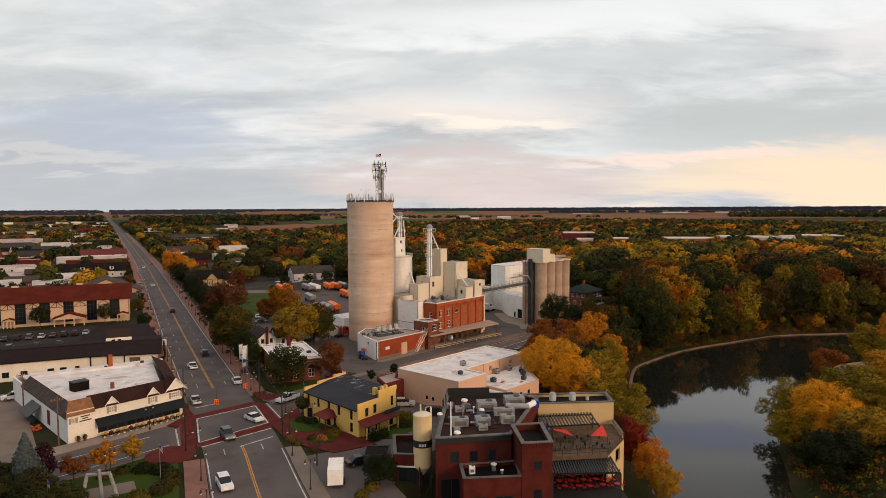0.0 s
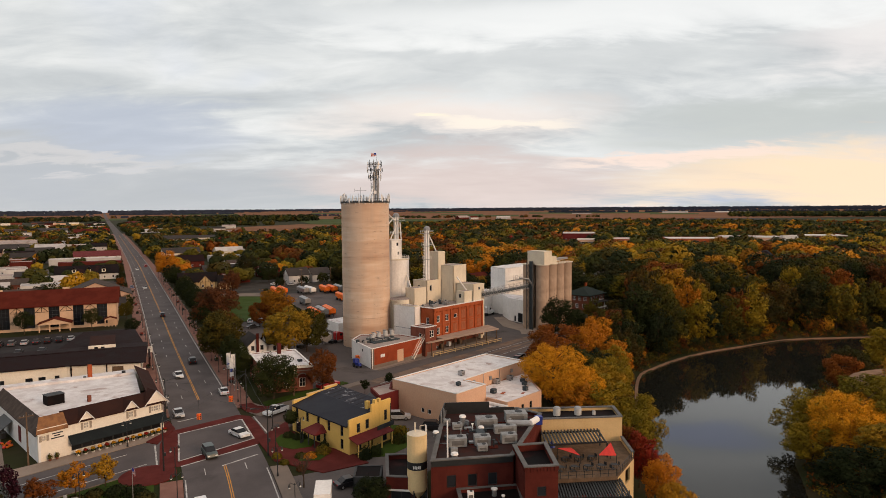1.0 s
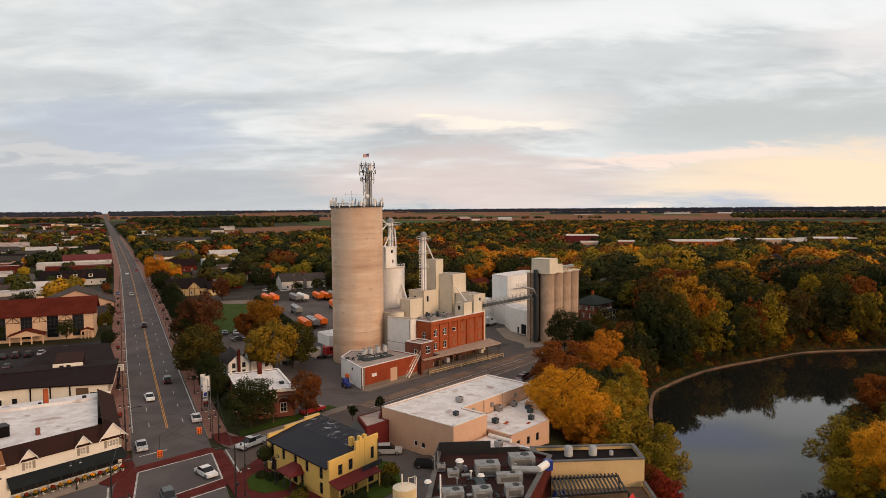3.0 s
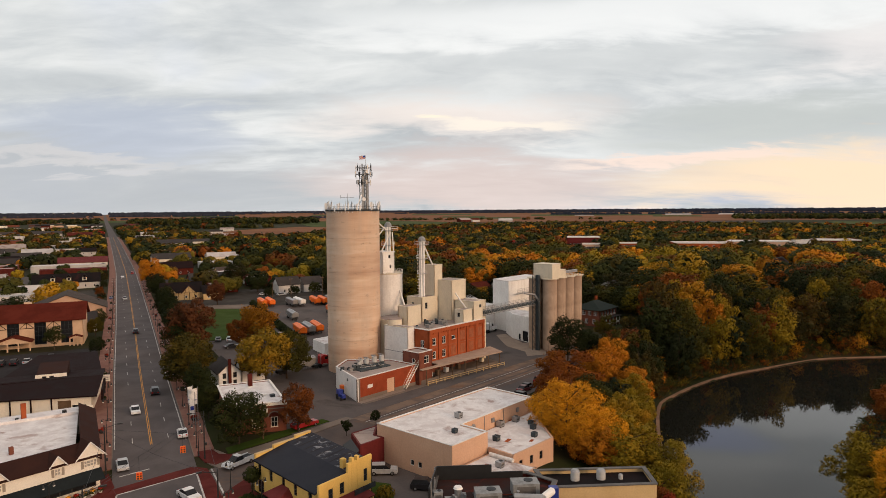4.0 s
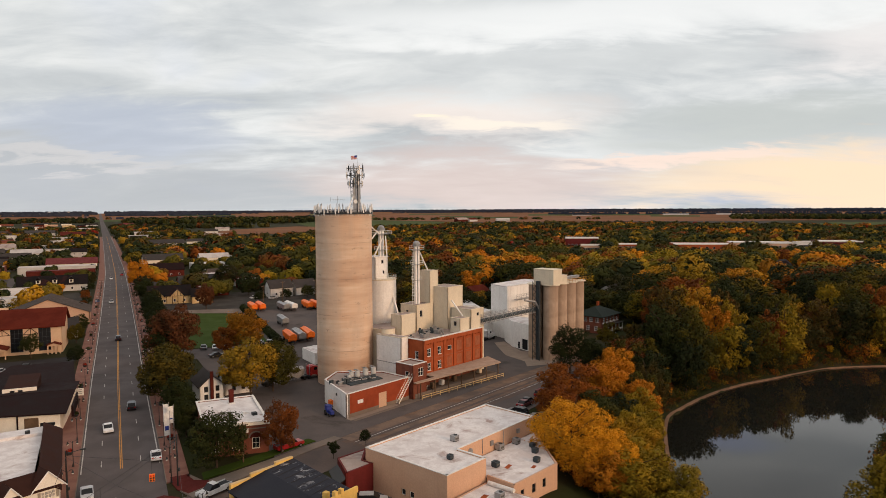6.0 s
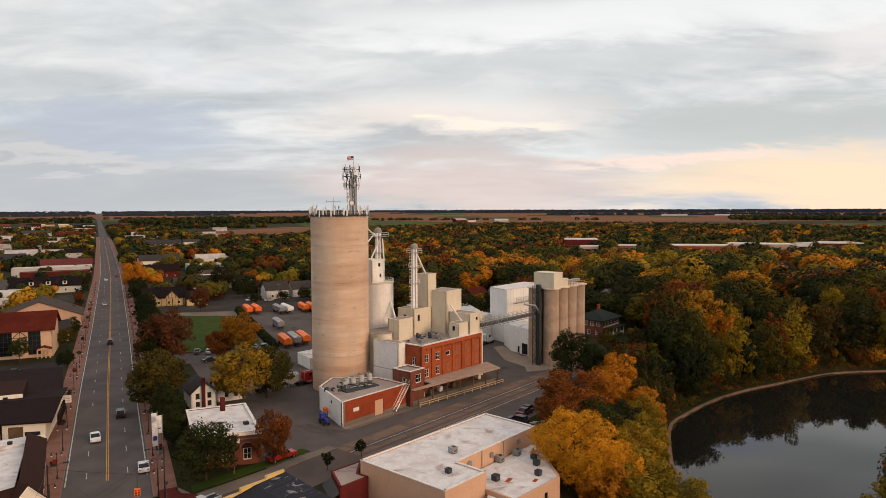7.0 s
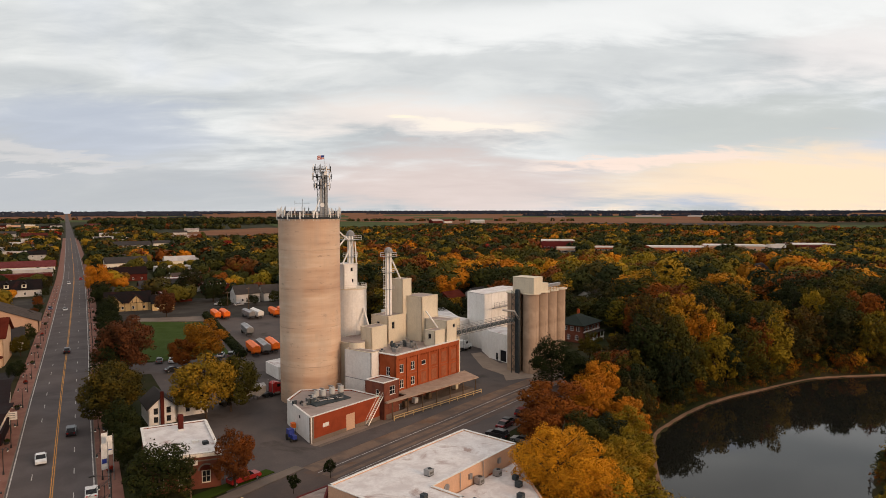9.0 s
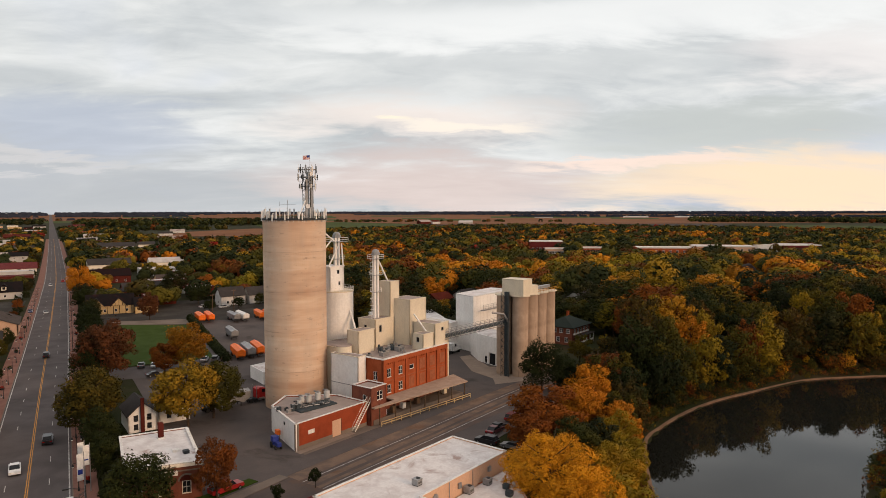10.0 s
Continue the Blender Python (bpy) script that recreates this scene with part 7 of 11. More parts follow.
    for x, y, r, h in ((71.2, 96.6, 0.62, 1.5), (74.6, 95.2, 0.62, 1.4), (77.0, 93.9, 0.3, 0.7)):
        tt = thing("roof_vent", x, y, 6.7, "pale round vent on the tan wing", "roof vent")
        part("stack", MB().cyl(x, y, 6.7, 6.7 + h * 0.8, r, n=16), M_VENT, tt)
        part("cap", MB().cyl(x, y, 6.7 + h * 0.8, 6.7 + h, r * 1.05, r * 0.7, 16), M_GALV, tt)
    t = thing("terrace", 60, 84, 0, "roof terrace with wooden deck and dark rails", "terrace")
    q = [(58.0, 81.8), (68.3, 78.0), (75.6, 82.6), (79.0, 89.0), (66.0, 94.4)]
    part("deck", MB().prism(q, 3.0, 3.3), M_WOOD, t)
    part("wall", MB().wall(q[1], q[2], -9.0, 3.0, 0.3, [(4.0, 6.4, 0.4, 2.6)]).wall(q[2], q[3], -9.0, 4.0, 0.3, [(2.2, 4.2, 0.6, 2.6)]), M_TAN, t)
    # wall in a dark material that stands for the shade under the deck
    part("shade_wall", MB().wall(along(q[0], q[1], 2.5, 7.0), along(q[0], q[1], 11.5, 7.0), -6.0, 3.0, 0.3), M_DARKSTEEL, t, "wall coloured dark for the shade behind the lower patio")
    for k in range(4):
        part("deck_post", MB().obox(*along(q[0], q[1], 0.4 + 3.3 * k, 0.2), -1.2, 3.0, 0.22, 0.22, -20), M_BLACK, t)
    part("deck_edge", MB().wall(along(q[0], q[1], 0, -0.12), along(q[0], q[1], 10.9, -0.12), 2.7, 3.28, 0.11), M_WOOD, t)
    window(t, q[2], q[3], (2.2, 4.2, 0.6, 2.6), M_BLACK, sill=False)
    part("coping", MB().wall(along(q[2], q[3], 0, -0.1), along(q[2], q[3], 7.2, -0.1), 4.0, 4.12, 0.5), M_COPING, t)
    rail = MB()
    for a, b in ((q[0], q[1]), (q[1], q[2])):
        n = int((Vector(b) - Vector(a)).length / 1.2)
        for z in (3.75, 4.3):
            rail.tube((*a, z), (*b, z), 0.04, n=4)
        for k in range(n + 1):
            rail.tube((*along(a, b, 1.2 * k), 3.2), (*along(a, b, 1.2 * k), 4.3), 0.04, n=4)
    part("railing", rail, M_BLACK, t)
    slat_pergola("pergola", [(62.4, 87.6), (71.8, 84.4), (74.2, 89.0), (65.0, 92.6)], 5.6, 3.3, 18, "black slatted pergola on the terrace")
    slat_pergola("pergola", [(57.2, 77.4), (66.4, 73.0), (69.0, 77.8), (59.6, 81.6)], 2.3, -1.2, 26, "black slatted pergola over the lower patio")
    setting("patio", MB().prism([(56.0, 76.5), (66.8, 71.6), (69.6, 77.4), (74.8, 82.4), (70.0, 88.0), (60.6, 88.6)], -8.0, -1.2), M_DARKLOT, "lower patio of the brewery", "patio")
    rng = random.Random(12)

    def table(x, y, z, m, label, group):
        tt = thing("patio_table", x, y, z, label, "table", group)
        part("tabletop", MB().cyl(x, y, z + 0.70, z + 0.75, 0.5, n=14), m, tt)
        part("pedestal", MB().cyl(x, y, z + 0.02, z + 0.70, 0.05, n=6).cyl(x, y, z, z + 0.04, 0.28, n=10), M_BLACK, tt)

    def chair(x, y, z, turn, m, label, group):
        tt = thing("patio_chair", x, y, z, label, "chair", group)
        part("seat", MB().obox(x, y, z + 0.42, z + 0.47, 0.45, 0.45, turn), m, tt)
        c, s = math.cos(radians(turn)), math.sin(radians(turn))
        part("backrest", MB().obox(x + 0.22 * c, y + 0.22 * s, z + 0.47, z + 0.92, 0.05, 0.45, turn), m, tt)
        for i, j in ((-1, -1), (-1, 1), (1, -1), (1, 1)):
            part("leg", MB().cyl(x + 0.18 * (i * c - j * s), y + 0.18 * (i * s + j * c), z, z + 0.42, 0.025, n=4), M_BLACK, tt)
    for k in range(15):
        x, y = 60.4 + 1.9 * (k % 5) + 0.5 * (k // 5) + rng.uniform(-0.3, 0.3), 78.6 + 2.1 * (k // 5) - 0.75 * (k % 5) + rng.uniform(-0.2, 0.2)
        table(x, y, -1.2, M_RED, "round red table of the patio", "red tables of the patio")
        chair(x + 0.9, y - 0.2, -1.2, 0, M_RED, "red metal chair of the patio", "red chairs of the patio")
        chair(x - 0.8, y + 0.3, -1.2, 170, M_RED, "red metal chair of the patio", "red chairs of the patio")
    for k in range(9):
        x, y = 62.0 + 1.9 * (k % 5) + (k // 5) * 1.0, 83.2 - 0.72 * (k % 5) + 3.4 * (k // 5)
        table(x, y, 3.3, M_DARKSTEEL, "dark round terrace table", "tables of the terrace")
        chair(x + 0.8, y + 0.1, 3.3, rng.uniform(-30, 30), M_DARKSTEEL, "dark metal chair of the terrace", "chairs of the terrace")
        chair(x - 0.7, y - 0.3, 3.3, rng.uniform(150, 210), M_DARKSTEEL, "dark metal chair of the terrace", "chairs of the terrace")
    for pts in ([(63.6, 86.2, 5.6), (66.4, 84.2, 4.6), (66.6, 86.6, 5.0)], [(68.6, 82.6, 4.8), (71.8, 83.6, 5.9), (71.2, 81.6, 4.6)]):
        tt = thing("shade_sail", *pts[0], "triangular red shade sail over the terrace", "shade sail", "red sails of the terrace")
        part("sail", MB().slab(pts, 0.04), M_REDSAIL, tt)
        for q3 in pts:
            part("sail_post", MB().cyl(q3[0], q3[1], 3.3, q3[2], 0.05, n=6), M_BLACK, tt)
    for x, y in ((64.2, 90.2), (65.2, 89.8)):
        tt = thing("parasol", x, y, 3.3, "closed blue parasol on the terrace", "parasol", "blue parasols")
        part("pole", MB().cyl(x, y, 3.3, 5.6, 0.04, n=6), M_CHROME, tt)
        part("cloth", MB().cyl(x, y, 4.3, 5.5, 0.55, 0.1, 10), M_BLUE, tt)


brewery()


def corner_shop():
    t = thing("corner_shop", -7.9, 133.4, 0, "white furniture shop with brown mansard and three gables", "shop")
    A, B = (-7.9, 133.4), (12.2, 142.3)
    L = (Vector(B) - Vector(A)).length
    wall_h = 5.7
    shop_window = [(5.2, L - 0.6, 0.7, 2.3)]
    gables = [(7.8, 1.2, 7.0), (15.8, 1.2, 7.0), (20.6, 2.2, 7.9)]
    ups = [(7.3, 8.3, 4.0, 5.1), (15.3, 16.3, 4.0, 5.1), (19.6, 21.6, 4.0, 5.1), (0.6, 1.3, 3.6, 4.5)]
    part("wall", MB().wall(A, B, -0.3, wall_h, 0.35, shop_window + ups), M_STUCCO, t)
    n = 9
    for k in range(n):
        w = (L - 5.8) / n
        window(t, A, B, (5.2 + w * k, 5.2 + w * (k + 1), 0.7, 2.3), M_BLACK, sill=False)
    for h in ups:
        window(t, A, B, h, M_STUCCO, bars=(2 if h[1] - h[0] < 1.5 else 4, 2), glass=M_SKYPANE)
        for s in (h[0] - 0.42, h[1] + 0.04):
            part("shutter", MB().wall(along(A, B, s, -0.07), along(A, B, s + 0.38, -0.07), h[2] - 0.05, h[3] + 0.05, 0.066), M_SHUTTER, t)
    part("awning", MB().slab([(*along(A, B, 4.7, -1.5), 2.1), (*along(A, B, L + 0.2, -1.5), 2.1), (*along(A, B, L + 0.2, -0.04), 3.5), (*along(A, B, 4.7, -0.04), 3.5)], 0.14), M_CANVAS, t, "long dark green canvas awning")
    # brown mansard above the front, with gables
    part("mansard", MB().slab([(*along(A, B, 4.7, -0.35), 5.6), (*along(A, B, L + 0.3, -0.35), 5.6), (*along(A, B, L - 0.2, 3.3), 7.2), (*along(A, B, 4.7, 3.3), 7.2)], 0.2), M_SHOPROOF, t, "dark brown shingled roof slope")
    for s, w, z in gables:
        a0, a1, m = along(A, B, s - w, -0.12), along(A, B, s + w, -0.12), along(A, B, s, -0.12)
        b0, b1, mb_ = along(A, B, s - w, 0.3), along(A, B, s + w, 0.3), along(A, B, s, 0.3)
        part("gable", MB().add([(*a0, 5.5), (*a1, 5.5), (*m, z), (*b0, 5.5), (*b1, 5.5), (*mb_, z)], [(0, 1, 2), (5, 4, 3), (0, 3, 4, 1), (1, 4, 5, 2), (2, 5, 3, 0)]), M_STUCCO, t)
        for e in (-1, 1):
            f = along(A, B, s + e * (w + 0.25), -0.3)
            g = along(A, B, s + e * (w + 0.25), 0.2)
            r = along(A, B, s, -0.3)
            rb = along(A, B, s, min(3.2, (z - 5.5) / 1.6 * 3.6))
            part("gable_roof", MB().slab([(*f, 5.32), (*r, z + 0.12), (*rb, z + 0.12), (*g, 5.75)], 0.12), M_SHOPROOF, t)
            part("bargeboard", MB().tube((*f, 5.3), (*r, z + 0.08), 0.1, n=4), M_TRIM, t)
    part("cedar_mansard", MB().slab([(*along(A, B, -0.4, -0.35), 5.2), (*along(A, B, 4.7, -0.35), 5.2), (*along(A, B, 4.7, 1.6), 7.4), (*along(A, B, 0.8, 1.6), 7.4)], 0.2), M_CEDAR, t, "weathered cedar shingle mansard")
    C, D = (11.0, 175.0), (-19.9, 172.0)
    W = (-15.6, 158.0)
    part("cedar_mansard", MB().slab([(*along(W, A, 25.6, -0.3), 4.7), (*along(W, A, 24.6, 1.5), 6.6), (*along(W, A, -6, 1.5), 6.6), (*along(W, A, -6, -0.3), 4.7)], 0.2), M_OLDSHINGLE, t, "weathered gray-brown shingles")
    part("end_roof", MB().slab([(*along(B, C, -0.2, -0.4), 4.9), (*along(B, C, 31, -0.4), 4.9), (*along(B, C, 31, 2.6), 6.6), (*along(B, C, -0.2, 2.6), 6.9)], 0.2), M_SHOPROOF, t)
    part("wall", MB().wall(B, C, -0.3, 5.0, 0.35), M_STUCCO, t)
    part("wall", MB().wall(C, D, -0.3, 5.3, 0.35), M_STUCCO, t)
    side = MB().wall(D, W, -0.3, 5.0, 0.35).wall(W, A, -0.3, 4.9, 0.35)
    part("wall", side, M_WHITE, t, "white painted side wall")
    part("banner", MB().wall(along(W, A, 12.6, -0.06), along(W, A, 14.4, -0.06), 0.8, 3.6, 0.05), M_MAROON, t, "tall maroon wall banner")
    part("side_awning", MB().slab([(*along(W, A, 1.8, -2.5), 1.6), (*along(W, A, 8.4, -2.5), 1.6), (*along(W, A, 8.4, -0.05), 3.4), (*along(W, A, 1.8, -0.05), 3.4)], 0.12), M_BLACK, t, "black side awning")
    part("roof", MB().prism([along(A, B, 0.6, 1.7), along(A, B, 4.7, 1.7), along(A, B, 4.9, 3.2), along(A, B, L - 2.4, 3.2), (8.5, 174.3), (-18.6, 171.4), (-14.2, 158.6)], 5.2, 5.5), M_WHITEROOF, t, "patched white roof membrane")
    part("roof_step", MB().wall((-16.2, 166.5), (9.6, 168.6), 5.5, 6.0, 0.5), M_WHITEROOF, t)
    part("roof_box", MB().obox(-6.4, 151.0, 5.5, 7.3, 3.0, 2.2, 24), M_DARKROOF, t, "black plant box on the roof")
    part("roof_box_lid", MB().obox(-6.4, 151.0, 7.3, 7.4, 3.2, 2.4, 24), M_DARKSTEEL, t)
    part("chimney", MB().obox(-0.5, 170.0, 5.4, 8.4, 0.8, 0.8, 15), M_BRICK, t)
    part("vent", MB().cyl(-1.5, 169.0, 5.5, 6.1, 0.3, n=10).cyl(6.2, 169.8, 5.5, 6.3, 0.4, n=10), M_BLACK, t)
    part("chimney", MB().obox(-0.4, 149.2, 5.4, 6.7, 0.6, 0.6, 20), M_OFFBRICK, t)
    # lettered wall: plain bars in place of the name
    for s0, s1, z in ((2.2, 3.9, 4.4), (2.5, 3.5, 4.0), (2.0, 4.1, 3.6)):
        part("letter_bar", MB().wall(along(A, B, s0, -0.04), along(A, B, s1, -0.04), z, z + 0.2, 0.036), M_DARKSTEEL, t, "row of dark lettering")
    rng = random.Random(6)
    for k in range(14):
        s = 5.5 + 1.2 * k
        x, y = along(A, B, s, -2.0)
        p = thing("flower_planter", x, y, 0.17, "planter with yellow and red autumn flowers", "planter", "planters before the shop")
        part("tub", MB().cyl(x, y, 0.17, 0.6, 0.22, 0.36, 10), M_TRIM, p)
        q = crown_quads(k, x, y, 0.85, 0.42, 0.35, 70, 0.10)
        ob = new("flowers", quad_mesh("flowers", q - np.array([x, y, 0.17]), (F_GOLD, F_RED, F_YELLOW)[k % 3]))
        ob.parent = p
        ob = new("leaves", quad_mesh("leaves", crown_quads(70 + k, x, y, 0.5, 0.5, 0.5, 80, 0.11) - np.array([x, y, 0.17]), F_GREEN))
        ob.parent = p
    for s in (1.5, 2.6):
        x, y = along(A, B, s, -0.6)
        p = thing("potted_shrub", x, y, 0.17, "small potted shrub against the wall", "shrub", "pots before the shop")
        part("pot", MB().cyl(x, y, 0.17, 0.6, 0.2, 0.28, 10), M_OFFBRICK, p)
        ob = new("leaves", quad_mesh("leaves", crown_quads(40 + int(s), x, y, 0.6, 0.4, 0.9, 90, 0.1) - np.array([x, y, 0.17]), F_OLIVE))
        ob.parent = p
    # pumpkins heaped on the lot beside the side awning, and dark bins under it
    for k in range(14):
        x, y = along(W, A, 10.2 + 0.26 * k + rng.uniform(-0.1, 0.1), -1.0 - rng.uniform(0.0, 1.6))
        r = rng.uniform(0.2, 0.32)
        p = thing("pumpkin", x, y, 0.05, "round orange pumpkin lying on the lot", "pumpkin", "pumpkins beside the shop")
        rings, faces = [], []
        for j, (q, zz) in enumerate(((0.35, 0.0), (0.9, 0.25), (1.0, 0.55), (0.75, 0.95), (0.2, 1.0))):
            rings += [(x + r * q * (1 + 0.07 * math.cos(6 * i)) * math.cos(math.pi * i / 8), y + r * q * (1 + 0.07 * math.cos(6 * i)) * math.sin(math.pi * i / 8), 0.05 + 1.4 * r * zz) for i in range(16)]
            if j:
                faces += [(16 * j - 16 + i, 16 * j - 16 + (i + 1) % 16, 16 * j + (i + 1) % 16, 16 * j + i) for i in range(16)]
        part("body", MB().add(rings, faces + [tuple(range(16))[::-1], tuple(range(64, 80))]), M_PUMPKIN if k % 3 else M_RED, p, smooth=True)
        part("stalk", MB().cyl(x, y, 0.05 + 1.4 * r, 0.13 + 1.4 * r, 0.03, 0.02, 6), M_WOOD, p)
    for k in range(3):
        x, y = along(W, A, 4.0 + 1.4 * k, -1.3)
        p = thing("refuse_bin", x, y, 0.05, "black refuse bin under the side awning", "bin", "bins beside the shop")
        part("body", MB().obox(x, y, 0.05, 1.0, 0.9, 0.8, -70), M_BLACK, p)
        part("lid", MB().obox(x, y, 1.0, 1.1, 0.98, 0.88, -70), M_DARKSTEEL, p)


def crown_quads(seed, x, y, z, r, h, n, leaf):
    """Quads of leaves filling a small mound."""
    rng = np.random.default_rng(seed)
    d = rng.normal(size=(n, 3))
    d /= np.linalg.norm(d, axis=1)[:, None]
    d[:, 2] = np.abs(d[:, 2])
    pos = d * np.array([r, r, h]) * rng.uniform(0.6, 1.05, (n, 1)) + np.array([x, y, z])
    face = d + rng.normal(size=(n, 3)) * 0.28
    face /= np.linalg.norm(face, axis=1)[:, None]
    u = np.cross(face, rng.normal(size=(n, 3)))
    u /= np.linalg.norm(u, axis=1)[:, None]
    v = np.cross(face, u)
    s = leaf * rng.uniform(0.7, 1.4, (n, 1))
    return np.stack([pos - u * s, pos - v * s, pos + u * s, pos + v * s], 1).reshape(-1, 3)


def quad_mesh(name, quad, material):
    """A mesh of separate four-sided leaves."""
    me = bpy.data.meshes.new(name)
    n = len(quad)
    me.vertices.add(n)
    me.vertices.foreach_set("co", np.ascontiguousarray(quad, np.float32).ravel())
    me.loops.add(n)
    me.loops.foreach_set("vertex_index", np.arange(n, dtype=np.int32))
    me.polygons.add(n // 4)
    me.polygons.foreach_set("loop_start", np.arange(0, n, 4, dtype=np.int32))
    me.materials.append(material)
    me.update(calc_edges=True)
    return me


corner_shop()


def long_shop():
    t = thing("long_shop", 10.4, 184, 0, "long low cream shop under a dark brown roof", "shop")
    p = [(-58, 192.5), (-16, 190.5), (-5.8, 190.5), (10.4, 186.4), (12.6, 212), (-58, 214)]
    hs = even_holes(42, 10, 1.5, 0.9, 2.3, 1.5, (2, 1))
    shell(t, p, -0.3, 4.7, M_STUCCO, {0: hs, 1: [(1.5, 3.0, 0.9, 2.3), (4.2, 5.7, 0.9, 2.3), (7.6, 8.6, 0.1, 2.3)], 2: [(13.0, 15.8, 0.2, 2.6, (3, 1))]}, frame_mat=M_BLACK, sill=False)
    for s in (1.0, 5.0, 9.0):
        part("post", MB().obox(*along(p[2], p[3], s, -0.1), 0, 4.6, 0.25, 0.2, -14), M_BROWNROOF, t)
    part("wood_panel", MB().wall(along(p[2], p[3], 10.2, -0.06), along(p[2], p[3], 12.8, -0.06), 0.6, 3.7, 0.055), M_WOOD, t, "timber panel with a painted sign")
    part("roof", MB().slab([(-58.4, 191.6, 4.7), (-5.8, 189.4, 4.7), (-5.8, 201.0, 6.0), (-58.4, 202.5, 6.0)], 0.25), M_BROWNROOF, t)
    part("roof", MB().slab([(-5.78, 189.4, 4.72), (11.6, 184.9, 4.7), (12.9, 199.0, 6.0), (-5.78, 201.0, 6.02)], 0.25), M_BROWNROOF, t)
    part("roof", MB().slab([(-58.4, 202.5, 6.0), (12.9, 199.0, 6.0), (13.4, 213, 4.6), (-58.4, 215, 4.6)], 0.25), M_BROWNROOF, t)
    part("cross_gable", MB().prism([(-1.0, 204), (5.2, 203.7), (5.5, 214), (-0.8, 214.5)], 4.2, [6.3, 6.3, 7.2, 7.2]), M_SHOPROOF, t)
    part("dormer_front", MB().wall((-1.2, 203.8), (5.3, 203.4), 5.0, 6.4, 0.2), M_STUCCO, t)
    for k in range(3):
        part("dormer_window", MB().wall((0.2 + 1.5 * k, 203.68 - 0.06 * k), (1.1 + 1.5 * k, 203.62 - 0.06 * k), 5.4, 6.0, 0.05), M_GLASS, t)
    part("parapet", MB().wall((12.8, 187.5), (13.4, 199.0), 3.0, 5.2, 0.4), M_BROWNROOF, t)
    part("wing_roof", MB().slab([(-9, 212, 4.6), (12.6, 211, 4.6), (11.5, 238, 4.4), (-3, 240, 4.4)], 0.3), M_BROWNROOF, t)
    part("wing_wall", MB().wall((-9, 213), (12.2, 212), -0.3, 4.3, 0.3).wall((12.2, 212), (11.2, 237.6), -0.3, 4.2, 0.3).wall((11.2, 237.6), (-2.8, 239.6), -0.3, 4.1, 0.3).wall((-2.8, 239.6), (-9, 213), -0.3, 4.1, 0.3), M_STUCCO, t)
    x, y = 13.2, 205
    s = thing("shop_sign", x, y, 0.17, "white double-sided street sign on a post", "sign")
    part("post", MB().cyl(x, y, 0.17, 3.4, 0.08, n=8), M_BLACK, s)
    part("board", MB().obox(x, y, 3.0, 4.6, 2.4, 0.2, -12), M_TRIM, s)
    for z in (3.3, 3.8, 4.2):
        part("text_bar", MB().obox(x, y - 0.11, z, z + 0.18, 1.7, 0.02, -12), M_GALV, s)


long_shop()


def inn():
    t = thing("inn", 7.0, 277, 0, "long half-timbered inn under a rust-red roof", "inn")
    W, E = (-84, 282.5), (7.2, 277.6)
    L = (Vector(E) - Vector(W)).length
    u = (Vector(E) - Vector(W)).normalized()
    nrm = Vector((-u.y, u.x))
    back_e, back_w = Vector(E) + nrm * 17, Vector(W) + nrm * 17
    p = [W, E, tuple(back_e), tuple(back_w)]
    bay = 7.6
    hs, panels = [], []
    s = L - 3.2
    k = 0
    while s > 4:
        s1 = s
        s0 = s - 3.4
        hs.append((s0, s1, 0.9, 8.2, (3, 5)))
        s -= bay
    shell(t, p, -0.3, 9.0, M_INN, {0: hs}, frame_mat=M_DARKSTEEL, sill=False)
    for h in hs:
        a, b = h[1] + 0.1, h[1] + bay - 3.5
        if b < L:
            tim = MB()
            for q0, q1, z0, z1 in ((a, b, 6.4, 6.4), (a, b, 8.3, 8.3), (a, (a + b) / 2, 6.4, 8.3), (b, (a + b) / 2, 6.4, 8.3), ((a + b) / 2, (a + b) / 2, 6.4, 8.3)):
                tim.tube((*along(W, E, q0, -0.06), z0), (*along(W, E, q1, -0.06), z1), 0.11, n=4)
            part("timber", tim, M_BROWNROOF, t)
    ww, ee, be, bw = Vector(W), Vector(E), back_e, back_w
    q = [tuple(ww), tuple(ee), tuple(be), tuple(bw)]
    part("roof", gable_roof(MB(), q, 9.0, 13.4, 0.9, 0.25), M_RUSTROOF, t)
    gable_ends(t, q, 9.0, 13.4, M_INN, name="gable")
    for s, z in ((-17.0, 13.0), (-38, 13.0), (-60, 13.0)):
        c = Vector(E) + u * s + nrm * 9.5
        part("roof_box", MB().obox(c.x, c.y, 12.6, 13.9, 2.2, 1.2, -3), M_INN, t)
    # entrance porches
    for s, w, d in ((L - 19.5, 5.0, 5.5), (L - 2.2, 1.8, 2.6), (L - 38.5, 1.8, 2.4)):
        a, b = Vector(along(W, E, s - w, -d)), Vector(along(W, E, s + w, -d))
        a2, b2 = Vector(along(W, E, s - w, 0)), Vector(along(W, E, s + w, 0))
        z = 3.0
        gq = [(a2.x, a2.y), (a.x, a.y), (b.x, b.y), (b2.x, b2.y)]
        part("porch_roof", gable_roof(MB(), gq, z, z + w * 0.34, 0.3), M_RUSTROOF, t)
        gable_ends(t, gq, z, z + w * 0.34, M_INN, name="porch_gable")
        part("porch_beam", MB().wall(a, b, z - 0.5, z, 0.3), M_INN, t)
        for f in (0.03, 0.35, 0.65, 0.97):
            c = a.lerp(b, f)
            part("porch_post", MB().obox(c.x, c.y + 0.15, 0, z - 0.5, 0.35, 0.35, -3), M_INN, t)


inn()

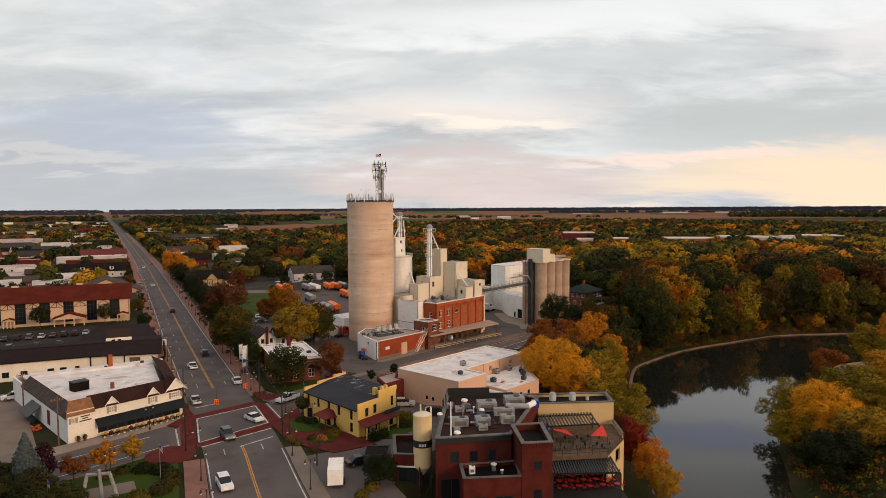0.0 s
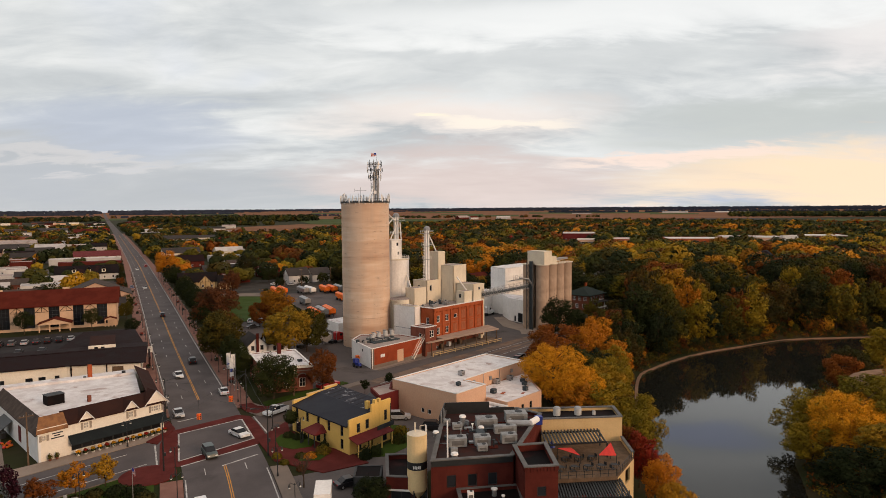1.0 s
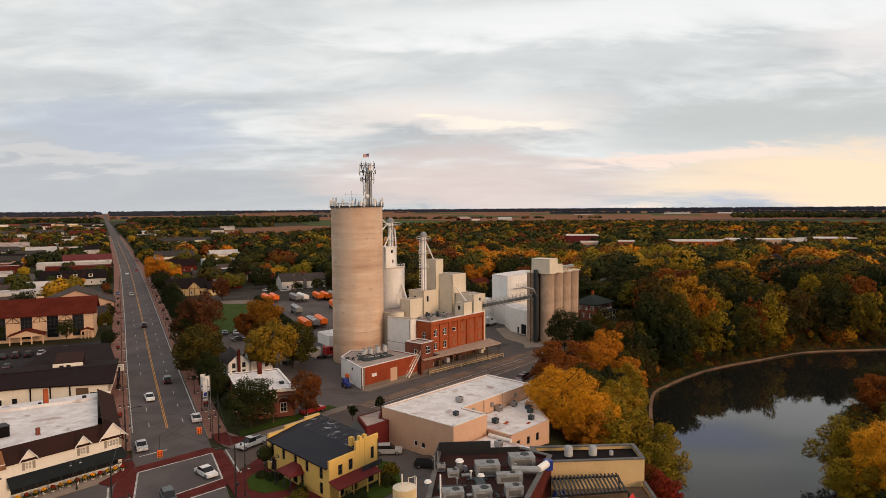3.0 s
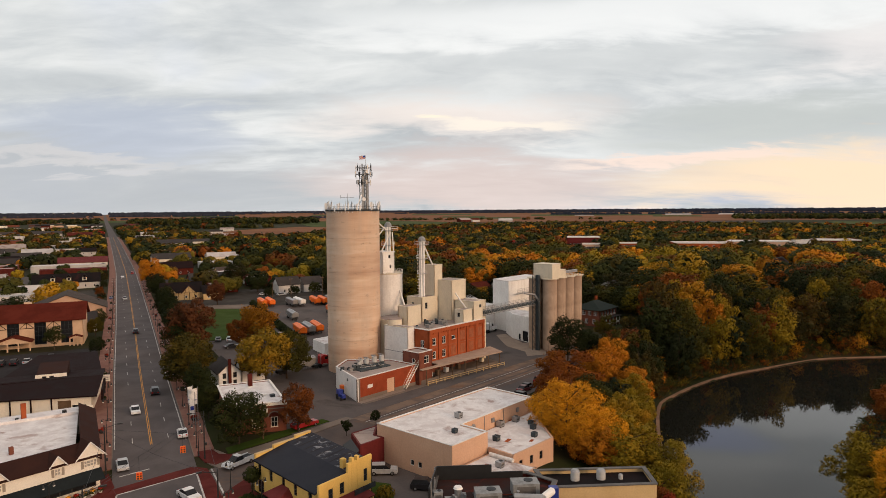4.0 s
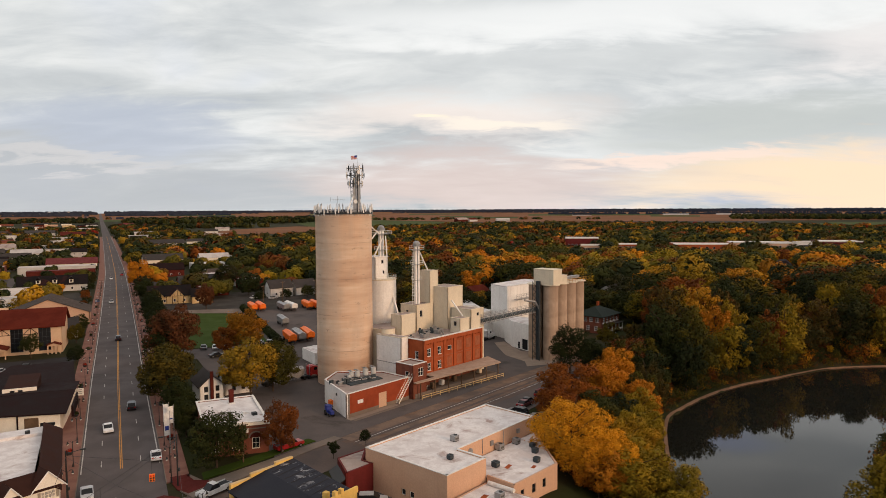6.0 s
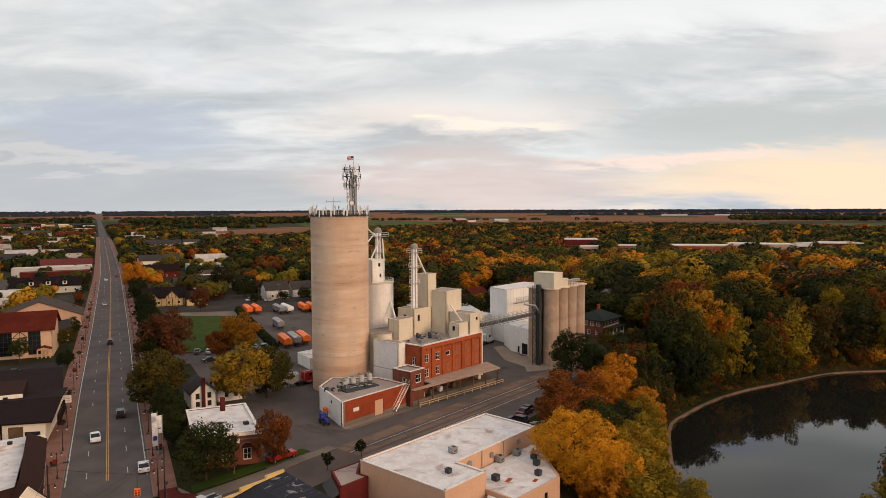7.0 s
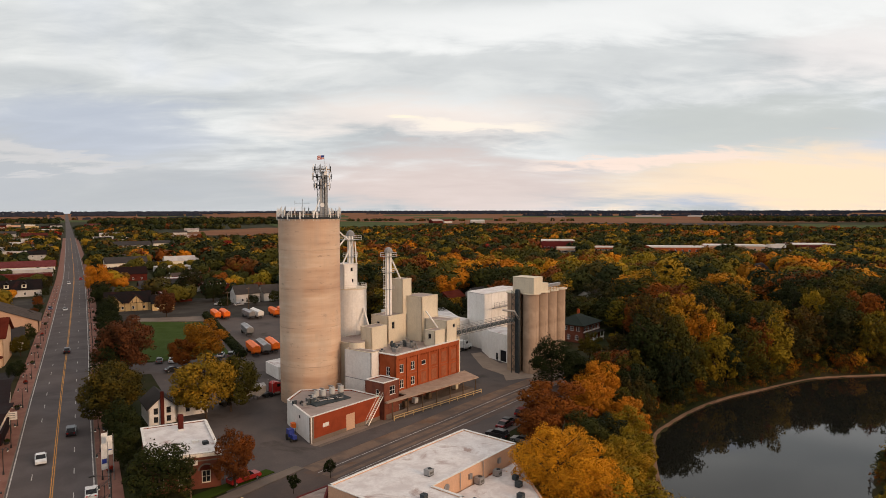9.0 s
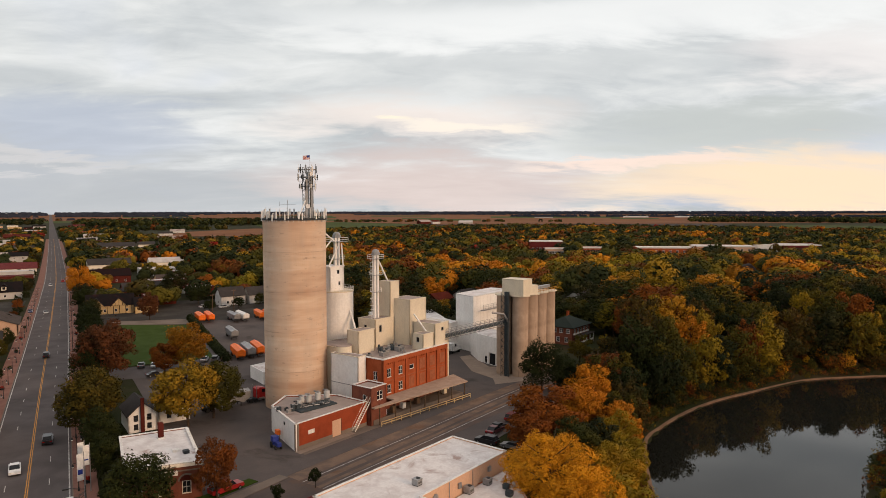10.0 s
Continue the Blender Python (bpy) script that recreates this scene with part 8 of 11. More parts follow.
# ---- town houses ----


FOOT = []


def main_x(y):
    for (ax, ay), (bx, by) in zip(MAIN, MAIN[1:]):
        if ay <= y <= by:
            return ax + (bx - ax) * (y - ay) / (by - ay)
    return MAIN[-1][0] if y > MAIN[-1][1] else MAIN[0][0]


def town_house(x, y, lx, ly, deg, h, ridge, wall, roof, label, wins=2, storeys=1, flat=False, category="house", group=""):
    """A simple house: four walls with real openings, windows, and a gable or flat roof."""
    t = thing("town_house" if not flat else "shop_block", x, y, 0, label, category, group)
    p = rect(x, y, lx, ly, deg)
    FOOT.append((sum(q[0] for q in p) / 4, sum(q[1] for q in p) / 4, *((ly, lx) if deg == 90 else (lx, ly))))
    hs = {}
    for i, length in ((0, lx), (3, ly), (1, ly)):
        rows = []
        for s in range(storeys):
            z = 0.9 + 2.9 * s
            if z + 1.4 < h:
                rows += even_holes(length, wins if i == 0 else max(1, wins - 1), 1.1, z, z + 1.4, 0.6, (1, 1))
        hs[i] = rows
    shell(t, p, -0.3, h, wall, hs, frame_mat=M_TRIM, sill=False, roof=roof if flat else None, roof_z=h - 0.25)
    if not flat:
        gable_ends(t, p, h, ridge, wall, name="gable")
        part("roof", gable_roof(MB(), p, h, ridge, 0.5), roof, t)
    return t


WALLS = {"white": M_SIDING, "cream": M_STUCCO, "tan": M_TAN, "brick": M_OFFBRICK, "red": M_BREWBRICK, "orange": M_BRICK, "peach": M_PINK}
ROOFS = {"gray": M_GRAYROOF, "brown": M_BROWNROOF, "oldbrown": M_OLDSHINGLE, "red": M_RUSTROOF, "maroon": M_MAROON, "white": M_TOWNROOF, "pale": M_PALEROOF, "dark": M_DARKROOF}


def town():
    fixed = [
        # x, y, lx, ly, deg, eave, ridge, wall, roof, label, storeys, flat
        (14.5, 336, 22, 29, 90, 4.6, 10.4, "peach", "oldbrown", "restaurant with a broad brown gable roof", 1, False),
        (-46, 345, 28, 14, 2, 4.0, 7.6, "cream", "oldbrown", "low shop with a brown roof", 1, False),
        (2, 303, 9, 15, 2, 3.4, 6.4, "cream", "gray", "small cream shop with a gray roof", 1, False),
        (-22, 462, 34, 16, 1, 4.0, 8.4, "white", "dark", "dark-roofed shop with three dormers", 1, False),
        (-24, 540, 40, 9, 1, 5.6, 5.6, "red", "maroon", "dark red shop front with a flat roof", 1, True),
        (-31, 565, 47, 15, 1, 6.4, 6.4, "white", "white", "long white shop with a flat roof", 1, True),
        (-16, 598, 33, 20, 1, 6.0, 9.6, "cream", "maroon", "shop with a red metal roof", 1, False),
        (-76, 520, 34, 16, 1, 4.6, 4.6, "white", "pale", "low white shop with a pale roof", 1, True),
        (-70, 470, 26, 14, 1, 4.0, 4.0, "white", "pale", "low white store with a flat roof", 1, True),
        (-82, 600, 40, 16, 1, 5.0, 5.0, "brick", "pale", "brown store with a flat roof", 1, True),
        (-22, 690, 30, 16, 1, 4.4, 4.4, "peach", "pale", "peach store with a pale roof", 1, True),
        (-6, 745, 20, 14, 1, 6.4, 9.6, "white", "dark", "white two-storey shop with dark windows", 2, False),
        (-52, 740, 34, 16, 1, 6.5, 10.0, "white", "white", "white two-storey house with a pale roof", 2, False),
        (-90, 750, 32, 16, 1, 6.5, 10.0, "white", "gray", "white two-storey house with gray roof", 2, False),
        (-30, 812, 44, 18, 1, 5.5, 5.5, "white", "pale", "white two-storey shop block with flat roof", 2, True),
        (-96, 850, 52, 20, 1, 7.0, 10.0, "white", "pale", "pale store with a shallow roof", 2, False),
        (-40, 890, 50, 20, 1, 6.0, 6.0, "white", "pale", "wide white store with flat roof", 2, True),
        (-110, 940, 60, 24, 1, 6.5, 6.5, "tan", "pale", "wide tan store with flat roof", 2, True),
        (-44, 985, 54, 24, 1, 7.0, 7.0, "white", "white", "pale shop block far along the street", 2, True),
        (-130, 1050, 70, 26, 1, 7.0, 7.0, "brick", "oldbrown", "far brown store with a flat roof", 2, True),
        (-40, 1100, 46, 24, 1, 7.0, 7.0, "white", "pale", "far pale store with flat roof", 2, True),
        (-34, 1230, 48, 24, 1, 7.0, 11.0, "red", "red", "far brick shop with red roof", 2, False),
        (-150, 1220, 80, 26, 1, 7.0, 7.0, "white", "pale", "far white store with flat roof", 2, True),
        (-90, 1340, 60, 26, 1, 7.0, 11.0, "white", "gray", "far white house with gray roof", 2, False),
        (60, 1180, 30, 20, 2, 5.0, 5.0, "white", "white", "far white store beside the street", 1, True),
        (112, 1420, 34, 18, -6, 5.0, 5.0, "white", "pale", "far long white store with flat roof", 1, True),
        (196, 1360, 24, 14, -6, 4.5, 7.5, "white", "gray", "far white barn-like store", 1, False),
        (236, 1500, 28, 16, -6, 5.0, 8.0, "white", "pale", "far white farm store", 1, False),
        (160, 1120, 40, 20, -4, 5.0, 8.0, "cream", "pale", "far house with a pale roof", 1, False),
        (190, 860, 36, 18, -4, 5.0, 5.0, "cream", "white", "cream store with a white roof", 1, True),
        (38.5, 379, 19, 13, -4, 4.2, 8.4, "tan", "dark", "tan half-timbered house with a dark roof", 1, False),
        (57.6, 374, 9.5, 12, -4, 3.6, 6.8, "tan", "dark", "tan wing with a dark roof", 1, False),
        (41, 425, 16, 12, 2, 3.6, 5.6, "orange", "gray", "low shop with a pale gray roof", 1, False),
        (58, 430, 20, 14, 2, 4.5, 8.0, "brick", "gray", "brick house with gray roof", 1, False),
        (74, 470, 22, 12, 2, 5.2, 5.2, "red", "white", "red and white filling station canopy", 1, True),
        (84, 440, 16, 10, 2, 3.4, 5.0, "white", "maroon", "white shed with a pinkish roof", 1, False),
        (48, 520, 22, 14, 2, 4.8, 8.8, "red", "brown", "dark red barn-like shop", 1, False),
        (80, 560, 24, 16, 2, 5.0, 5.0, "white", "white", "white shop with a flat roof", 1, True),
        (50, 620, 30, 18, 2, 5.0, 9.0, "cream", "gray", "cream house with a gray roof", 1, False),
        (96, 640, 26, 18, 2, 5.0, 5.0, "white", "white", "white store with flat roof", 1, True),
        (52, 740, 40, 22, 2, 6.0, 6.0, "tan", "pale", "tan store with a pale flat roof", 1, True),
        (110, 780, 24, 14, 2, 4.0, 4.0, "cream", "pale", "low cream store with flat roof", 1, True),
        (60, 880, 50, 24, 2, 6.0, 10.0, "white", "gray", "white house with a gray roof", 2, False),
        (120, 960, 26, 16, 2, 4.0, 7.0, "cream", "gray", "cream house with a gray roof", 1, False),
        (60, 1060, 36, 18, 2, 5.0, 5.0, "cream", "pale", "far pale store with flat roof", 1, True),
        (96, 378, 12, 9, 6, 5.0, 8.6, "white", "gray", "white house standing behind the yard", 2, False),
        (110, 380, 11, 9, 6, 4.6, 8.0, "white", "gray", "white house standing behind the yard", 2, False),
        (150, 420, 12, 9, 12, 4.6, 8.0, "white", "dark", "white house among the trees", 2, False),
        # among the woods
        (297, 286, 9, 7, 20, 5.6, 9.0, "orange", "brown", "brick house among autumn trees", 2, False),
        (334, 283, 16, 9, 18, 5.6, 9.2, "white", "gray", "white gabled house among autumn trees", 2, False),
        (247, 291, 16, 9, 15, 3.6, 6.4, "white", "gray", "low house with a gray roof", 1, False),
        (184, 322, 12, 8, 20, 3.6, 6.2, "red", "red", "low red brick house", 1, False),
        (205, 330, 10, 8, 20, 3.6, 6.0, "white", "gray", "small white house among trees", 1, False),
        (258, 330, 12, 8, 20, 3.6, 6.0, "white", "gray", "small white house among trees", 1, False),
        (404, 312, 12, 10, 10, 6.2, 10.4, "red", "brown", "red brick house with twin white gables", 2, False),
        (440, 338, 12, 9, 14, 5.0, 8.4, "white", "gray", "white house among the trees", 2, False),
        (275, 262, 10, 8, 25, 3.4, 5.8, "white", "gray", "white cottage at the edge of the wood", 1, False),
    ]
    for x, y, lx, ly, deg, h, ridge, wall, roof, label, storeys, flat in fixed:
        if x < 0 and y > 640:
            lx *= 0.72
        wins = max(2, int(lx / 4.5)) if y < 700 else max(2, int(lx / 9))
        town_house(x, y, lx, ly, deg, h, ridge, WALLS[wall], ROOFS[roof], label, wins, storeys, flat, "shop" if flat else "house")
    # timber front of the tan house
    q0 = Vector((38.5, 379))
    ux, uy = Vector((math.cos(radians(-4)), math.sin(radians(-4)))), Vector((-math.sin(radians(-4)), math.cos(radians(-4))))
    t = next(o for o in scene.objects if o.name.startswith("town_house") and abs(o.matrix_basis.translation.x - 38.5) < 0.01)
    for a, w in ((4.0, 3.2), (13.0, 3.2)):
        c = [q0 + ux * (a - w), q0 + ux * (a + w)]
        f = [q0 + ux * (a - w) - uy * 0.5, q0 + ux * (a + w) - uy * 0.5, q0 + ux * a - uy * 0.5]
        part("front_gable", MB().add([(*f[0], 3.6), (*f[1], 3.6), (*f[2], 7.0), (*(f[0] + uy * 6), 3.6), (*(f[1] + uy * 6), 3.6), (*(f[2] + uy * 6), 7.0)], [(0, 1, 2), (5, 4, 3), (0, 2, 5, 3), (1, 4, 5, 2), (0, 3, 4, 1)]), M_TAN, t)
        for s in (-1, 1):
            e = q0 + ux * (a + s * (w + 0.4)) - uy * 0.9
            r = q0 + ux * a - uy * 0.9
            part("gable_roof", MB().slab([(*e, 3.4), (*r, 7.2), (*(r + uy * 6.4), 7.2), (*(e + uy * 6.4), 3.4)], 0.2), M_DARKROOF, t)
        for s in (-1.5, 0.0, 1.5):
            part("timber", MB().wall(tuple(q0 + ux * (a + s - 0.1) - uy * 0.56), tuple(q0 + ux * (a + s + 0.1) - uy * 0.56), 3.7, 5.2 if s else 6.7, 0.05), M_BROWNROOF, t)
    for k in range(8):
        part("timber", MB().wall(tuple(q0 + ux * (0.6 + 2.5 * k) - uy * 0.05), tuple(q0 + ux * (0.85 + 2.5 * k) - uy * 0.05), 0.1, 4.1, 0.05), M_BROWNROOF, t)
    # brick house above the river: hipped slate roof, bands of white windows, a porch
    t = thing("town_house", 178, 219, 0, "brick house with a dark green hipped roof and white porch", "house")
    pq = rect(178, 219, 13, 11, 22)
    FOOT.append((182, 226, 14, 12))
    a, b = pq[0], pq[1]
    shell(t, pq, -0.3, 6.2, M_OFFBRICK, {0: even_holes(13, 5, 1.5, 4.0, 5.5, 0.5, (2, 2)) + even_holes(13, 4, 1.4, 0.9, 2.6, 0.8, (2, 2)), 3: even_holes(11, 4, 1.4, 4.0, 5.5, 0.6, (2, 2)) + even_holes(11, 3, 1.3, 0.9, 2.6, 0.8, (2, 2))}, frame_mat=M_TRIM)
    c = Vector(((pq[0][0] + pq[2][0]) / 2, (pq[0][1] + pq[2][1]) / 2))
    e = [Vector(q) + (Vector(q) - c).normalized() * 1.1 for q in pq]
    u = (Vector(b) - Vector(a)).normalized() * 1.6
    r0, r1 = c - u, c + u
    part("roof", MB().add([(*q, 6.15) for q in e] + [(*r0, 9.0), (*r1, 9.0)] + [(*q, 5.95) for q in e], [(0, 1, 5, 4), (1, 2, 5), (2, 3, 4, 5), (3, 0, 4), (9, 8, 7, 6), (0, 6, 7, 1), (1, 7, 8, 2), (2, 8, 9, 3), (3, 9, 6, 0)]), M_GREENROOF, t)
    part("window_band", MB().wall(along(a, b, 0.3, -0.05), along(a, b, 12.7, -0.05), 3.55, 3.85, 0.047), M_TRIM, t)
    part("porch_floor", MB().wall(along(a, b, 1, -2.2), along(a, b, 12, -2.2), 0.3, 0.6, 2.15), M_WOOD, t)
    part("porch_roof", MB().wall(along(a, b, 0.6, -2.5), along(a, b, 12.4, -2.5), 3.1, 3.35, 2.45), M_GRAYROOF, t)
    for k in range(5):
        part("porch_post", MB().obox(*along(a, b, 1.2 + 2.65 * k, -2.1), -0.2, 3.1, 0.16, 0.16, 22), M_TRIM, t)
        if k < 4:
            part("porch_rail", MB().wall(along(a, b, 1.3 + 2.65 * k, -2.14), along(a, b, 3.75 + 2.65 * k, -2.14), 0.8, 1.4, 0.06), M_TRIM, t)
    part("chimney", MB().obox(184.5, 229, 6.0, 10.2, 0.8, 0.8, 22), M_BRICK, t)
    # small houses and shops filling the blocks of the town
    rng = random.Random(77)
    for k in range(104):
        y = 390 + 2000 * (k / 104.0) ** 1.35 + rng.uniform(-15, 15)
        x = rng.uniform(-0.12 * y - 20, main_x(y) - 38) if k % 4 else rng.uniform(main_x(y) + 24, main_x(y) + 70)
        lx, ly = rng.uniform(10, 20) * (1 + y / 2500), rng.uniform(9, 14)
        if any(abs(x + lx / 2 - fx) < 0.5 * (fw + lx) + 3 and abs(y + ly / 2 - fy) < 0.5 * (fd + ly) + 3 for fx, fy, fw, fd in FOOT):
            continue
        flat = rng.random() < 0.5
        h = rng.uniform(3.4, 6.0)
        wall = rng.choice(["white", "white", "cream", "brick", "red", "peach", "tan"])
        roof = rng.choice(["white", "pale", "pale"]) if flat else rng.choice(["gray", "oldbrown", "dark", "brown", "maroon", "gray", "white"])
        town_house(x, y, lx, ly, rng.choice([1, 2, 3]), h, h if flat else h + rng.uniform(2.2, 3.4), WALLS[wall], ROOFS[roof], ("flat-roofed %s town shop building" if flat else "%s town house with gable roof") % wall, 2, 1, flat, "shop" if flat else "house", "buildings of the far town")
    # three dormers of the dark-roofed shop
    t = next(o for o in scene.objects if o.name.startswith("town_house") and abs(o.matrix_basis.translation.y - 462) < 0.01)
    for x in (-12.0, -4.0, 4.0):
        part("dormer", MB().box(x - 1.1, 463.4, 4.6, x + 1.1, 468.0, 6.6), M_STUCCO, t)
        part("dormer_roof", MB().add([(x - 1.5, 463.0, 6.5), (x + 1.5, 463.0, 6.5), (x, 463.0, 8.0), (x - 1.5, 469.5, 6.5), (x + 1.5, 469.5, 6.5), (x, 469.5, 8.0)], [(0, 1, 2), (5, 4, 3), (0, 2, 5, 3), (1, 4, 5, 2), (0, 3, 4, 1)]), M_DARKROOF, t)
        part("dormer_window", MB().box(x - 0.6, 463.3, 5.0, x + 0.6, 463.38, 6.3), M_GLASS, t)
    # schools and halls beyond the trees
    for x, y, lx, ly, deg, h, wall, roof, label in (
        (474, 628, 36, 26, -36, 12.5, M_MAROON, M_WHITEROOF, "dark red hall with a white roof edge"),
        (446, 566, 22, 14, -36, 8.5, M_PINK, M_WHITEROOF, "peach brick front of the hall"),
        (492, 566, 24, 18, -36, 8.0, M_BRICK, M_WHITEROOF, "low brick school wing with white roof"),
        (534, 530, 58, 26, -36, 8.5, M_BRICK, M_WHITEROOF, "long brick school with a white roof"),
        (604, 522, 62, 30, -44, 8.5, M_PINK, M_WHITEROOF, "long peach brick school with a white roof"),
        (662, 486, 20, 18, -40, 9.0, M_WHITE, M_WHITEROOF, "white store block with flat roof"),
        (682, 476, 42, 30, -40, 9.5, M_MAROON, M_WHITEROOF, "long maroon sports hall with a white roof"),
    ):
        t = thing("school", x, y, 0, label, "school")
        p = rect(x, y, lx, ly, deg)
        shell(t, p, -0.3, h, wall, {0: even_holes(lx, 8, 2.2, 3.0, 5.4, 2.0, (2, 1))}, roof=roof, roof_z=h - 0.2, sill=False)
        part("fascia", MB().wall(along(p[0], p[1], 0, -0.2), along(p[0], p[1], lx, -0.2), h - 1.1, h + 0.2, 0.19), M_TRIM, t)
    # farms in the fields
    for x, y, lx, ly, deg, h, ridge, wall, roof, label in (
        (1120, 1990, 40, 16, 20, 7, 12, "white", "red", "far white farmhouse with barns"),
        (1060, 1960, 50, 18, 20, 8, 14, "red", "pale", "far red barn in the fields"),
        (1200, 1950, 45, 18, -20, 7, 11, "white", "white", "far white barn in the fields"),
        (2500, 2500, 120, 30, -40, 9, 13, "white", "white", "long white poultry barn in the fields"),
        (2700, 2350, 160, 30, -40, 9, 13, "white", "white", "long white poultry barn in the fields"),
        (2100, 2700, 90, 30, -35, 9, 13, "white", "gray", "far gray-roofed barn in the fields"),
    ):
        town_house(x, y, lx, ly, deg, h, ridge, WALLS[wall], ROOFS[roof], label, 3, 1, False, "farm")
    for x, y, r, h in ((-240, 4700, 12, 40), (-190, 4720, 12, 34), (-290, 4690, 16, 26), (-140, 4730, 9, 46)):
        t = thing("far_elevator", x, y, 0, "far pale grain elevator on the horizon", "grain elevator", "far elevators")
        part("shaft", MB().cyl(x, y, 0, h * 0.75, r * 0.7, n=20), M_PALEROOF, t)
        part("roof", MB().cyl(x, y, h * 0.75, h * 0.75 + 5, r * 0.7, r * 0.2, 20), M_GALV, t)


town()

# ---- vehicles ----
PAINTS = {}


def paint(name, c):
    if name not in PAINTS:
        PAINTS[name] = plain(name + "_car_paint", c, 0.28, 0.0, 0.6)
    return PAINTS[name]


COLOURS = {"white": (0.72, 0.72, 0.72), "silver": (0.42, 0.43, 0.45), "black": (0.015, 0.015, 0.018), "red": (0.35, 0.015, 0.015), "blue": (0.02, 0.04, 0.16), "green": (0.03, 0.05, 0.045), "maroon": (0.12, 0.012, 0.018), "gray": (0.12, 0.125, 0.13)}


def profile_body(mb, pts, half, taper=0.0, top_z=None):
    """A body extruded across from a side outline (x along, z up), narrower above top_z."""
    n = len(pts)
    vs = []
    for s in (-1, 1):
        for x, z in pts:
            k = half - (taper if top_z is not None and z > top_z else 0.0)
            vs.append((x, s * k, z))
    mb.add(vs, [tuple(range(n)), tuple(range(n, 2 * n))[::-1]] + [(i, n + i, n + (i + 1) % n, (i + 1) % n) for i in range(n)])
    return mb


def make_vehicle(kind, colour, label, category="car"):
    t = thing("car" if kind != "pickup" else "pickup_truck", 0, 0, 0, label, category, "cars in the street")
    m = paint(colour, COLOURS[colour])
    if kind == "sedan":
        L, h = 4.7, 1.45
        body = [(-2.35, 0.35), (-2.35, 0.85), (-1.6, 0.95), (1.0, 0.93), (2.25, 0.78), (2.35, 0.4), (2.2, 0.28), (-2.2, 0.28)]
        cab = [(-1.75, 0.94), (-1.0, 1.42), (0.35, 1.45), (1.15, 0.92)]
    elif kind == "suv":
        L, h = 4.8, 1.75
        body = [(-2.4, 0.4), (-2.4, 1.05), (-1.8, 1.1), (1.05, 1.08), (2.3, 0.95), (2.4, 0.5), (2.25, 0.32), (-2.25, 0.32)]
        cab = [(-2.3, 1.08), (-1.95, 1.7), (0.3, 1.75), (1.2, 1.06)]
    else:
        L, h = 5.8, 1.9
        body = [(-2.9, 0.5), (-2.9, 1.15), (-0.55, 1.15), (-0.5, 1.12), (1.4, 1.12), (2.75, 1.05), (2.9, 0.6), (2.7, 0.42), (-2.7, 0.42)]
        cab = [(-0.55, 1.13), (-0.4, 1.85), (0.7, 1.9), (1.5, 1.1)]
    part("body", profile_body(MB(), body, 0.92), m, t)
    roof_z = max(z for _, z in cab)
    part("roof", profile_body(MB(), [(cab[1][0] - 0.02, roof_z - 0.06), (cab[1][0] + 0.05, roof_z + 0.02), (cab[2][0] - 0.05, roof_z + 0.03), (cab[2][0] + 0.04, roof_z - 0.05)], 0.74), m, t)
    part("cabin_glass", profile_body(MB(), cab, 0.80, 0.07, 1.2), M_GLASS, t)
    for x in (-L / 2 + 0.85, L / 2 - 0.9):
        for s in (-1, 1):
            w = part("wheel", MB().tube((x, s * 0.72, 0.34), (x, s * 0.95, 0.34), 0.34, n=14), M_TYRE, t)
            part("rim", MB().tube((x, s * 0.952, 0.34), (x, s * 0.965, 0.34), 0.2, n=10), M_CHROME, w)
    for s in (-0.62, 0.62):
        part("headlight", MB().box(L / 2 - 0.1, s - 0.18, 0.62, L / 2 + 0.005, s + 0.18, 0.78), M_LAMPWHITE, t)
        part("tail_light", MB().box(-L / 2 - 0.01, s - 0.16, 0.7, -L / 2 + 0.08, s + 0.16, 0.88), M_LAMPRED, t)
    if kind == "pickup":
        part("bed", MB().box(-2.8, -0.78, 1.16, -0.65, 0.78, 1.17), M_DARKSTEEL, t)
        for s in (-0.86, 0.86):
            part("bed_rail", MB().box(-2.88, s - 0.06, 1.15, -0.55, s + 0.06, 1.32), m, t)
    return t


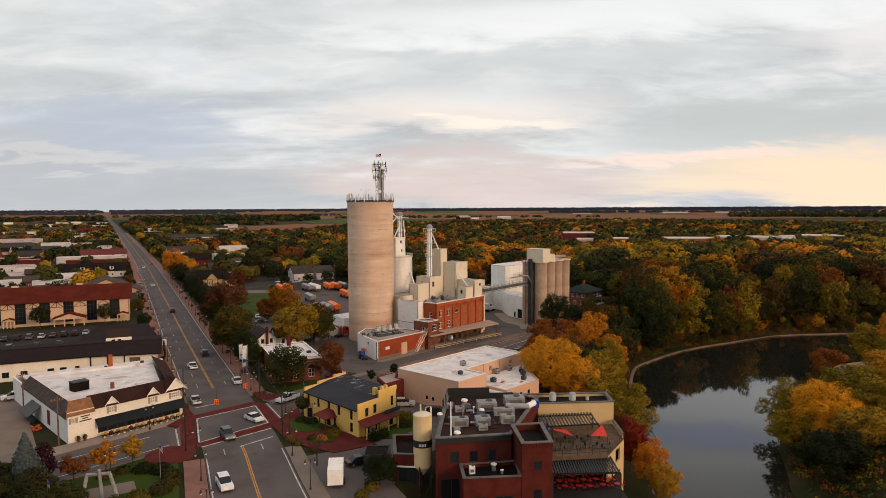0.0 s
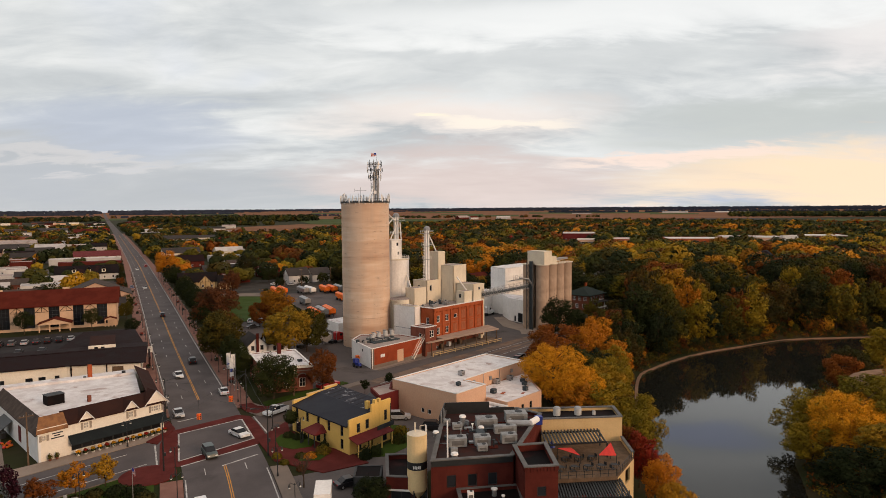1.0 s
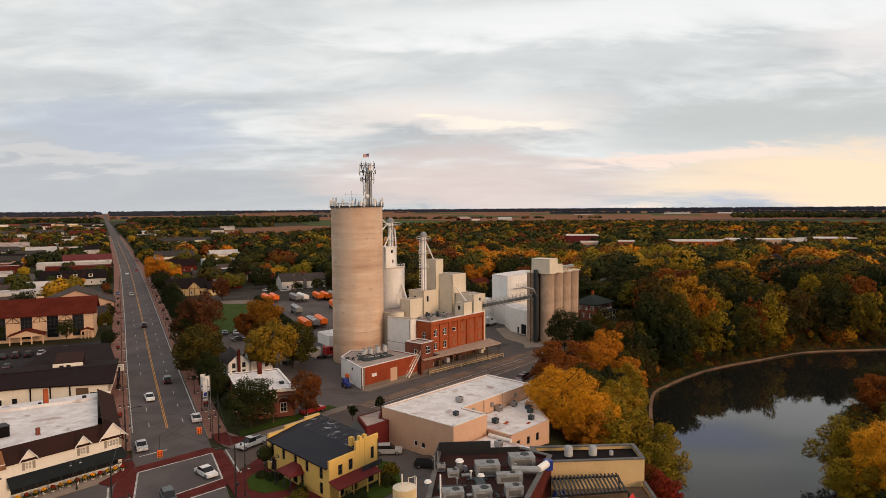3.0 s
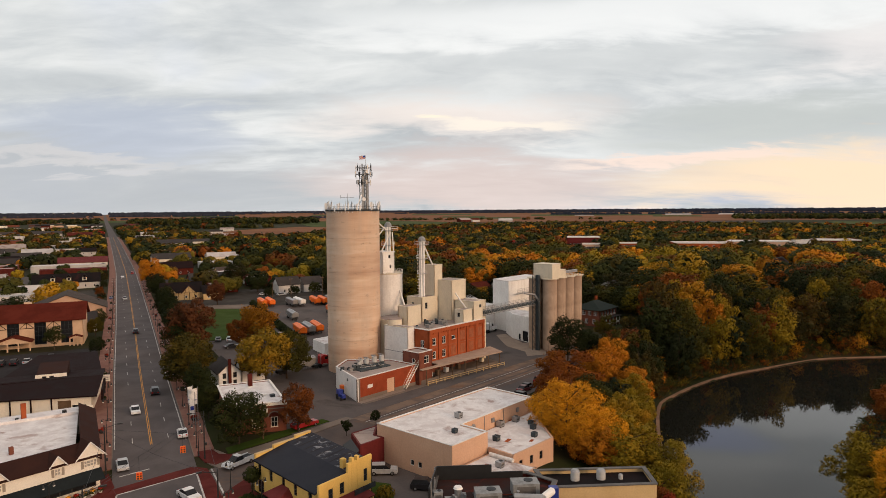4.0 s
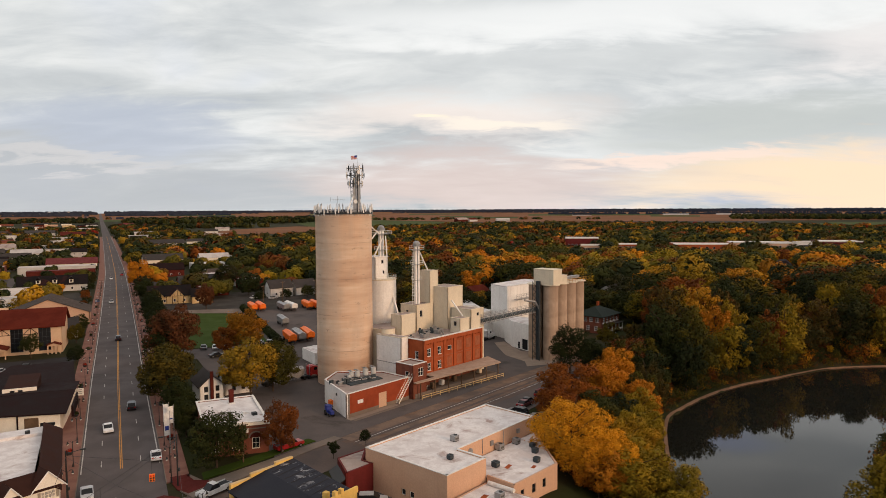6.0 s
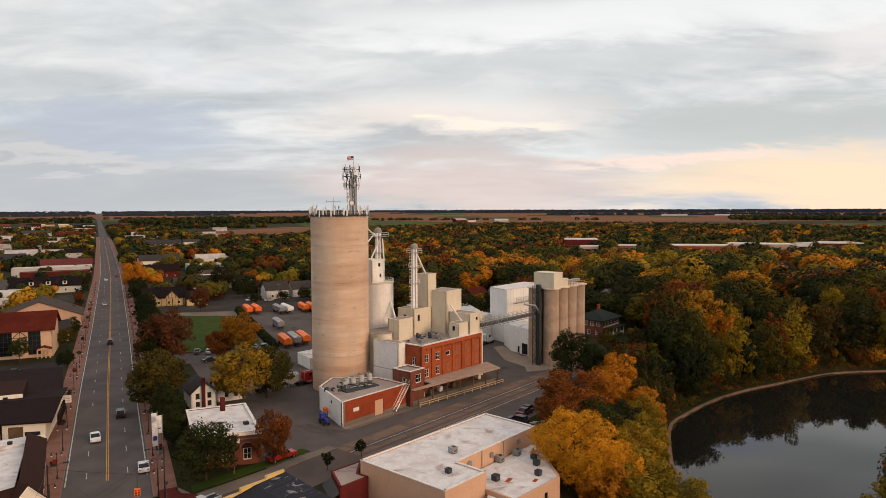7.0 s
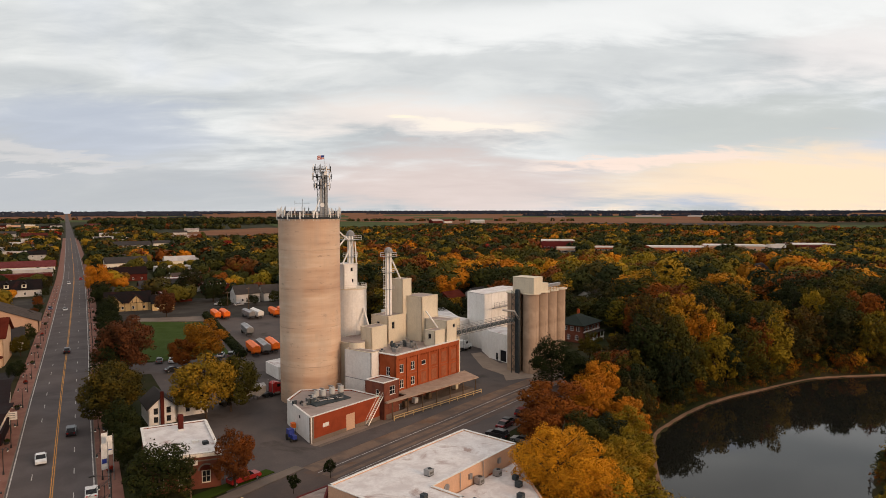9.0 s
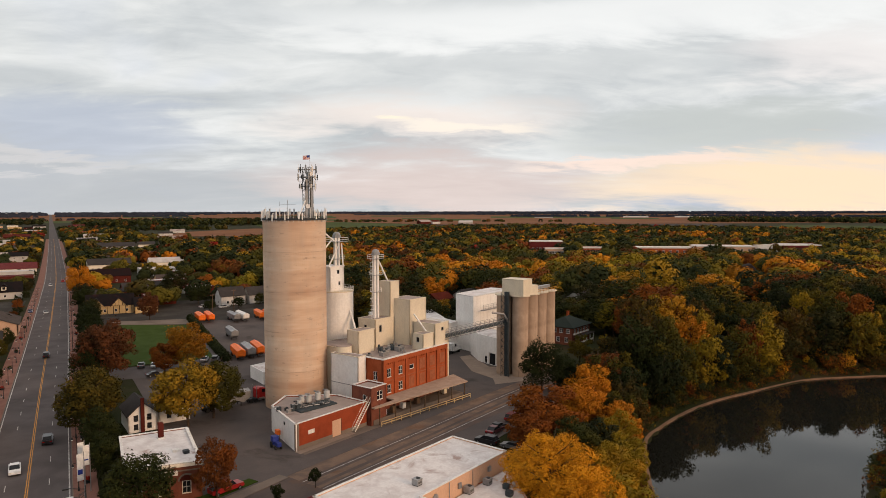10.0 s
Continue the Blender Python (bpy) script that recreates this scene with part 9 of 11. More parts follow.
PARKED = [
    # kind, colour, x, y, heading, label
    ("suv", "white", 13.9, 101.0, -88, "white sport utility vehicle on the main street"),
    ("suv", "green", 18.0, 123.6, -85, "dark green sport utility vehicle at the crossing"),
    ("sedan", "white", 24.4, 131.6, -70, "white saloon car at the crossing"),
    ("sedan", "silver", 15.6, 150.0, -88, "silver car waiting at the stop line"),
    ("sedan", "white", 19.0, 184.0, -88, "white car coming down the street"),
    ("suv", "black", 24.0, 199.0, 88, "black car driving up the street"),
    ("sedan", "white", 26.6, 163.0, 88, "white car in the kerb lane"),
    ("suv", "black", 23.5, 290.0, 88, "dark van far up the street"),
    ("sedan", "silver", 23.0, 395.0, -88, "silver car far up the street"),
    ("sedan", "blue", 17.0, 402.0, -88, "blue car at the kerb far up the street"),
    ("sedan", "white", 25.0, 520.0, -88, "white car far up the street"),
    ("suv", "red", 32.0, 545.0, 88, "red car far up the street"),
    ("pickup", "white", 33.6, 141.8, -150, "white pickup truck waiting in the side street"),
    ("sedan", "maroon", 104.2, 158.6, 25, "dark red car at the edge of the mill street"),
    ("suv", "black", 99.2, 154.0, 115, "black car parked at the edge of the yard"),
    ("sedan", "gray", 101.8, 149.0, 115, "gray car parked at the edge of the yard"),
    ("suv", "silver", 54.6, 126.6, -25, "silver sport utility vehicle beside the peach wall"),
    ("suv", "black", 58.2, 117.6, -35, "black car beside the peach wall"),
    ("sedan", "maroon", 60.0, 113.6, -35, "maroon car beside the peach wall"),
    ("sedan", "black", 35.2, 100.4, 5, "black car on the service drive"),
    ("sedan", "gray", 47.8, 260.0, 80, "gray car in the small car park"),
    ("sedan", "white", 51.2, 258.4, 80, "white car in the small car park"),
    ("suv", "white", 54.8, 257.0, 80, "white sport utility vehicle in the small car park"),
    ("sedan", "silver", 65.6, 259.0, 70, "silver car beside the hedge"),
    ("suv", "gray", 68.4, 257.4, 70, "dark gray car beside the hedge"),
    ("sedan", "black", 49.8, 246.0, 10, "black car in the small car park"),
    ("pickup", "red", 49.4, 156.6, 20, "red pickup truck parked beside the office"),
    ("suv", "maroon", 112.5, 163.5, 25, "maroon car parked at the street edge"),
    ("suv", "black", 115.0, 160.5, 25, "black car parked at the street edge"),
    ("sedan", "black", 106.0, 160.0, 25, "black car parked at the street edge"),
    ("suv", "white", -20.0, 172.0, 190, "white van parked beside the shop"),
    ("sedan", "silver", 96.0, 372.0, 10, "silver car on the gravel lot"),
    ("sedan", "white", 88.0, 378.0, 20, "white car on the gravel lot"),
]


def vehicles():
    rng = random.Random(2)
    for x, y in ((-30, 252), (-26.6, 252), (-23.2, 252), (-19.8, 252), (-16.6, 252), (-13.4, 252), (-10.2, 252), (-7.0, 252.5), (-34, 236), (-27, 235), (-1, 255), (-36, 252), (-40, 252), (-14, 236), (-20, 236)):
        c = rng.choice(["black", "black", "gray", "black", "silver", "black", "black", "gray"])
        PARKED.append((rng.choice(["sedan", "suv"]), c, x, y, 86, "%s car parked before the inn" % c))
    made = {}
    for kind, colour, x, y, turn, label in PARKED:
        key = (kind, colour)
        z = 0.055 if abs(x - main_x(y)) < 7 else 0.05
        if key not in made:
            made[key] = make_vehicle(kind, colour, label)
            made[key].matrix_basis = pose(x, y, z, 0, 0, turn)
            made[key]["label"] = label
        else:
            ob = copy_thing(made[key], pose(x, y, z, 0, 0, turn))
            ob["label"] = label


vehicles()


def make_trailer(material, label, hopper=True):
    t = thing("hopper_trailer", 0, 0, 0, label, "trailer", "trailers in the yard")
    if hopper:
        pts = [(-5.6, 1.6), (-5.8, 3.2), (5.8, 3.2), (5.6, 1.6), (3.9, 0.8), (2.2, 1.5), (0.3, 1.5), (-1.4, 0.8), (-3.0, 1.5)]
    else:
        pts = [(-6.0, 1.1), (-6.0, 3.3), (6.0, 3.3), (6.0, 1.1)]
    part("tub", profile_body(MB(), pts, 1.25), material, t)
    part("tarpaulin", MB().add([(-5.8, -1.25, 3.2 if hopper else 3.3), (-5.8, 1.25, 3.2 if hopper else 3.3), (-5.8, 0, 3.75), (5.8, -1.25, 3.2 if hopper else 3.3), (5.8, 1.25, 3.2 if hopper else 3.3), (5.8, 0, 3.75)], [(0, 2, 1), (3, 4, 5), (0, 3, 5, 2), (2, 5, 4, 1), (0, 1, 4, 3)]), material, t)
    for k in range(11):
        x = -5.2 + 1.04 * k
        part("rib", MB().box(x - 0.05, -1.3, 1.65, x + 0.05, 1.3, 3.15), material, t)
    part("chassis", MB().box(-5.6, -0.5, 0.85, 5.6, 0.5, 1.1), M_DARKSTEEL, t)
    for x in (-4.9, -3.7):
        for s in (-1, 1):
            part("wheel", MB().tube((x, s * 0.75, 0.5), (x, s * 1.2, 0.5), 0.5, n=14), M_TYRE, t)
    for s in (-0.82, 0.82):
        part("landing_leg", MB().box(3.4, s - 0.08, 0.0, 3.55, s + 0.08, 0.9), M_DARKSTEEL, t)
    return t


def make_tractor(material, label):
    t = thing("truck_tractor", 0, 0, 0, label, "truck")
    part("cab", profile_body(MB(), [(-1.6, 0.9), (-1.6, 3.1), (-0.9, 3.5), (0.5, 3.2), (0.9, 2.1), (2.6, 1.9), (2.8, 0.8), (0.0, 0.7)], 1.1), material, t)
    part("windscreen", MB().add([(0.56, -0.95, 3.1), (0.56, 0.95, 3.1), (0.93, 0.95, 2.15), (0.93, -0.95, 2.15), (0.6, -0.95, 3.12), (0.6, 0.95, 3.12), (0.97, 0.95, 2.17), (0.97, -0.95, 2.17)], [(0, 1, 2, 3), (7, 6, 5, 4), (0, 4, 5, 1), (1, 5, 6, 2), (2, 6, 7, 3), (3, 7, 4, 0)]), M_GLASS, t)
    part("chassis", MB().box(-3.8, -0.45, 0.7, 2.6, 0.45, 0.95), M_DARKSTEEL, t)
    for s in (-1, 1):
        part("side_glass", MB().box(-0.5, s * 1.105 - 0.01, 2.2, 0.45, s * 1.105 + 0.01, 2.95), M_GLASS, t)
        part("stack", MB().cyl(-1.75, s * 0.95, 0.9, 3.9, 0.09, n=8), M_CHROME, t)
        part("tank", MB().tube((-1.2, s * 1.0, 0.75), (0.2, s * 1.0, 0.75), 0.32, n=12), M_CHROME, t)
        part("headlight", MB().box(2.72, s * 0.75 - 0.15, 1.1, 2.82, s * 0.75 + 0.15, 1.3), M_LAMPWHITE, t)
        for x in (2.0, -2.0, -3.2):
            part("wheel", MB().tube((x, s * 0.75, 0.5), (x, s * 1.12, 0.5), 0.5, n=14), M_TYRE, t)
    part("grille", MB().box(2.78, -0.5, 1.0, 2.86, 0.5, 1.8), M_CHROME, t)
    return t


def trailers():
    kinds = {"orange": (M_ORANGE, "orange hopper trailer in the mill yard"), "silver": (M_GALV, "silver hopper trailer in the mill yard"), "white": (M_WHITEMETAL, "white hopper trailer in the mill yard")}
    spots = [("orange", 78.5, 336, -91), ("orange", 82.2, 336, -91), ("silver", 91, 331, -87), ("white", 94.6, 331, -87), ("orange", 102, 331, -91), ("orange", 105.6, 330, -90), ("silver", 109.4, 330, -90), ("silver", 81.6, 293, -92), ("orange", 75.4, 258, -92), ("silver", 79.0, 259.5, -92), ("orange", 82.3, 260.5, -93), ("orange", 100, 298, -91), ("orange", 103.6, 298, -91)]
    made = {}
    for key, x, y, turn in spots:
        if key not in made:
            made[key] = make_trailer(*kinds[key])
            made[key].matrix_basis = pose(x, y, 0.03, 0, 0, turn)
        else:
            copy_thing(made[key], pose(x, y, 0.03, 0, 0, turn))
    copy_thing(made["silver"], pose(60.0, 205.1, 0.03, 0, 0, 14))
    r = make_tractor(M_RED, "red long-nosed truck tractor by the silo")
    r.matrix_basis = pose(69.0, 207.4, 0.03, 0, 0, 14)
    w = make_tractor(paint("white", COLOURS["white"]), "white truck tractor beside the warehouse")
    w.matrix_basis = pose(137.3, 230.2, 0.03, 0, 0, 24)
    t = thing("box_trailer", 29.6, 95.0, 0, "white box trailer with an open side door", "trailer")
    part("box", MB().obox(29.4, 95.0, 0.6, 3.0, 2.3, 5.0, -20), M_WHITEMETAL, t)
    part("end_door", MB().obox(28.9, 92.62, 0.7, 2.7, 0.9, 0.05, -20), M_BLACK, t)
    part("poster", MB().obox(27.95, 92.96, 0.9, 2.6, 0.8, 0.05, -20), M_TRIM, t)
    for x, y in ((28.4, 95.6), (30.6, 94.8), (28.1, 94.7), (30.3, 93.9)):
        part("wheel", MB().tube((x - 0.15, y, 0.33), (x + 0.15, y, 0.33), 0.33, n=12), M_TYRE, t)
    t = thing("tractor_loader", 62.4, 172.6, 0, "small dark blue utility tractor beside the white wall", "tractor")
    part("bonnet", MB().obox(62.6, 172.0, 0.6, 1.3, 0.8, 1.6, 6), M_BLUE, t)
    part("cab", MB().obox(62.4, 173.5, 0.7, 2.2, 1.2, 1.2, 6), M_BLUE, t)
    for dx, dy, rr in ((-0.7, 0.9, 0.6), (0.6, 1.0, 0.6), (-0.4, -0.9, 0.35), (0.7, -0.8, 0.35)):
        part("wheel", MB().tube((62.4 + dx - 0.14, 172.6 + dy, rr), (62.4 + dx + 0.14, 172.6 + dy, rr), rr, n=12), M_TYRE, t)
    t = thing("orange_bin", 64.2, 176.5, 0, "orange hopper hung on the white wall", "bin")
    part("tub", MB().obox(63.9, 176.5, 1.4, 2.3, 0.8, 1.2, 0), M_ORANGE, t)
    part("bracket", MB().obox(64.3, 176.5, 0.0, 1.4, 0.12, 0.12, 0), M_DARKSTEEL, t)


trailers()

# ---- street furniture ----


def street_lamp_master():
    t = thing("street_lamp", 0, 0, 0, "black twin-lantern street lamp on the brick pavement", "street lamp", "lamps along the street")
    part("base", MB().cyl(0, 0, 0, 0.7, 0.18, 0.1, 10), M_BLACK, t)
    part("pole", MB().cyl(0, 0, 0.7, 4.6, 0.075, 0.05, 8), M_BLACK, t)
    for s in (-1, 1):
        part("arm", MB().tube((0, 0, 4.3), (0.55 * s, 0, 4.75), 0.035, n=5).tube((0.55 * s, 0, 4.75), (0.75 * s, 0, 4.6), 0.035, n=5), M_BLACK, t)
        lan = part("lantern", MB().cyl(0.75 * s, 0, 4.15, 4.6, 0.20, 0.07, 10), M_BLACK, t)
        part("glass", MB().cyl(0.75 * s, 0, 3.98, 4.15, 0.14, 0.19, 10), M_LAMPWHITE, lan)
    return t


def street_lamps():
    lamp = street_lamp_master()
    first = True
    y = 60.0
    while y < 470:
        for side in (-7.6, 7.6):
            if 117 < y < 150:
                continue
            x = main_x(y) + side
            m = pose(x, y + (4 if side > 0 else 0), 0.17, 0, 0, 0)
            if first:
                lamp.matrix_basis = m
                first = False
            else:
                copy_thing(lamp, m)
        y += 15.0
    for x, y in ((5.6, 134.9), (11.9, 117), (-1.4, 112.0), (28.5, 120), (30.6, 131.5), (28.0, 149.5), (33.5, 122)):
        copy_thing(lamp, pose(x, y, 0.17, 0, 0, 30))


street_lamps()


def signals():
    poles = [(10.4, 119.8), (13.0, 147.4), (28.8, 147.6), (26.9, 118.6)]
    for x, y in poles:
        t = thing("signal_pole", x, y, 0.1, "tall black traffic signal pole at the crossing", "signal pole", "signal poles")
        part("pole", MB().cyl(x, y, 0.1, 8.6, 0.14, 0.09, 10), M_BLACK, t)
        part("cap", MB().dome(x, y, 8.6, 0.12, 0.15, 8, 3), M_BLACK, t)
        part("walk_signal", MB().obox(x + 0.25, y, 2.6, 3.1, 0.3, 0.3), M_BLACK, t)
        part("street_light", MB().tube((x, y, 8.2), (x + (2.2 if x < 20 else -2.2), y, 8.7), 0.05, n=5).obox(x + (2.4 if x < 20 else -2.4), y, 8.55, 8.75, 0.8, 0.3), M_BLACK, t)
    t = thing("signal_wire", 10.4, 119.8, 7.4, "wires carrying the traffic signals across the street", "wire")
    for a, b in ((0, 2), (1, 3), (0, 1), (2, 3)):
        part("wire", MB().tube((*poles[a], 7.8), ((poles[a][0] + poles[b][0]) / 2, (poles[a][1] + poles[b][1]) / 2, 7.2), 0.025, n=4).tube(((poles[a][0] + poles[b][0]) / 2, (poles[a][1] + poles[b][1]) / 2, 7.2), (*poles[b], 7.8), 0.025, n=4), M_BLACK, t)
    for (x, y, z), (a, b) in zip(SIGNAL_HEADS, ((0, 2), (1, 2))):
        for k in (a, b):
            part("wire", MB().tube((*poles[k], 8.0), (x, y, 7.3), 0.025, n=4), M_BLACK, t)
    for x, y, z in SIGNAL_HEADS:
        t = thing("traffic_signal", x, y, z, "orange traffic signal head hanging over the crossing", "traffic signal", "signal heads")
        part("housing", MB().obox(x, y, z - 0.55, z + 0.55, 0.8, 0.35, -10), M_ORANGE, t)
        for k in (-0.36, 0.0, 0.36):
            for s in (-0.2, 0.2):
                part("lens", MB().tube((x + s, y - 0.18, z + k), (x + s, y - 0.24, z + k), 0.13, n=10), M_LAMPRED if k > 0.1 else M_BLACK, t)
        part("hanger", MB().cyl(x, y, z + 0.55, 7.34, 0.03, n=5), M_BLACK, t)


SIGNAL_HEADS = [(17.6, 133.2, 4.3), (24.6, 141.0, 4.7)]
signals()


def banners():
    for k, (x, y) in enumerate(((29.2, 164.0), (29.5, 170.0), (30.2, 168.0))):
        t = thing("banner_pole", x, y, 0.17, "tall pole with a long white banner", "banner", "banners beside the street")
        part("pole", MB().cyl(x, y, 0.17, 8.2, 0.08, 0.05, 8), M_GALV, t)
        part("cloth", MB().obox(x - 0.55, y, 3.6 + 0.5 * k, 7.9, 0.95, 0.04, 15), M_TRIM, t)
        part("stripe", MB().obox(x - 0.55, y - 0.03, 4.6 + 0.5 * k, 5.4, 0.7, 0.02, 15), M_BLUE, t)
    for x, y, h in ((-9.4, 133.4, 9.0), (-17.0, 160.0, 8.5), (40.3, 153.2, 7.5), (96, 352, 11), (86, 348, 10), (112, 352, 11), (188, 240, 10), (150, 300, 10), (262, 282, 10)):
        t = thing("utility_pole", x, y, 0, "weathered wooden utility pole with a crossarm", "utility pole", "utility poles")
        part("pole", MB().cyl(x, y, gz(x, y) - 0.2, h, 0.16, 0.1, 8), M_WOOD, t)
        part("crossarm", MB().obox(x, y, h - 0.8, h - 0.65, 2.2, 0.12, 20), M_WOOD, t)
        for s in (-0.9, -0.4, 0.4, 0.9):
            part("insulator", MB().cyl(x + s * 0.94, y + s * 0.34, h - 0.65, h - 0.45, 0.05, n=6), M_GALV, t)
    for k in range(9):
        y = 172.0 + 26 * k
        for side in (-8.6, 8.8):
            x = main_x(y) + side
            t = thing("street_planter", x, y, 0.17, "round dark planter with low shrubs", "planter", "planters along the street")
            part("tub", MB().cyl(x, y, 0.17, 0.7, 0.45, 0.6, 12), M_DARKSTEEL, t)
            ob = new("leaves", quad_mesh("leaves", crown_quads(k, 0, 0, 0.45, 0.65, 0.6, 60, 0.16), F_RED if k % 3 == 0 else F_GREEN))
            ob.parent = t


banners()


def shrub(x, y, r, h, material, label, seed, z=0.1, name="shrub", n=520, leaf=0.12):
    t = thing(name, x, y, z, label, "shrub")
    part("stem", MB().cyl(x, y, z - 0.1, z + h * 0.4, 0.06, n=6), M_BARK, t)
    ob = new("leaves", quad_mesh("leaves", crown_quads(seed, 0, 0, 0.05, r, h, n, leaf), material))
    ob.parent = t


def gardens():
    setting("garden_bed", MB().prism([(29.6, 122.0), (31.4, 119.6), (34.6, 119.4), (36.0, 121.6), (34.8, 127.0), (31.4, 128.2), (29.8, 126.0)], 0.0, 0.24), M_GRASS, "oval lawn bed in the brick forecourt", "garden bed")
    setting("garden_bed_2", MB().prism([(31.0, 113.6), (34.0, 112.4), (36.0, 114.2), (34.2, 116.8), (31.4, 116.6)], 0.0, 0.24), M_GRASS, "small planted bed in the forecourt", "garden bed")
    setting("verge_2", MB().prism([(45.0, 109.0), (51.0, 112.0), (54.0, 122.0), (49.0, 127.0), (50.4, 117.0), (41.0, 110.2)], 0.0, 0.12), M_GRASS, "rough grass behind the yellow house", "verge")
    for k, (x, y, r, h, m, label) in enumerate(((34.0, 124.6, 1.5, 1.2, F_GREEN, "dark clipped shrub on the bed"), (32.4, 126.4, 1.2, 1.0, F_GREEN, "dark clipped shrub on the bed"), (35.6, 115.4, 1.5, 1.6, F_OLIVE, "round bright green bush"), (33.0, 114.4, 1.2, 0.9, F_ORANGE, "low shrub turning orange"), (31.6, 115.4, 1.0, 0.8, F_OLIVE, "low green shrub on the bed"), (41.2, 109.6, 1.2, 2.2, F_GREEN, "dark upright bush by the porch"), (43.4, 110.6, 1.3, 1.8, F_GREEN, "dark bush by the porch"), (49.4, 114.4, 1.5, 1.6, F_OLIVE, "loose olive bush in rough grass"), (51.6, 118.4, 1.6, 1.5, F_OLIVE, "loose olive bush in rough grass"), (36.4, 117.6, 1.0, 1.4, F_GREEN, "dark shrub at the steps"), (28.4, 113.6, 0.9, 0.8, F_OLIVE, "low green shrub at the kerb"), (28.0, 117.0, 0.9, 0.9, F_OLIVE, "low green shrub at the kerb"), (30.2, 109.8, 0.8, 0.8, F_RUST, "low brown shrub at the kerb"), (38.0, 98.0, 1.2, 1.3, F_GREEN, "dark shrub by the drive"), (36.4, 94.6, 1.1, 1.1, F_GREEN, "dark shrub by the drive"), (33.2, 90.0, 1.2, 1.3, F_OLIVE, "green shrub by the drive"), (31.0, 88.0, 1.1, 1.2, F_OLIVE, "green shrub by the drive"))):
        shrub(x, y, r, h, m, label, 60 + k)
    x, y = 33.4, 128.6
    t = thing("topiary_tree", x, y, 0.1, "small round-headed dark tree on a straight stem", "tree")
    part("trunk", MB().cyl(x, y, 0.0, 2.4, 0.1, 0.08, 8), M_BARK, t)
    d = crown_quads(5, 0, 0, 3.0, 1.35, 1.35, 420, 0.16)
    d2 = crown_quads(6, 0, 0, -3.0, 1.35, 1.2, 380, 0.16) * np.array([1, 1, -1])
    ob = new("crown", quad_mesh("crown", np.concatenate([d, d2]), F_GREEN))
    ob.parent = t
    # corner park by the side street
    setting("park_lawn", MB().prism([(-34, 103.6), (-6.9, 115.0), (4.4, 119.8), (8.6, 115.0), (7.4, 100), (5.6, 80), (-34, 80)], -0.3, 0.10), M_GRASS, "small corner park lawn", "lawn")
    setting("park_path", MB().prism([(-12, 109.5), (-6, 109.5), (1.8, 110), (2.0, 106.0), (-5, 104), (-14, 106)], -0.2, 0.13), M_CONCRETE, "pale paved circle in the corner park", "path")
    setting("park_walk", MB().cyl(8.0, 119.0, -0.2, 0.178, 4.3, n=36), M_PAVERS, "round red brick plaza at the corner", "pavement")
    setting("park_kerb", MB().wall((-34, 103.8), (4.2, 119.9), -0.2, 0.17, 0.2), M_CONCRETE, "pale kerb of the corner park", "kerb")
    for k, (x, y, r, h, m, label) in enumerate(((3.5, 113.6, 1.9, 1.3, F_GREEN, "dark clipped hedge clump of the park"), (5.8, 112.0, 1.9, 1.4, F_GREEN, "dark clipped hedge clump of the park"), (7.0, 109.0, 1.6, 1.4, F_MIXED, "brown autumn shrub of the park"), (6.6, 106.0, 1.6, 1.4, F_MIXED, "brown autumn shrub of the park"), (0.5, 114.6, 1.4, 0.9, F_MIXED, "low rust-coloured park shrub"), (-2.0, 113.4, 1.4, 0.9, F_MIXED, "low rust-coloured park shrub"), (5.0, 103.5, 1.8, 1.5, F_MIXED, "brown autumn shrub of the park"), (2.0, 102.0, 1.8, 1.6, F_OLIVE, "olive green park shrub"), (-1.0, 101.0, 1.8, 1.6, F_OLIVE, "olive green park shrub"), (-4.0, 101.5, 1.8, 1.5, F_RUST, "brown shrub of the park"))):
        shrub(x, y, r, h, m, label, 90 + k, n=720, leaf=0.13)
    t = thing("arch_sculpture", -3, 105.6, 0.1, "gray concrete arch sculpture in the corner park", "sculpture")
    for a, b in (((-5.2, 105.4), (-4.5, 106.6)), ((-0.6, 104.4), (-1.5, 105.6))):
        part("leg", MB().tube((*a, 0.1), (*b, 3.4), 0.30, 0.26, 6), M_UNIT, t)
    part("beam", MB().tube((-4.6, 106.6, 3.4), (-1.4, 105.6, 3.5), 0.27, n=6), M_UNIT, t)
    part("centre_post", MB().tube((-2.6, 104.6, 0.1), (-2.9, 106.0, 4.2), 0.28, 0.24, 6), M_UNIT, t)
    flag_on_pole(5.4, 107.0, 0.1, 6.2, 1.3, 0.9, "striped flag hanging on a white pole", -70, "park_flag")
    flag_on_pole(-9.0, 100.0, 0.1, 6.0, 1.3, 0.9, "striped flag hanging on a low pole", -70, "park_flag")
    x, y = -12.4, 110.6
    t = thing("spruce", x, y, 0, "blue-green spruce with tiered branches", "tree")
    part("trunk", MB().cyl(x, y, -0.2, 9.6, 0.2, 0.04, 8), M_BARK, t)
    q = [crown_quads(300 + k, 0, 0, 0.5 + 0.5 * k, 4.1 * (1 - k / 18.6), 0.85, int(1000 * (1 - k / 20)), 0.13) for k in range(18)]
    ob = new("needles", quad_mesh("needles", np.concatenate(q), F_BLUEGREEN))
    ob.parent = t
    # clipped hedge between lawn and yard
    t = thing("hedge", 76, 345, 0, "long dark clipped hedge beside the yard", "hedge", kind="")
    q = []
    for k in range(60):
        f = k / 59
        q.append(crown_quads(500 + k, (71.5 - 76) * f, (256 - 345) * f, 0.0, 1.7, 2.6, 170, 0.26))
    ob = new("leaves", quad_mesh("leaves", np.concatenate(q), F_GREEN))
    ob.parent = t
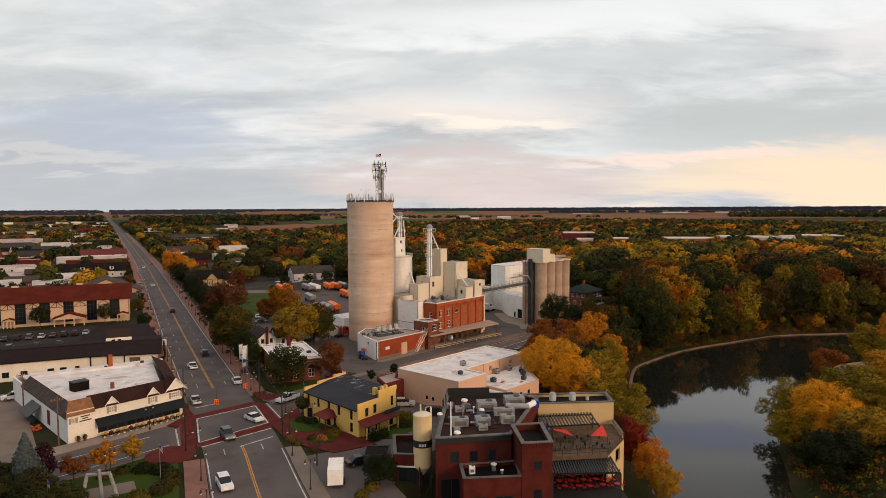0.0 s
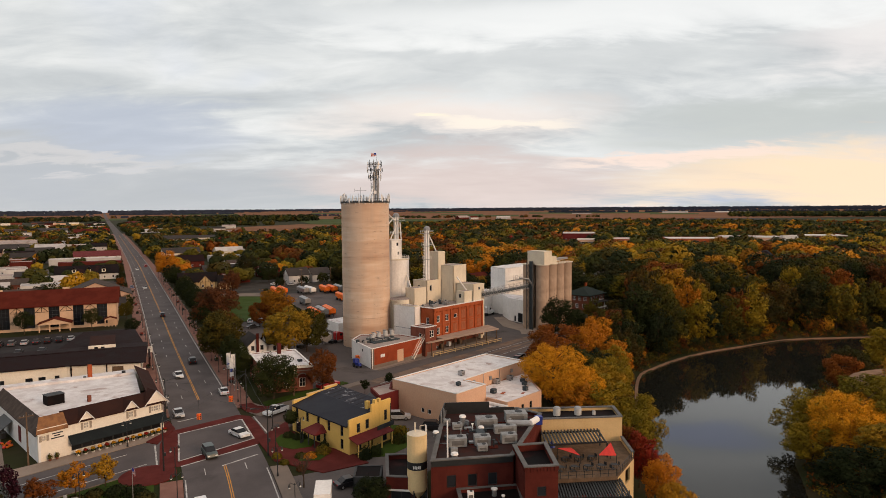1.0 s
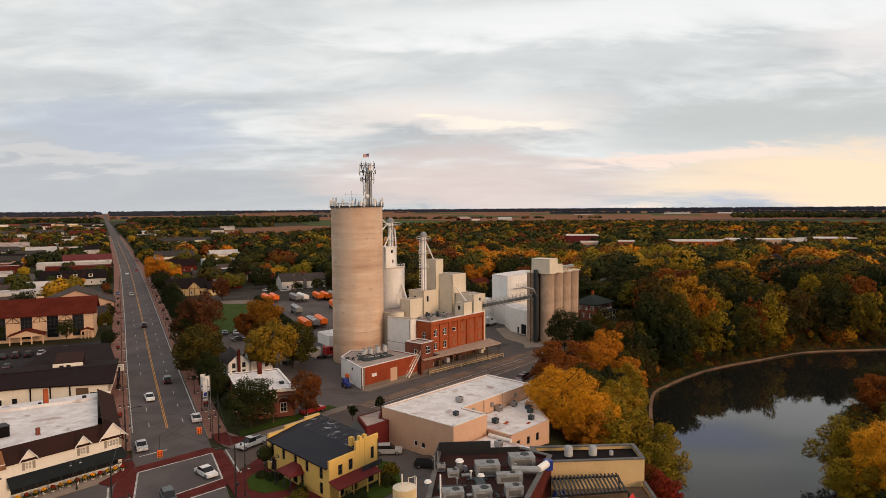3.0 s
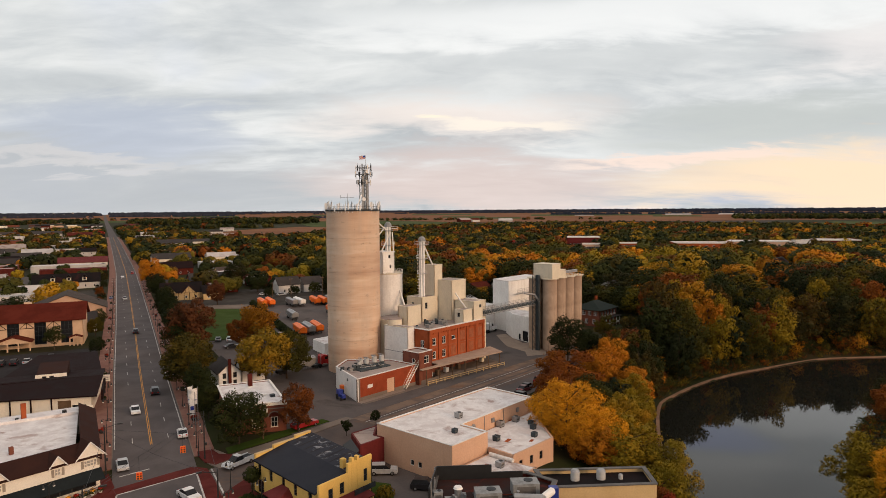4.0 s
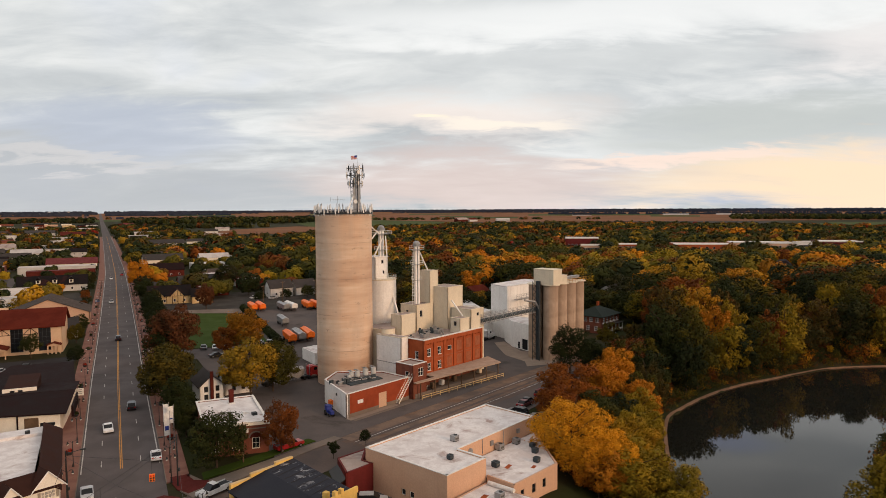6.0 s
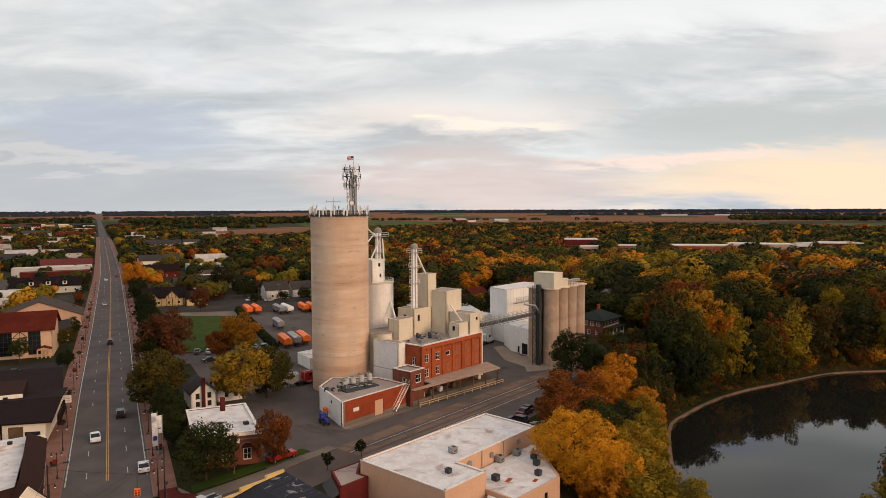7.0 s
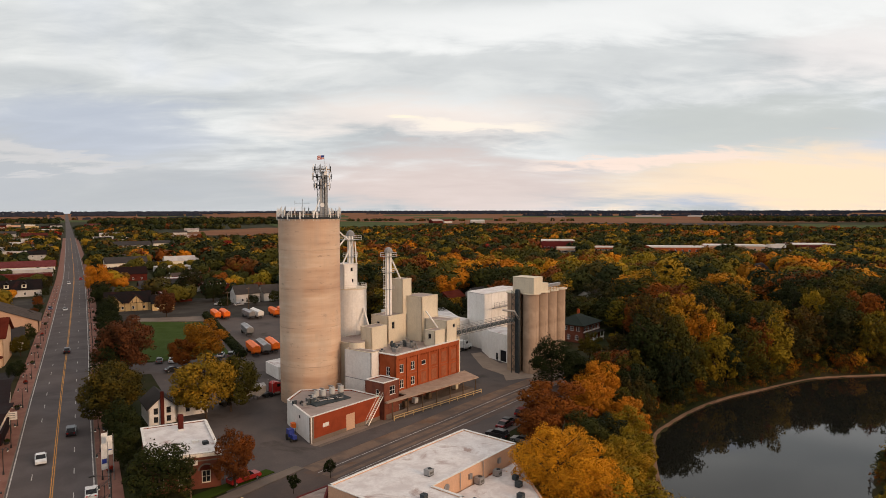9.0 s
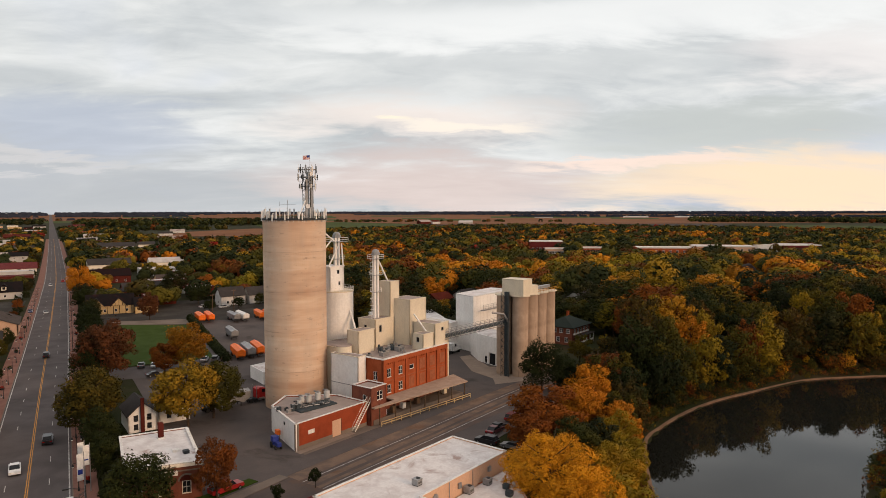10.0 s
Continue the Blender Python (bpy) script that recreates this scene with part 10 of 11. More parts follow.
    ob = new("stems", mesh_of("stems", *(lambda m: (m.v, m.f))(MB().wall((0, 0), (-4.5, -89), 0.0, 1.2, 0.3)), M_BARK))
    ob.parent = t
    x, y = 28.8, 103.0
    t = thing("bare_tree", x, y, 0, "bare leafless young tree", "tree")
    rng = random.Random(21)
    part("trunk", MB().cyl(x, y, 0, 2.2, 0.12, 0.09, 8), M_BARK, t)
    tw = MB()
    for k in range(16):
        a, zz = rng.uniform(0, 6.28), rng.uniform(1.6, 2.4)
        e = Vector((x + math.cos(a) * rng.uniform(0.8, 1.8), y + math.sin(a) * rng.uniform(0.8, 1.8), rng.uniform(4.0, 6.2)))
        tw.tube((x, y, zz), e, 0.05, 0.02, 4)
        for j in range(4):
            s = Vector((x, y, zz)).lerp(e, rng.uniform(0.4, 0.9))
            tw.tube(s, s + Vector((rng.uniform(-0.8, 0.8), rng.uniform(-0.8, 0.8), rng.uniform(0.4, 1.1))), 0.025, 0.01, 3)
    part("twig_tangle", tw, M_BARK, t)


gardens()

# ---- trees ----

def tri_mesh(name, tri, material, facing=None):
    """A mesh of separate three-sided leaves, shaded together as the rounded clumps they form."""
    me = bpy.data.meshes.new(name)
    n = len(tri)
    me.vertices.add(n)
    me.vertices.foreach_set("co", np.ascontiguousarray(tri, np.float32).ravel())
    me.loops.add(n)
    me.loops.foreach_set("vertex_index", np.arange(n, dtype=np.int32))
    me.polygons.add(n // 3)
    me.polygons.foreach_set("loop_start", np.arange(0, n, 3, dtype=np.int32))
    me.materials.append(material)
    me.update(calc_edges=True)
    if facing is not None:
        at = me.attributes.new("custom_normal", "FLOAT_VECTOR", "POINT")
        at.data.foreach_set("vector", np.ascontiguousarray(np.repeat(facing, 3, axis=0), np.float32).ravel())
    return me


def unit(v):
    return v / np.maximum(np.linalg.norm(v, axis=1), 1e-9)[:, None]


def leaf_cloud(rng, clumps, sizes, leaves, jitter, squash=0.85):
    """Places, sides and facings of leaves over the outer sides of many overlapping clumps."""
    n_try = int(leaves * 2.6)
    which = rng.choice(len(clumps), n_try, p=sizes ** 2 / np.sum(sizes ** 2))
    n = unit(rng.normal(size=(n_try, 3)))
    pos = clumps[which] + n * (sizes[which] * rng.uniform(0.74, 1.10, n_try))[:, None] * np.array([1, 1, squash])
    free = np.ones(n_try, bool)
    for j in range(len(clumps)):
        d = (pos - clumps[j]) / (sizes[j] * np.array([1, 1, squash]))
        free &= (np.einsum("ij,ij->i", d, d) > 0.55) | (which == j)
    pos, n = pos[free][:leaves], n[free][:leaves]
    face = unit(n + rng.normal(size=n.shape) * jitter + np.array([0, 0, 0.25]))
    u = unit(np.cross(face, rng.normal(size=n.shape)))
    return pos, u, np.cross(face, u), n


def lobed_clumps(rng, height, radius, base, lobes, subs, rough=1.0):
    """A crown's clumps: boughs round a heart, each bough carrying smaller tufts on its outer side."""
    mid, half = (height + base) / 2, (height - base) / 2
    k = np.arange(lobes)
    z = 0.96 - 1.62 * (k + rng.uniform(0.2, 0.8, lobes)) / lobes
    a = k * 2.399963 + rng.uniform(-0.5, 0.5, lobes)
    ring = np.sqrt(np.maximum(1 - z * z, 0.0))
    d = np.stack([ring * np.cos(a), ring * np.sin(a), z], 1)
    c = d * rng.uniform(0.50, 0.74, (lobes, 1)) * np.array([radius, radius, half])
    c[:, 2] += mid
    size = radius * rng.uniform(0.26, 0.44, lobes) * rough
    out, big = [], []
    for j in range(lobes):
        e = unit(rng.normal(size=(subs, 3)) + d[j] * 0.9 + np.array([0, 0, 0.25]))
        out.append(c[j] + e * (size[j] * rng.uniform(0.45, 0.98, subs))[:, None])
        big.append(size[j] * rng.uniform(0.28, 0.52, subs))
    out += [c * np.array([0.9, 0.9, 1.0]), np.array([[0, 0, mid], [0, 0, mid - half * 0.4]])]
    big += [size * 0.72, np.array([radius * 0.52, radius * 0.46])]
    return np.concatenate(out), np.concatenate(big)


def crown_mesh(name, seed, height, radius, base, leaves, leaf, material, lobes=12, subs=7):
    """Leaves over boughs and tufts round a dense heart, with gaps and an uneven outline."""
    rng = np.random.default_rng(seed)
    mid, half = (height + base) / 2, (height - base) / 2
    c, size = lobed_clumps(rng, height, radius, base, lobes, subs)
    pos, u, v, n = leaf_cloud(rng, c, size, leaves, 0.45)
    heart = np.array([0, 0, mid - half * 0.25])
    loose = rng.random(len(pos)) < 0.08
    pos[loose] = heart + (pos[loose] - heart) * rng.uniform(1.0, 1.12, (int(loose.sum()), 1))
    m = len(pos)
    whole = unit((pos - heart) / np.array([radius, radius, half]))
    facing = unit(0.75 * n + 0.45 * whole + rng.normal(size=n.shape) * 0.16 + np.array([0, 0, 0.10]))
    s = (leaf * rng.uniform(0.6, 1.25, m))[:, None]
    tip = rng.uniform(0.55, 1.0, (m, 1))
    tri = np.stack([pos - u * s, pos + u * s * 0.6 - v * s * tip, pos + u * s * 0.5 + v * s * tip], 1).reshape(-1, 3)
    return tri_mesh(name, tri, material, facing)


def trunk_mesh(name, seed, height, radius, base):
    rng = random.Random(seed)
    mb = MB()
    r = 0.035 * height * 0.62
    p = Vector((0, 0, -0.6))
    for k in range(4):
        q = Vector((rng.uniform(-0.2, 0.2), rng.uniform(-0.2, 0.2), base + (height - base) * 0.17 * (k + 1) - 0.2 if k else base * 0.8))
        mb.tube(p, q, r * (1 - 0.2 * k), r * (0.8 - 0.2 * k), 7)
        if k:
            for j in range(3):
                a = rng.uniform(0, 6.28)
                e = q + Vector((math.cos(a) * radius * 0.6, math.sin(a) * radius * 0.6, (height - base) * rng.uniform(0.1, 0.3)))
                mb.tube(q, e, r * 0.4, r * 0.12, 5)
        p = q
    return mesh_of(name, mb.v, mb.f, M_BARK)


TREE_KINDS = {}


def tree_kind(key, seed, height, radius, base, leaves, leaf, material, lobes=12, subs=7):
    """The meshes of one kind of tree, made once."""
    TREE_KINDS[key] = (trunk_mesh("trunk", seed, height, radius, base), crown_mesh("crown", seed, height, radius, base, leaves, leaf, material, lobes, subs), height, radius)


def plant_tree(key, x, y, height=None, spread=None, label="autumn tree", group="", z=None, turn=0.0):
    trunk, crown, h, r = TREE_KINDS[key]
    k = (height or h) / h
    s = (spread or r * k) / r
    t = new("tree")
    t.matrix_basis = pose(x, y, gz(x, y) if z is None else z, 0, 0, turn) @ Matrix.Diagonal((s, s, k, 1))
    WORLD_OF[t] = t.matrix_basis.copy()
    tagged(t, label, "tree", group)
    for name, me in (("trunk", trunk), ("crown", crown)):
        ob = new(name, me)
        ob.parent = t
    return t


def kinds():
    for i, (key, m) in enumerate((("mixed", F_MIXED), ("green", F_GREEN), ("yellow", F_YELLOW), ("orange", F_ORANGE), ("rust", F_RUST), ("red", F_RED), ("olive", F_OLIVE), ("lime", F_LIME))):
        for j in range(3):
            tree_kind("%s%d" % (key, j), 10 * i + j + 1, 15.0, 6.0, 0.2, 3700, 0.33, m, 11 + 3 * j, 6)
    for k, (key, m) in enumerate((("yellow", F_YELLOW), ("orange", F_ORANGE), ("rust", F_RUST), ("green", F_GREEN), ("olive", F_OLIVE), ("red", F_RED), ("mixed", F_MIXED), ("lime", F_LIME), ("plum", F_PLUM), ("darkred", F_DARKRED), ("deep", F_DEEP))):
        tree_kind("big_" + key, 77 + k, 14.0, 6.0, 0.6, 11500, 0.225, m, 15, 10)
        tree_kind("small_" + key, 177 + k, 5.0, 2.2, 1.3, 2600, 0.14, m, 9, 6)
    tree_kind("round_green", 411, 7.6, 3.4, 1.5, 6000, 0.15, F_GREEN, 12, 8)
    tree_kind("golden", 301, 17.0, 8.0, 0.4, 36000, 0.15, F_GOLD, 20, 14)


kinds()
NAMED_TREES = [
    # kind, x, y, height, spread, label
    ("golden", 90.4, 124.0, 13.4, 7.6, "large golden-orange tree beside the peach building"),
    ("golden", 96.6, 121.4, 11.2, 6.2, "golden-orange tree beside the larger one"),
    ("big_orange", 91.5, 117.6, 8.6, 4.6, "low orange tree behind the peach building"),
    ("big_lime", 98.5, 117.0, 12.0, 7.2, "yellow-green tree on the river bank"),
    ("big_green", 132, 178, 13.4, 6.0, "dark green tree beside the gray silos"),
    ("big_rust", 111.5, 151, 11.6, 7.4, "rust-brown tree beside the mill street"),
    ("big_rust", 104, 146, 8.0, 5.0, "low rust-brown tree beside the mill street"),
    ("big_orange", 127, 158, 12.0, 6.0, "orange-brown tree on the steep bank"),
    ("big_mixed", 118, 143, 11.0, 6.0, "dark tree with olive and rust leaves"),
    ("big_yellow", 113, 133, 12.0, 5.0, "yellow tree low on the river bank"),
    ("big_lime", 127, 146, 12.0, 5.0, "yellow-olive tree on the bank slope"),
    ("big_olive", 103, 126, 9.5, 5.2, "olive tree on the river bank"),
    ("big_lime", 108, 129, 12.0, 5.0, "yellow-green tree on the river bank"),
    ("big_mixed", 100, 132, 9.0, 5.2, "dark tree behind the peach building"),
    ("big_green", 110, 140, 10.5, 5.6, "dark green tree above the bank"),
    ("big_lime", 119, 136, 12.0, 4.8, "yellow tree leaning over the water"),
    ("big_orange", 132, 151, 13.0, 5.0, "orange tree on the bank slope"),
    ("big_olive", 138, 157, 13.5, 5.0, "olive tree on the bank slope"),
    ("big_mixed", 146, 163, 14.0, 5.4, "green and rust tree on the bank"),
    ("big_green", 139, 176, 10.0, 4.6, "dark green tree beside the gray silos"),
    ("big_orange", 141, 170, 12.0, 6.0, "orange tree above the river bank"),
    ("big_rust", 151, 176, 12.5, 6.4, "rust-orange tree above the river bank"),
    ("big_darkred", 38.0, 245, 17.5, 8.2, "dark red-brown tree beside the lawn"),
    ("big_yellow", 49.8, 195.0, 15.5, 7.2, "golden-yellow tree behind the brick office"),
    ("big_olive", 56.0, 198.5, 14.0, 6.4, "olive-green tree beside the golden one"),
    ("big_deep", 31.5, 197.5, 14.0, 7.2, "broad dark green street tree"),
    ("big_green", 35.6, 152.6, 10.4, 5.3, "dark green tree before the brick office"),
    ("big_rust", 47.6, 154.6, 10.0, 3.6, "small rust-coloured tree beside the office"),
    ("big_orange", 59, 251, 13.5, 6.6, "orange-brown tree at the edge of the lawn"),
    ("big_rust", 52.5, 248, 9.0, 4.4, "low orange tree at the lawn"),
    ("big_orange", 38.5, 450, 17.0, 7.6, "tall orange tree beside the street"),
    ("big_green", 37.0, 334, 10.0, 4.8, "dark green tree beside the street"),
    ("big_green", 38.0, 398, 10.0, 5.0, "dark green tree beside the street"),
    ("big_mixed", 38.5, 420, 11.0, 5.4, "olive and rust tree beside the street"),
    ("golden", 131, 83, 14.0, 7.6, "golden-orange tree on the river's inner bank"),
    ("big_lime", 138, 96, 11.5, 6.4, "yellow-green tree hanging over the water"),
    ("big_lime", 126, 87, 9.5, 5.4, "yellow-green tree on the river's inner bank"),
    ("big_lime", 143, 87, 12.0, 6.6, "yellow-green tree above the inner bank"),
    ("big_green", 116.5, 72, 9.0, 6.4, "dark green tree leaning over the river"),
    ("big_yellow", 126, 72, 9.0, 6.0, "golden tree above the inner bank"),
    ("big_lime", 138, 78, 11.0, 6.4, "yellow-green tree above the inner bank"),
    ("big_yellow", 152, 82, 12.0, 7.0, "olive tree beside the path"),
    ("big_mixed", 186, 118, 11.5, 6.0, "green and rust tree above the water"),
    ("big_rust", 178, 114, 10.5, 5.6, "rust-orange tree above the water"),
    ("big_lime", 208, 120, 12.5, 7.0, "yellow-green tree on the inner bank"),
    ("big_orange", 202, 108, 12.5, 7.0, "orange tree behind the inner bank"),
    ("big_olive", 195, 121, 9.5, 5.0, "olive tree close to the water"),
    ("big_lime", 170, 93, 10.0, 5.0, "yellow-green tree beside the path"),
    ("big_mixed", 225, 122, 12.0, 6.5, "dark mixed tree on the inner bank"),
    ("big_olive", 240, 118, 12.0, 6.5, "olive tree on the inner bank"),
    ("big_lime", 104, 111.5, 12.0, 4.8, "willow-like yellow-green tree at the water"),
    ("big_red", 89.5, 96, 11.0, 3.9, "bright red tree beside the brewery"),
    ("big_rust", 90.8, 101.0, 9.5, 3.4, "orange tree beside the brewery terrace"),
    ("big_lime", 95, 104, 11.5, 4.8, "yellow-green tree on the steep bank"),
    ("big_orange", 88.0, 89.0, 9.0, 3.4, "orange tree on the bank below the brewery"),
    ("big_yellow", 84.6, 82.5, 8.5, 3.2, "golden shrub-like tree below the brewery"),
    ("small_rust", -6.5, 113.9, 4.4, 2.4, "small street tree turning orange"),
    ("small_orange", -2.2, 115.8, 4.8, 2.5, "small street tree turning orange-brown"),
    ("small_yellow", 1.9, 117.6, 4.6, 2.4, "small golden tree at the kerb"),
    ("small_plum", -10.6, 113.0, 6.8, 2.5, "dark plum-red small tree"),
    ("big_mixed", -12.0, 104.0, 6.5, 5.0, "broad dark brown shrub-like tree"),
    ("big_mixed", -18.0, 110.0, 7.0, 5.5, "broad dark brown shrub-like tree"),
    ("big_green", -8.0, 97.0, 6.0, 4.6, "broad dark green shrub-like tree"),
    ("big_green", 35.0, 91.0, 5.0, 2.7, "dark leafy tree before the annex"),
    ("small_green", 55.2, 147.6, 3.6, 1.3, "slim young street tree"),
    ("small_green", 62.6, 150.8, 3.6, 1.3, "slim young street tree"),
    ("big_green", 32.8, 172.5, 8.0, 3.2, "dark green tree beside the brick office"),
    ("big_green", 32.6, 184.0, 9.5, 4.0, "dark green tree by the pavement"),
    ("big_green", 31.5, 207, 10.0, 4.4, "dark green tree beside the pavement"),
    ("big_olive", 33.5, 216, 11.0, 4.8, "green street tree beside the pavement"),
    ("big_green", 34.0, 246, 11.0, 5.0, "dark green tree beside the street"),
    ("big_olive", 36.0, 262, 11.0, 4.6, "yellow-green tree beside the street"),
    ("big_green", 36.0, 278, 11.0, 5.0, "dark green tree beside the street"),
    ("big_green", 36.5, 296, 10.0, 4.8, "dark green tree beside the street"),
    ("big_green", 36.5, 314, 10.0, 4.8, "dark green tree beside the street"),
    ("big_green", 38.5, 358, 9.0, 4.2, "dark green tree beside the street"),
    ("big_darkred", 60.8, 351, 12.0, 5.2, "dark red tree on the gravel lot"),
    ("big_mixed", 82.7, 428, 15.0, 8.0, "broad rust and olive tree behind the lot"),
    ("big_green", 88, 392, 9.0, 5.4, "dark tree before the white house"),
    ("big_green", 88.5, 367, 5.0, 3.0, "dark conifer-like tree by the white house"),
    ("big_green", 102, 369, 5.5, 3.0, "dark tree before the white house"),
    ("big_green", 113, 370, 6.5, 3.4, "dark tree before the white house"),
    ("big_mixed", 122, 372, 9.5, 4.6, "dark mixed tree beside the white house"),
    ("big_green", 70, 396, 10.0, 5.6, "dark tree beside the tan house"),
    ("round_green", -1.0, 271, 7.8, 3.5, "round dark tree before the inn"),
    ("round_green", -21.5, 272, 8.2, 3.7, "round dark tree before the inn"),
    ("big_green", 11.5, 258, 5.0, 2.6, "dark shrub by the pavement"),
    ("big_olive", 10.6, 292, 7.0, 3.4, "green tree beside the inn"),
    ("big_yellow", -30.0, 306, 6.0, 4.0, "low yellow tree behind the inn"),
    ("big_green", 11.5, 312, 7.0, 3.4, "dark tree by the pavement"),
]
for key, x, y, h, s, label in NAMED_TREES:
    plant_tree(key, x, y, h, s, label, turn=(x * 37) % 360)


def inside(poly, x, y):
    r = False
    for (ax, ay), (bx, by) in zip(poly, poly[1:] + poly[:1]):
        if (ay > y) != (by > y) and x < (bx - ax) * (y - ay) / (by - ay) + ax:
            r = not r
    return r


CLEAR = [
    YARD,
    [(34, 200), (78, 200), (80, 352), (36, 352)],
    [(60, 236), (122, 236), (118, 376), (60, 376)],
    [(38, 346), (84, 338), (92, 384), (40, 384)],
    [(28, 60), (86, 60), (92, 92), (92, 135), (120, 160), (155, 182), (160, 200), (165, 205), (190, 205), (190, 232), (178, 240), (178, 262), (112, 262), (60, 210), (28, 200)],
    [(80, 20), (92, 52), (109, 76), (134, 97), (160, 114), (186, 126), (215, 131), (250, 125), (250, 60), (140, 20)],
    [(86, 92), (108, 92), (134, 136), (152, 160), (146, 172), (120, 160), (92, 135)],
    [(-80, 0), (40, 0), (40, 200), (28, 200), (28, 340), (-80, 340)],
]
# houses in the woods: place and half width of the gap in the trees before them
SEEN = [(182, 222, 13), (297, 286, 6), (334, 283, 9), (247, 291, 9), (404, 312, 8), (305, 244, 5), (184, 322, 7), (205, 330, 6), (440, 338, 7), (96, 374, 8), (110, 376, 7), (490, 618, 16), (455, 560, 8), (505, 560, 10), (560, 514, 26), (626, 500, 26), (668, 480, 10), (698, 462, 20), (51, 373, 12), (72, 484, 14), (50, 454, 10), (74, 448, 8), (110, 922, 30), (80, 1158, 30), (52, 620, 12), (96, 640, 14)]


def tallest(x, y):
    """How high trees grow at a place: low in the openings before the houses."""
    cap = 99.0
    for hx, hy, w in SEEN:
        dx, dy = hx - 24, hy - 40
        dist = math.hypot(dx, dy)
        back = ((hx - x) * dx + (hy - y) * dy) / dist
        side = abs((hx - x) * dy - (hy - y) * dx) / dist
        if -w - 3 < back < (90 if dist < 440 else 230) and side < w + 3:
            cap = min(cap, 0.0 if back < w + 2 else (4.2 if dist < 440 else 4.0) + 42.0 / dist * back)
    return cap





def in_any(polys, x, y):
    """Which of the points lie inside one of the outlines."""
    hit = np.zeros(len(x), bool)
    for poly in polys:
        ins = np.zeros(len(x), bool)
        for (ax, ay), (bx, by) in zip(poly, poly[1:] + poly[:1]):
            ins ^= ((ay > y) != (by > y)) & (x < (bx - ax) * (y - ay) / (by - ay + 1e-9) + ax)
        hit |= ins
    return hit


def leaf_stuff(name, trees, label, per_tree, leaf, seed, clumps=11):
    """Many crowns joined into one object: rows of x, y, z, height, spread, kind of leaf."""
    rng = np.random.default_rng(seed)
    tris, which, facings, tones = [], [], [], []
    for x, y, z, h, s, kind in trees:
        d = rng.normal(size=(clumps, 3))
        d[:, 2] = np.abs(d[:, 2]) - 0.25
        d = unit(d)
        c = d * rng.uniform(0.42, 0.80, (clumps, 1)) * np.array([s, s, h * 0.46]) + np.array([0, 0, h * 0.48])
        size = rng.uniform(0.22, 0.44, clumps) * s
        c = np.concatenate([c, [[0, 0, h * 0.45]]])
        size = np.concatenate([size, [s * 0.6]])
        pos, u, v, n = leaf_cloud(rng, c, size, per_tree, 0.28, 0.9)
        whole = unit((pos - np.array([0, 0, h * 0.36])) / np.array([s, s, h * 0.5]))
        facings.append(unit(0.45 * n + 0.75 * whole + rng.normal(size=n.shape) * 0.10))
        pos = pos + np.array([x, y, z])
        m = len(pos)
        k = leaf * rng.uniform(0.7, 1.3, (m, 1)) * (s / 6.0) ** 0.5
        tris.append(np.stack([pos - u * k, pos + u * k * 0.6 - v * k * 0.9, pos + u * k * 0.5 + v * k * 0.9], 1).reshape(-1, 3))
        which.append(np.full(m, kind, np.int32))
        tones.append(np.full(m, rng.random(), np.float32))
    me = tri_mesh(name, np.concatenate(tris), MIXES[0], np.concatenate(facings))
    for mat in MIXES[1:]:
        me.materials.append(mat)
    me.polygons.foreach_set("material_index", np.concatenate(which))
    me.attributes.new("tone", "FLOAT", "FACE").data.foreach_set("value", np.concatenate(tones))
    return tagged(new(name, me), label, "woods", kind="stuff")


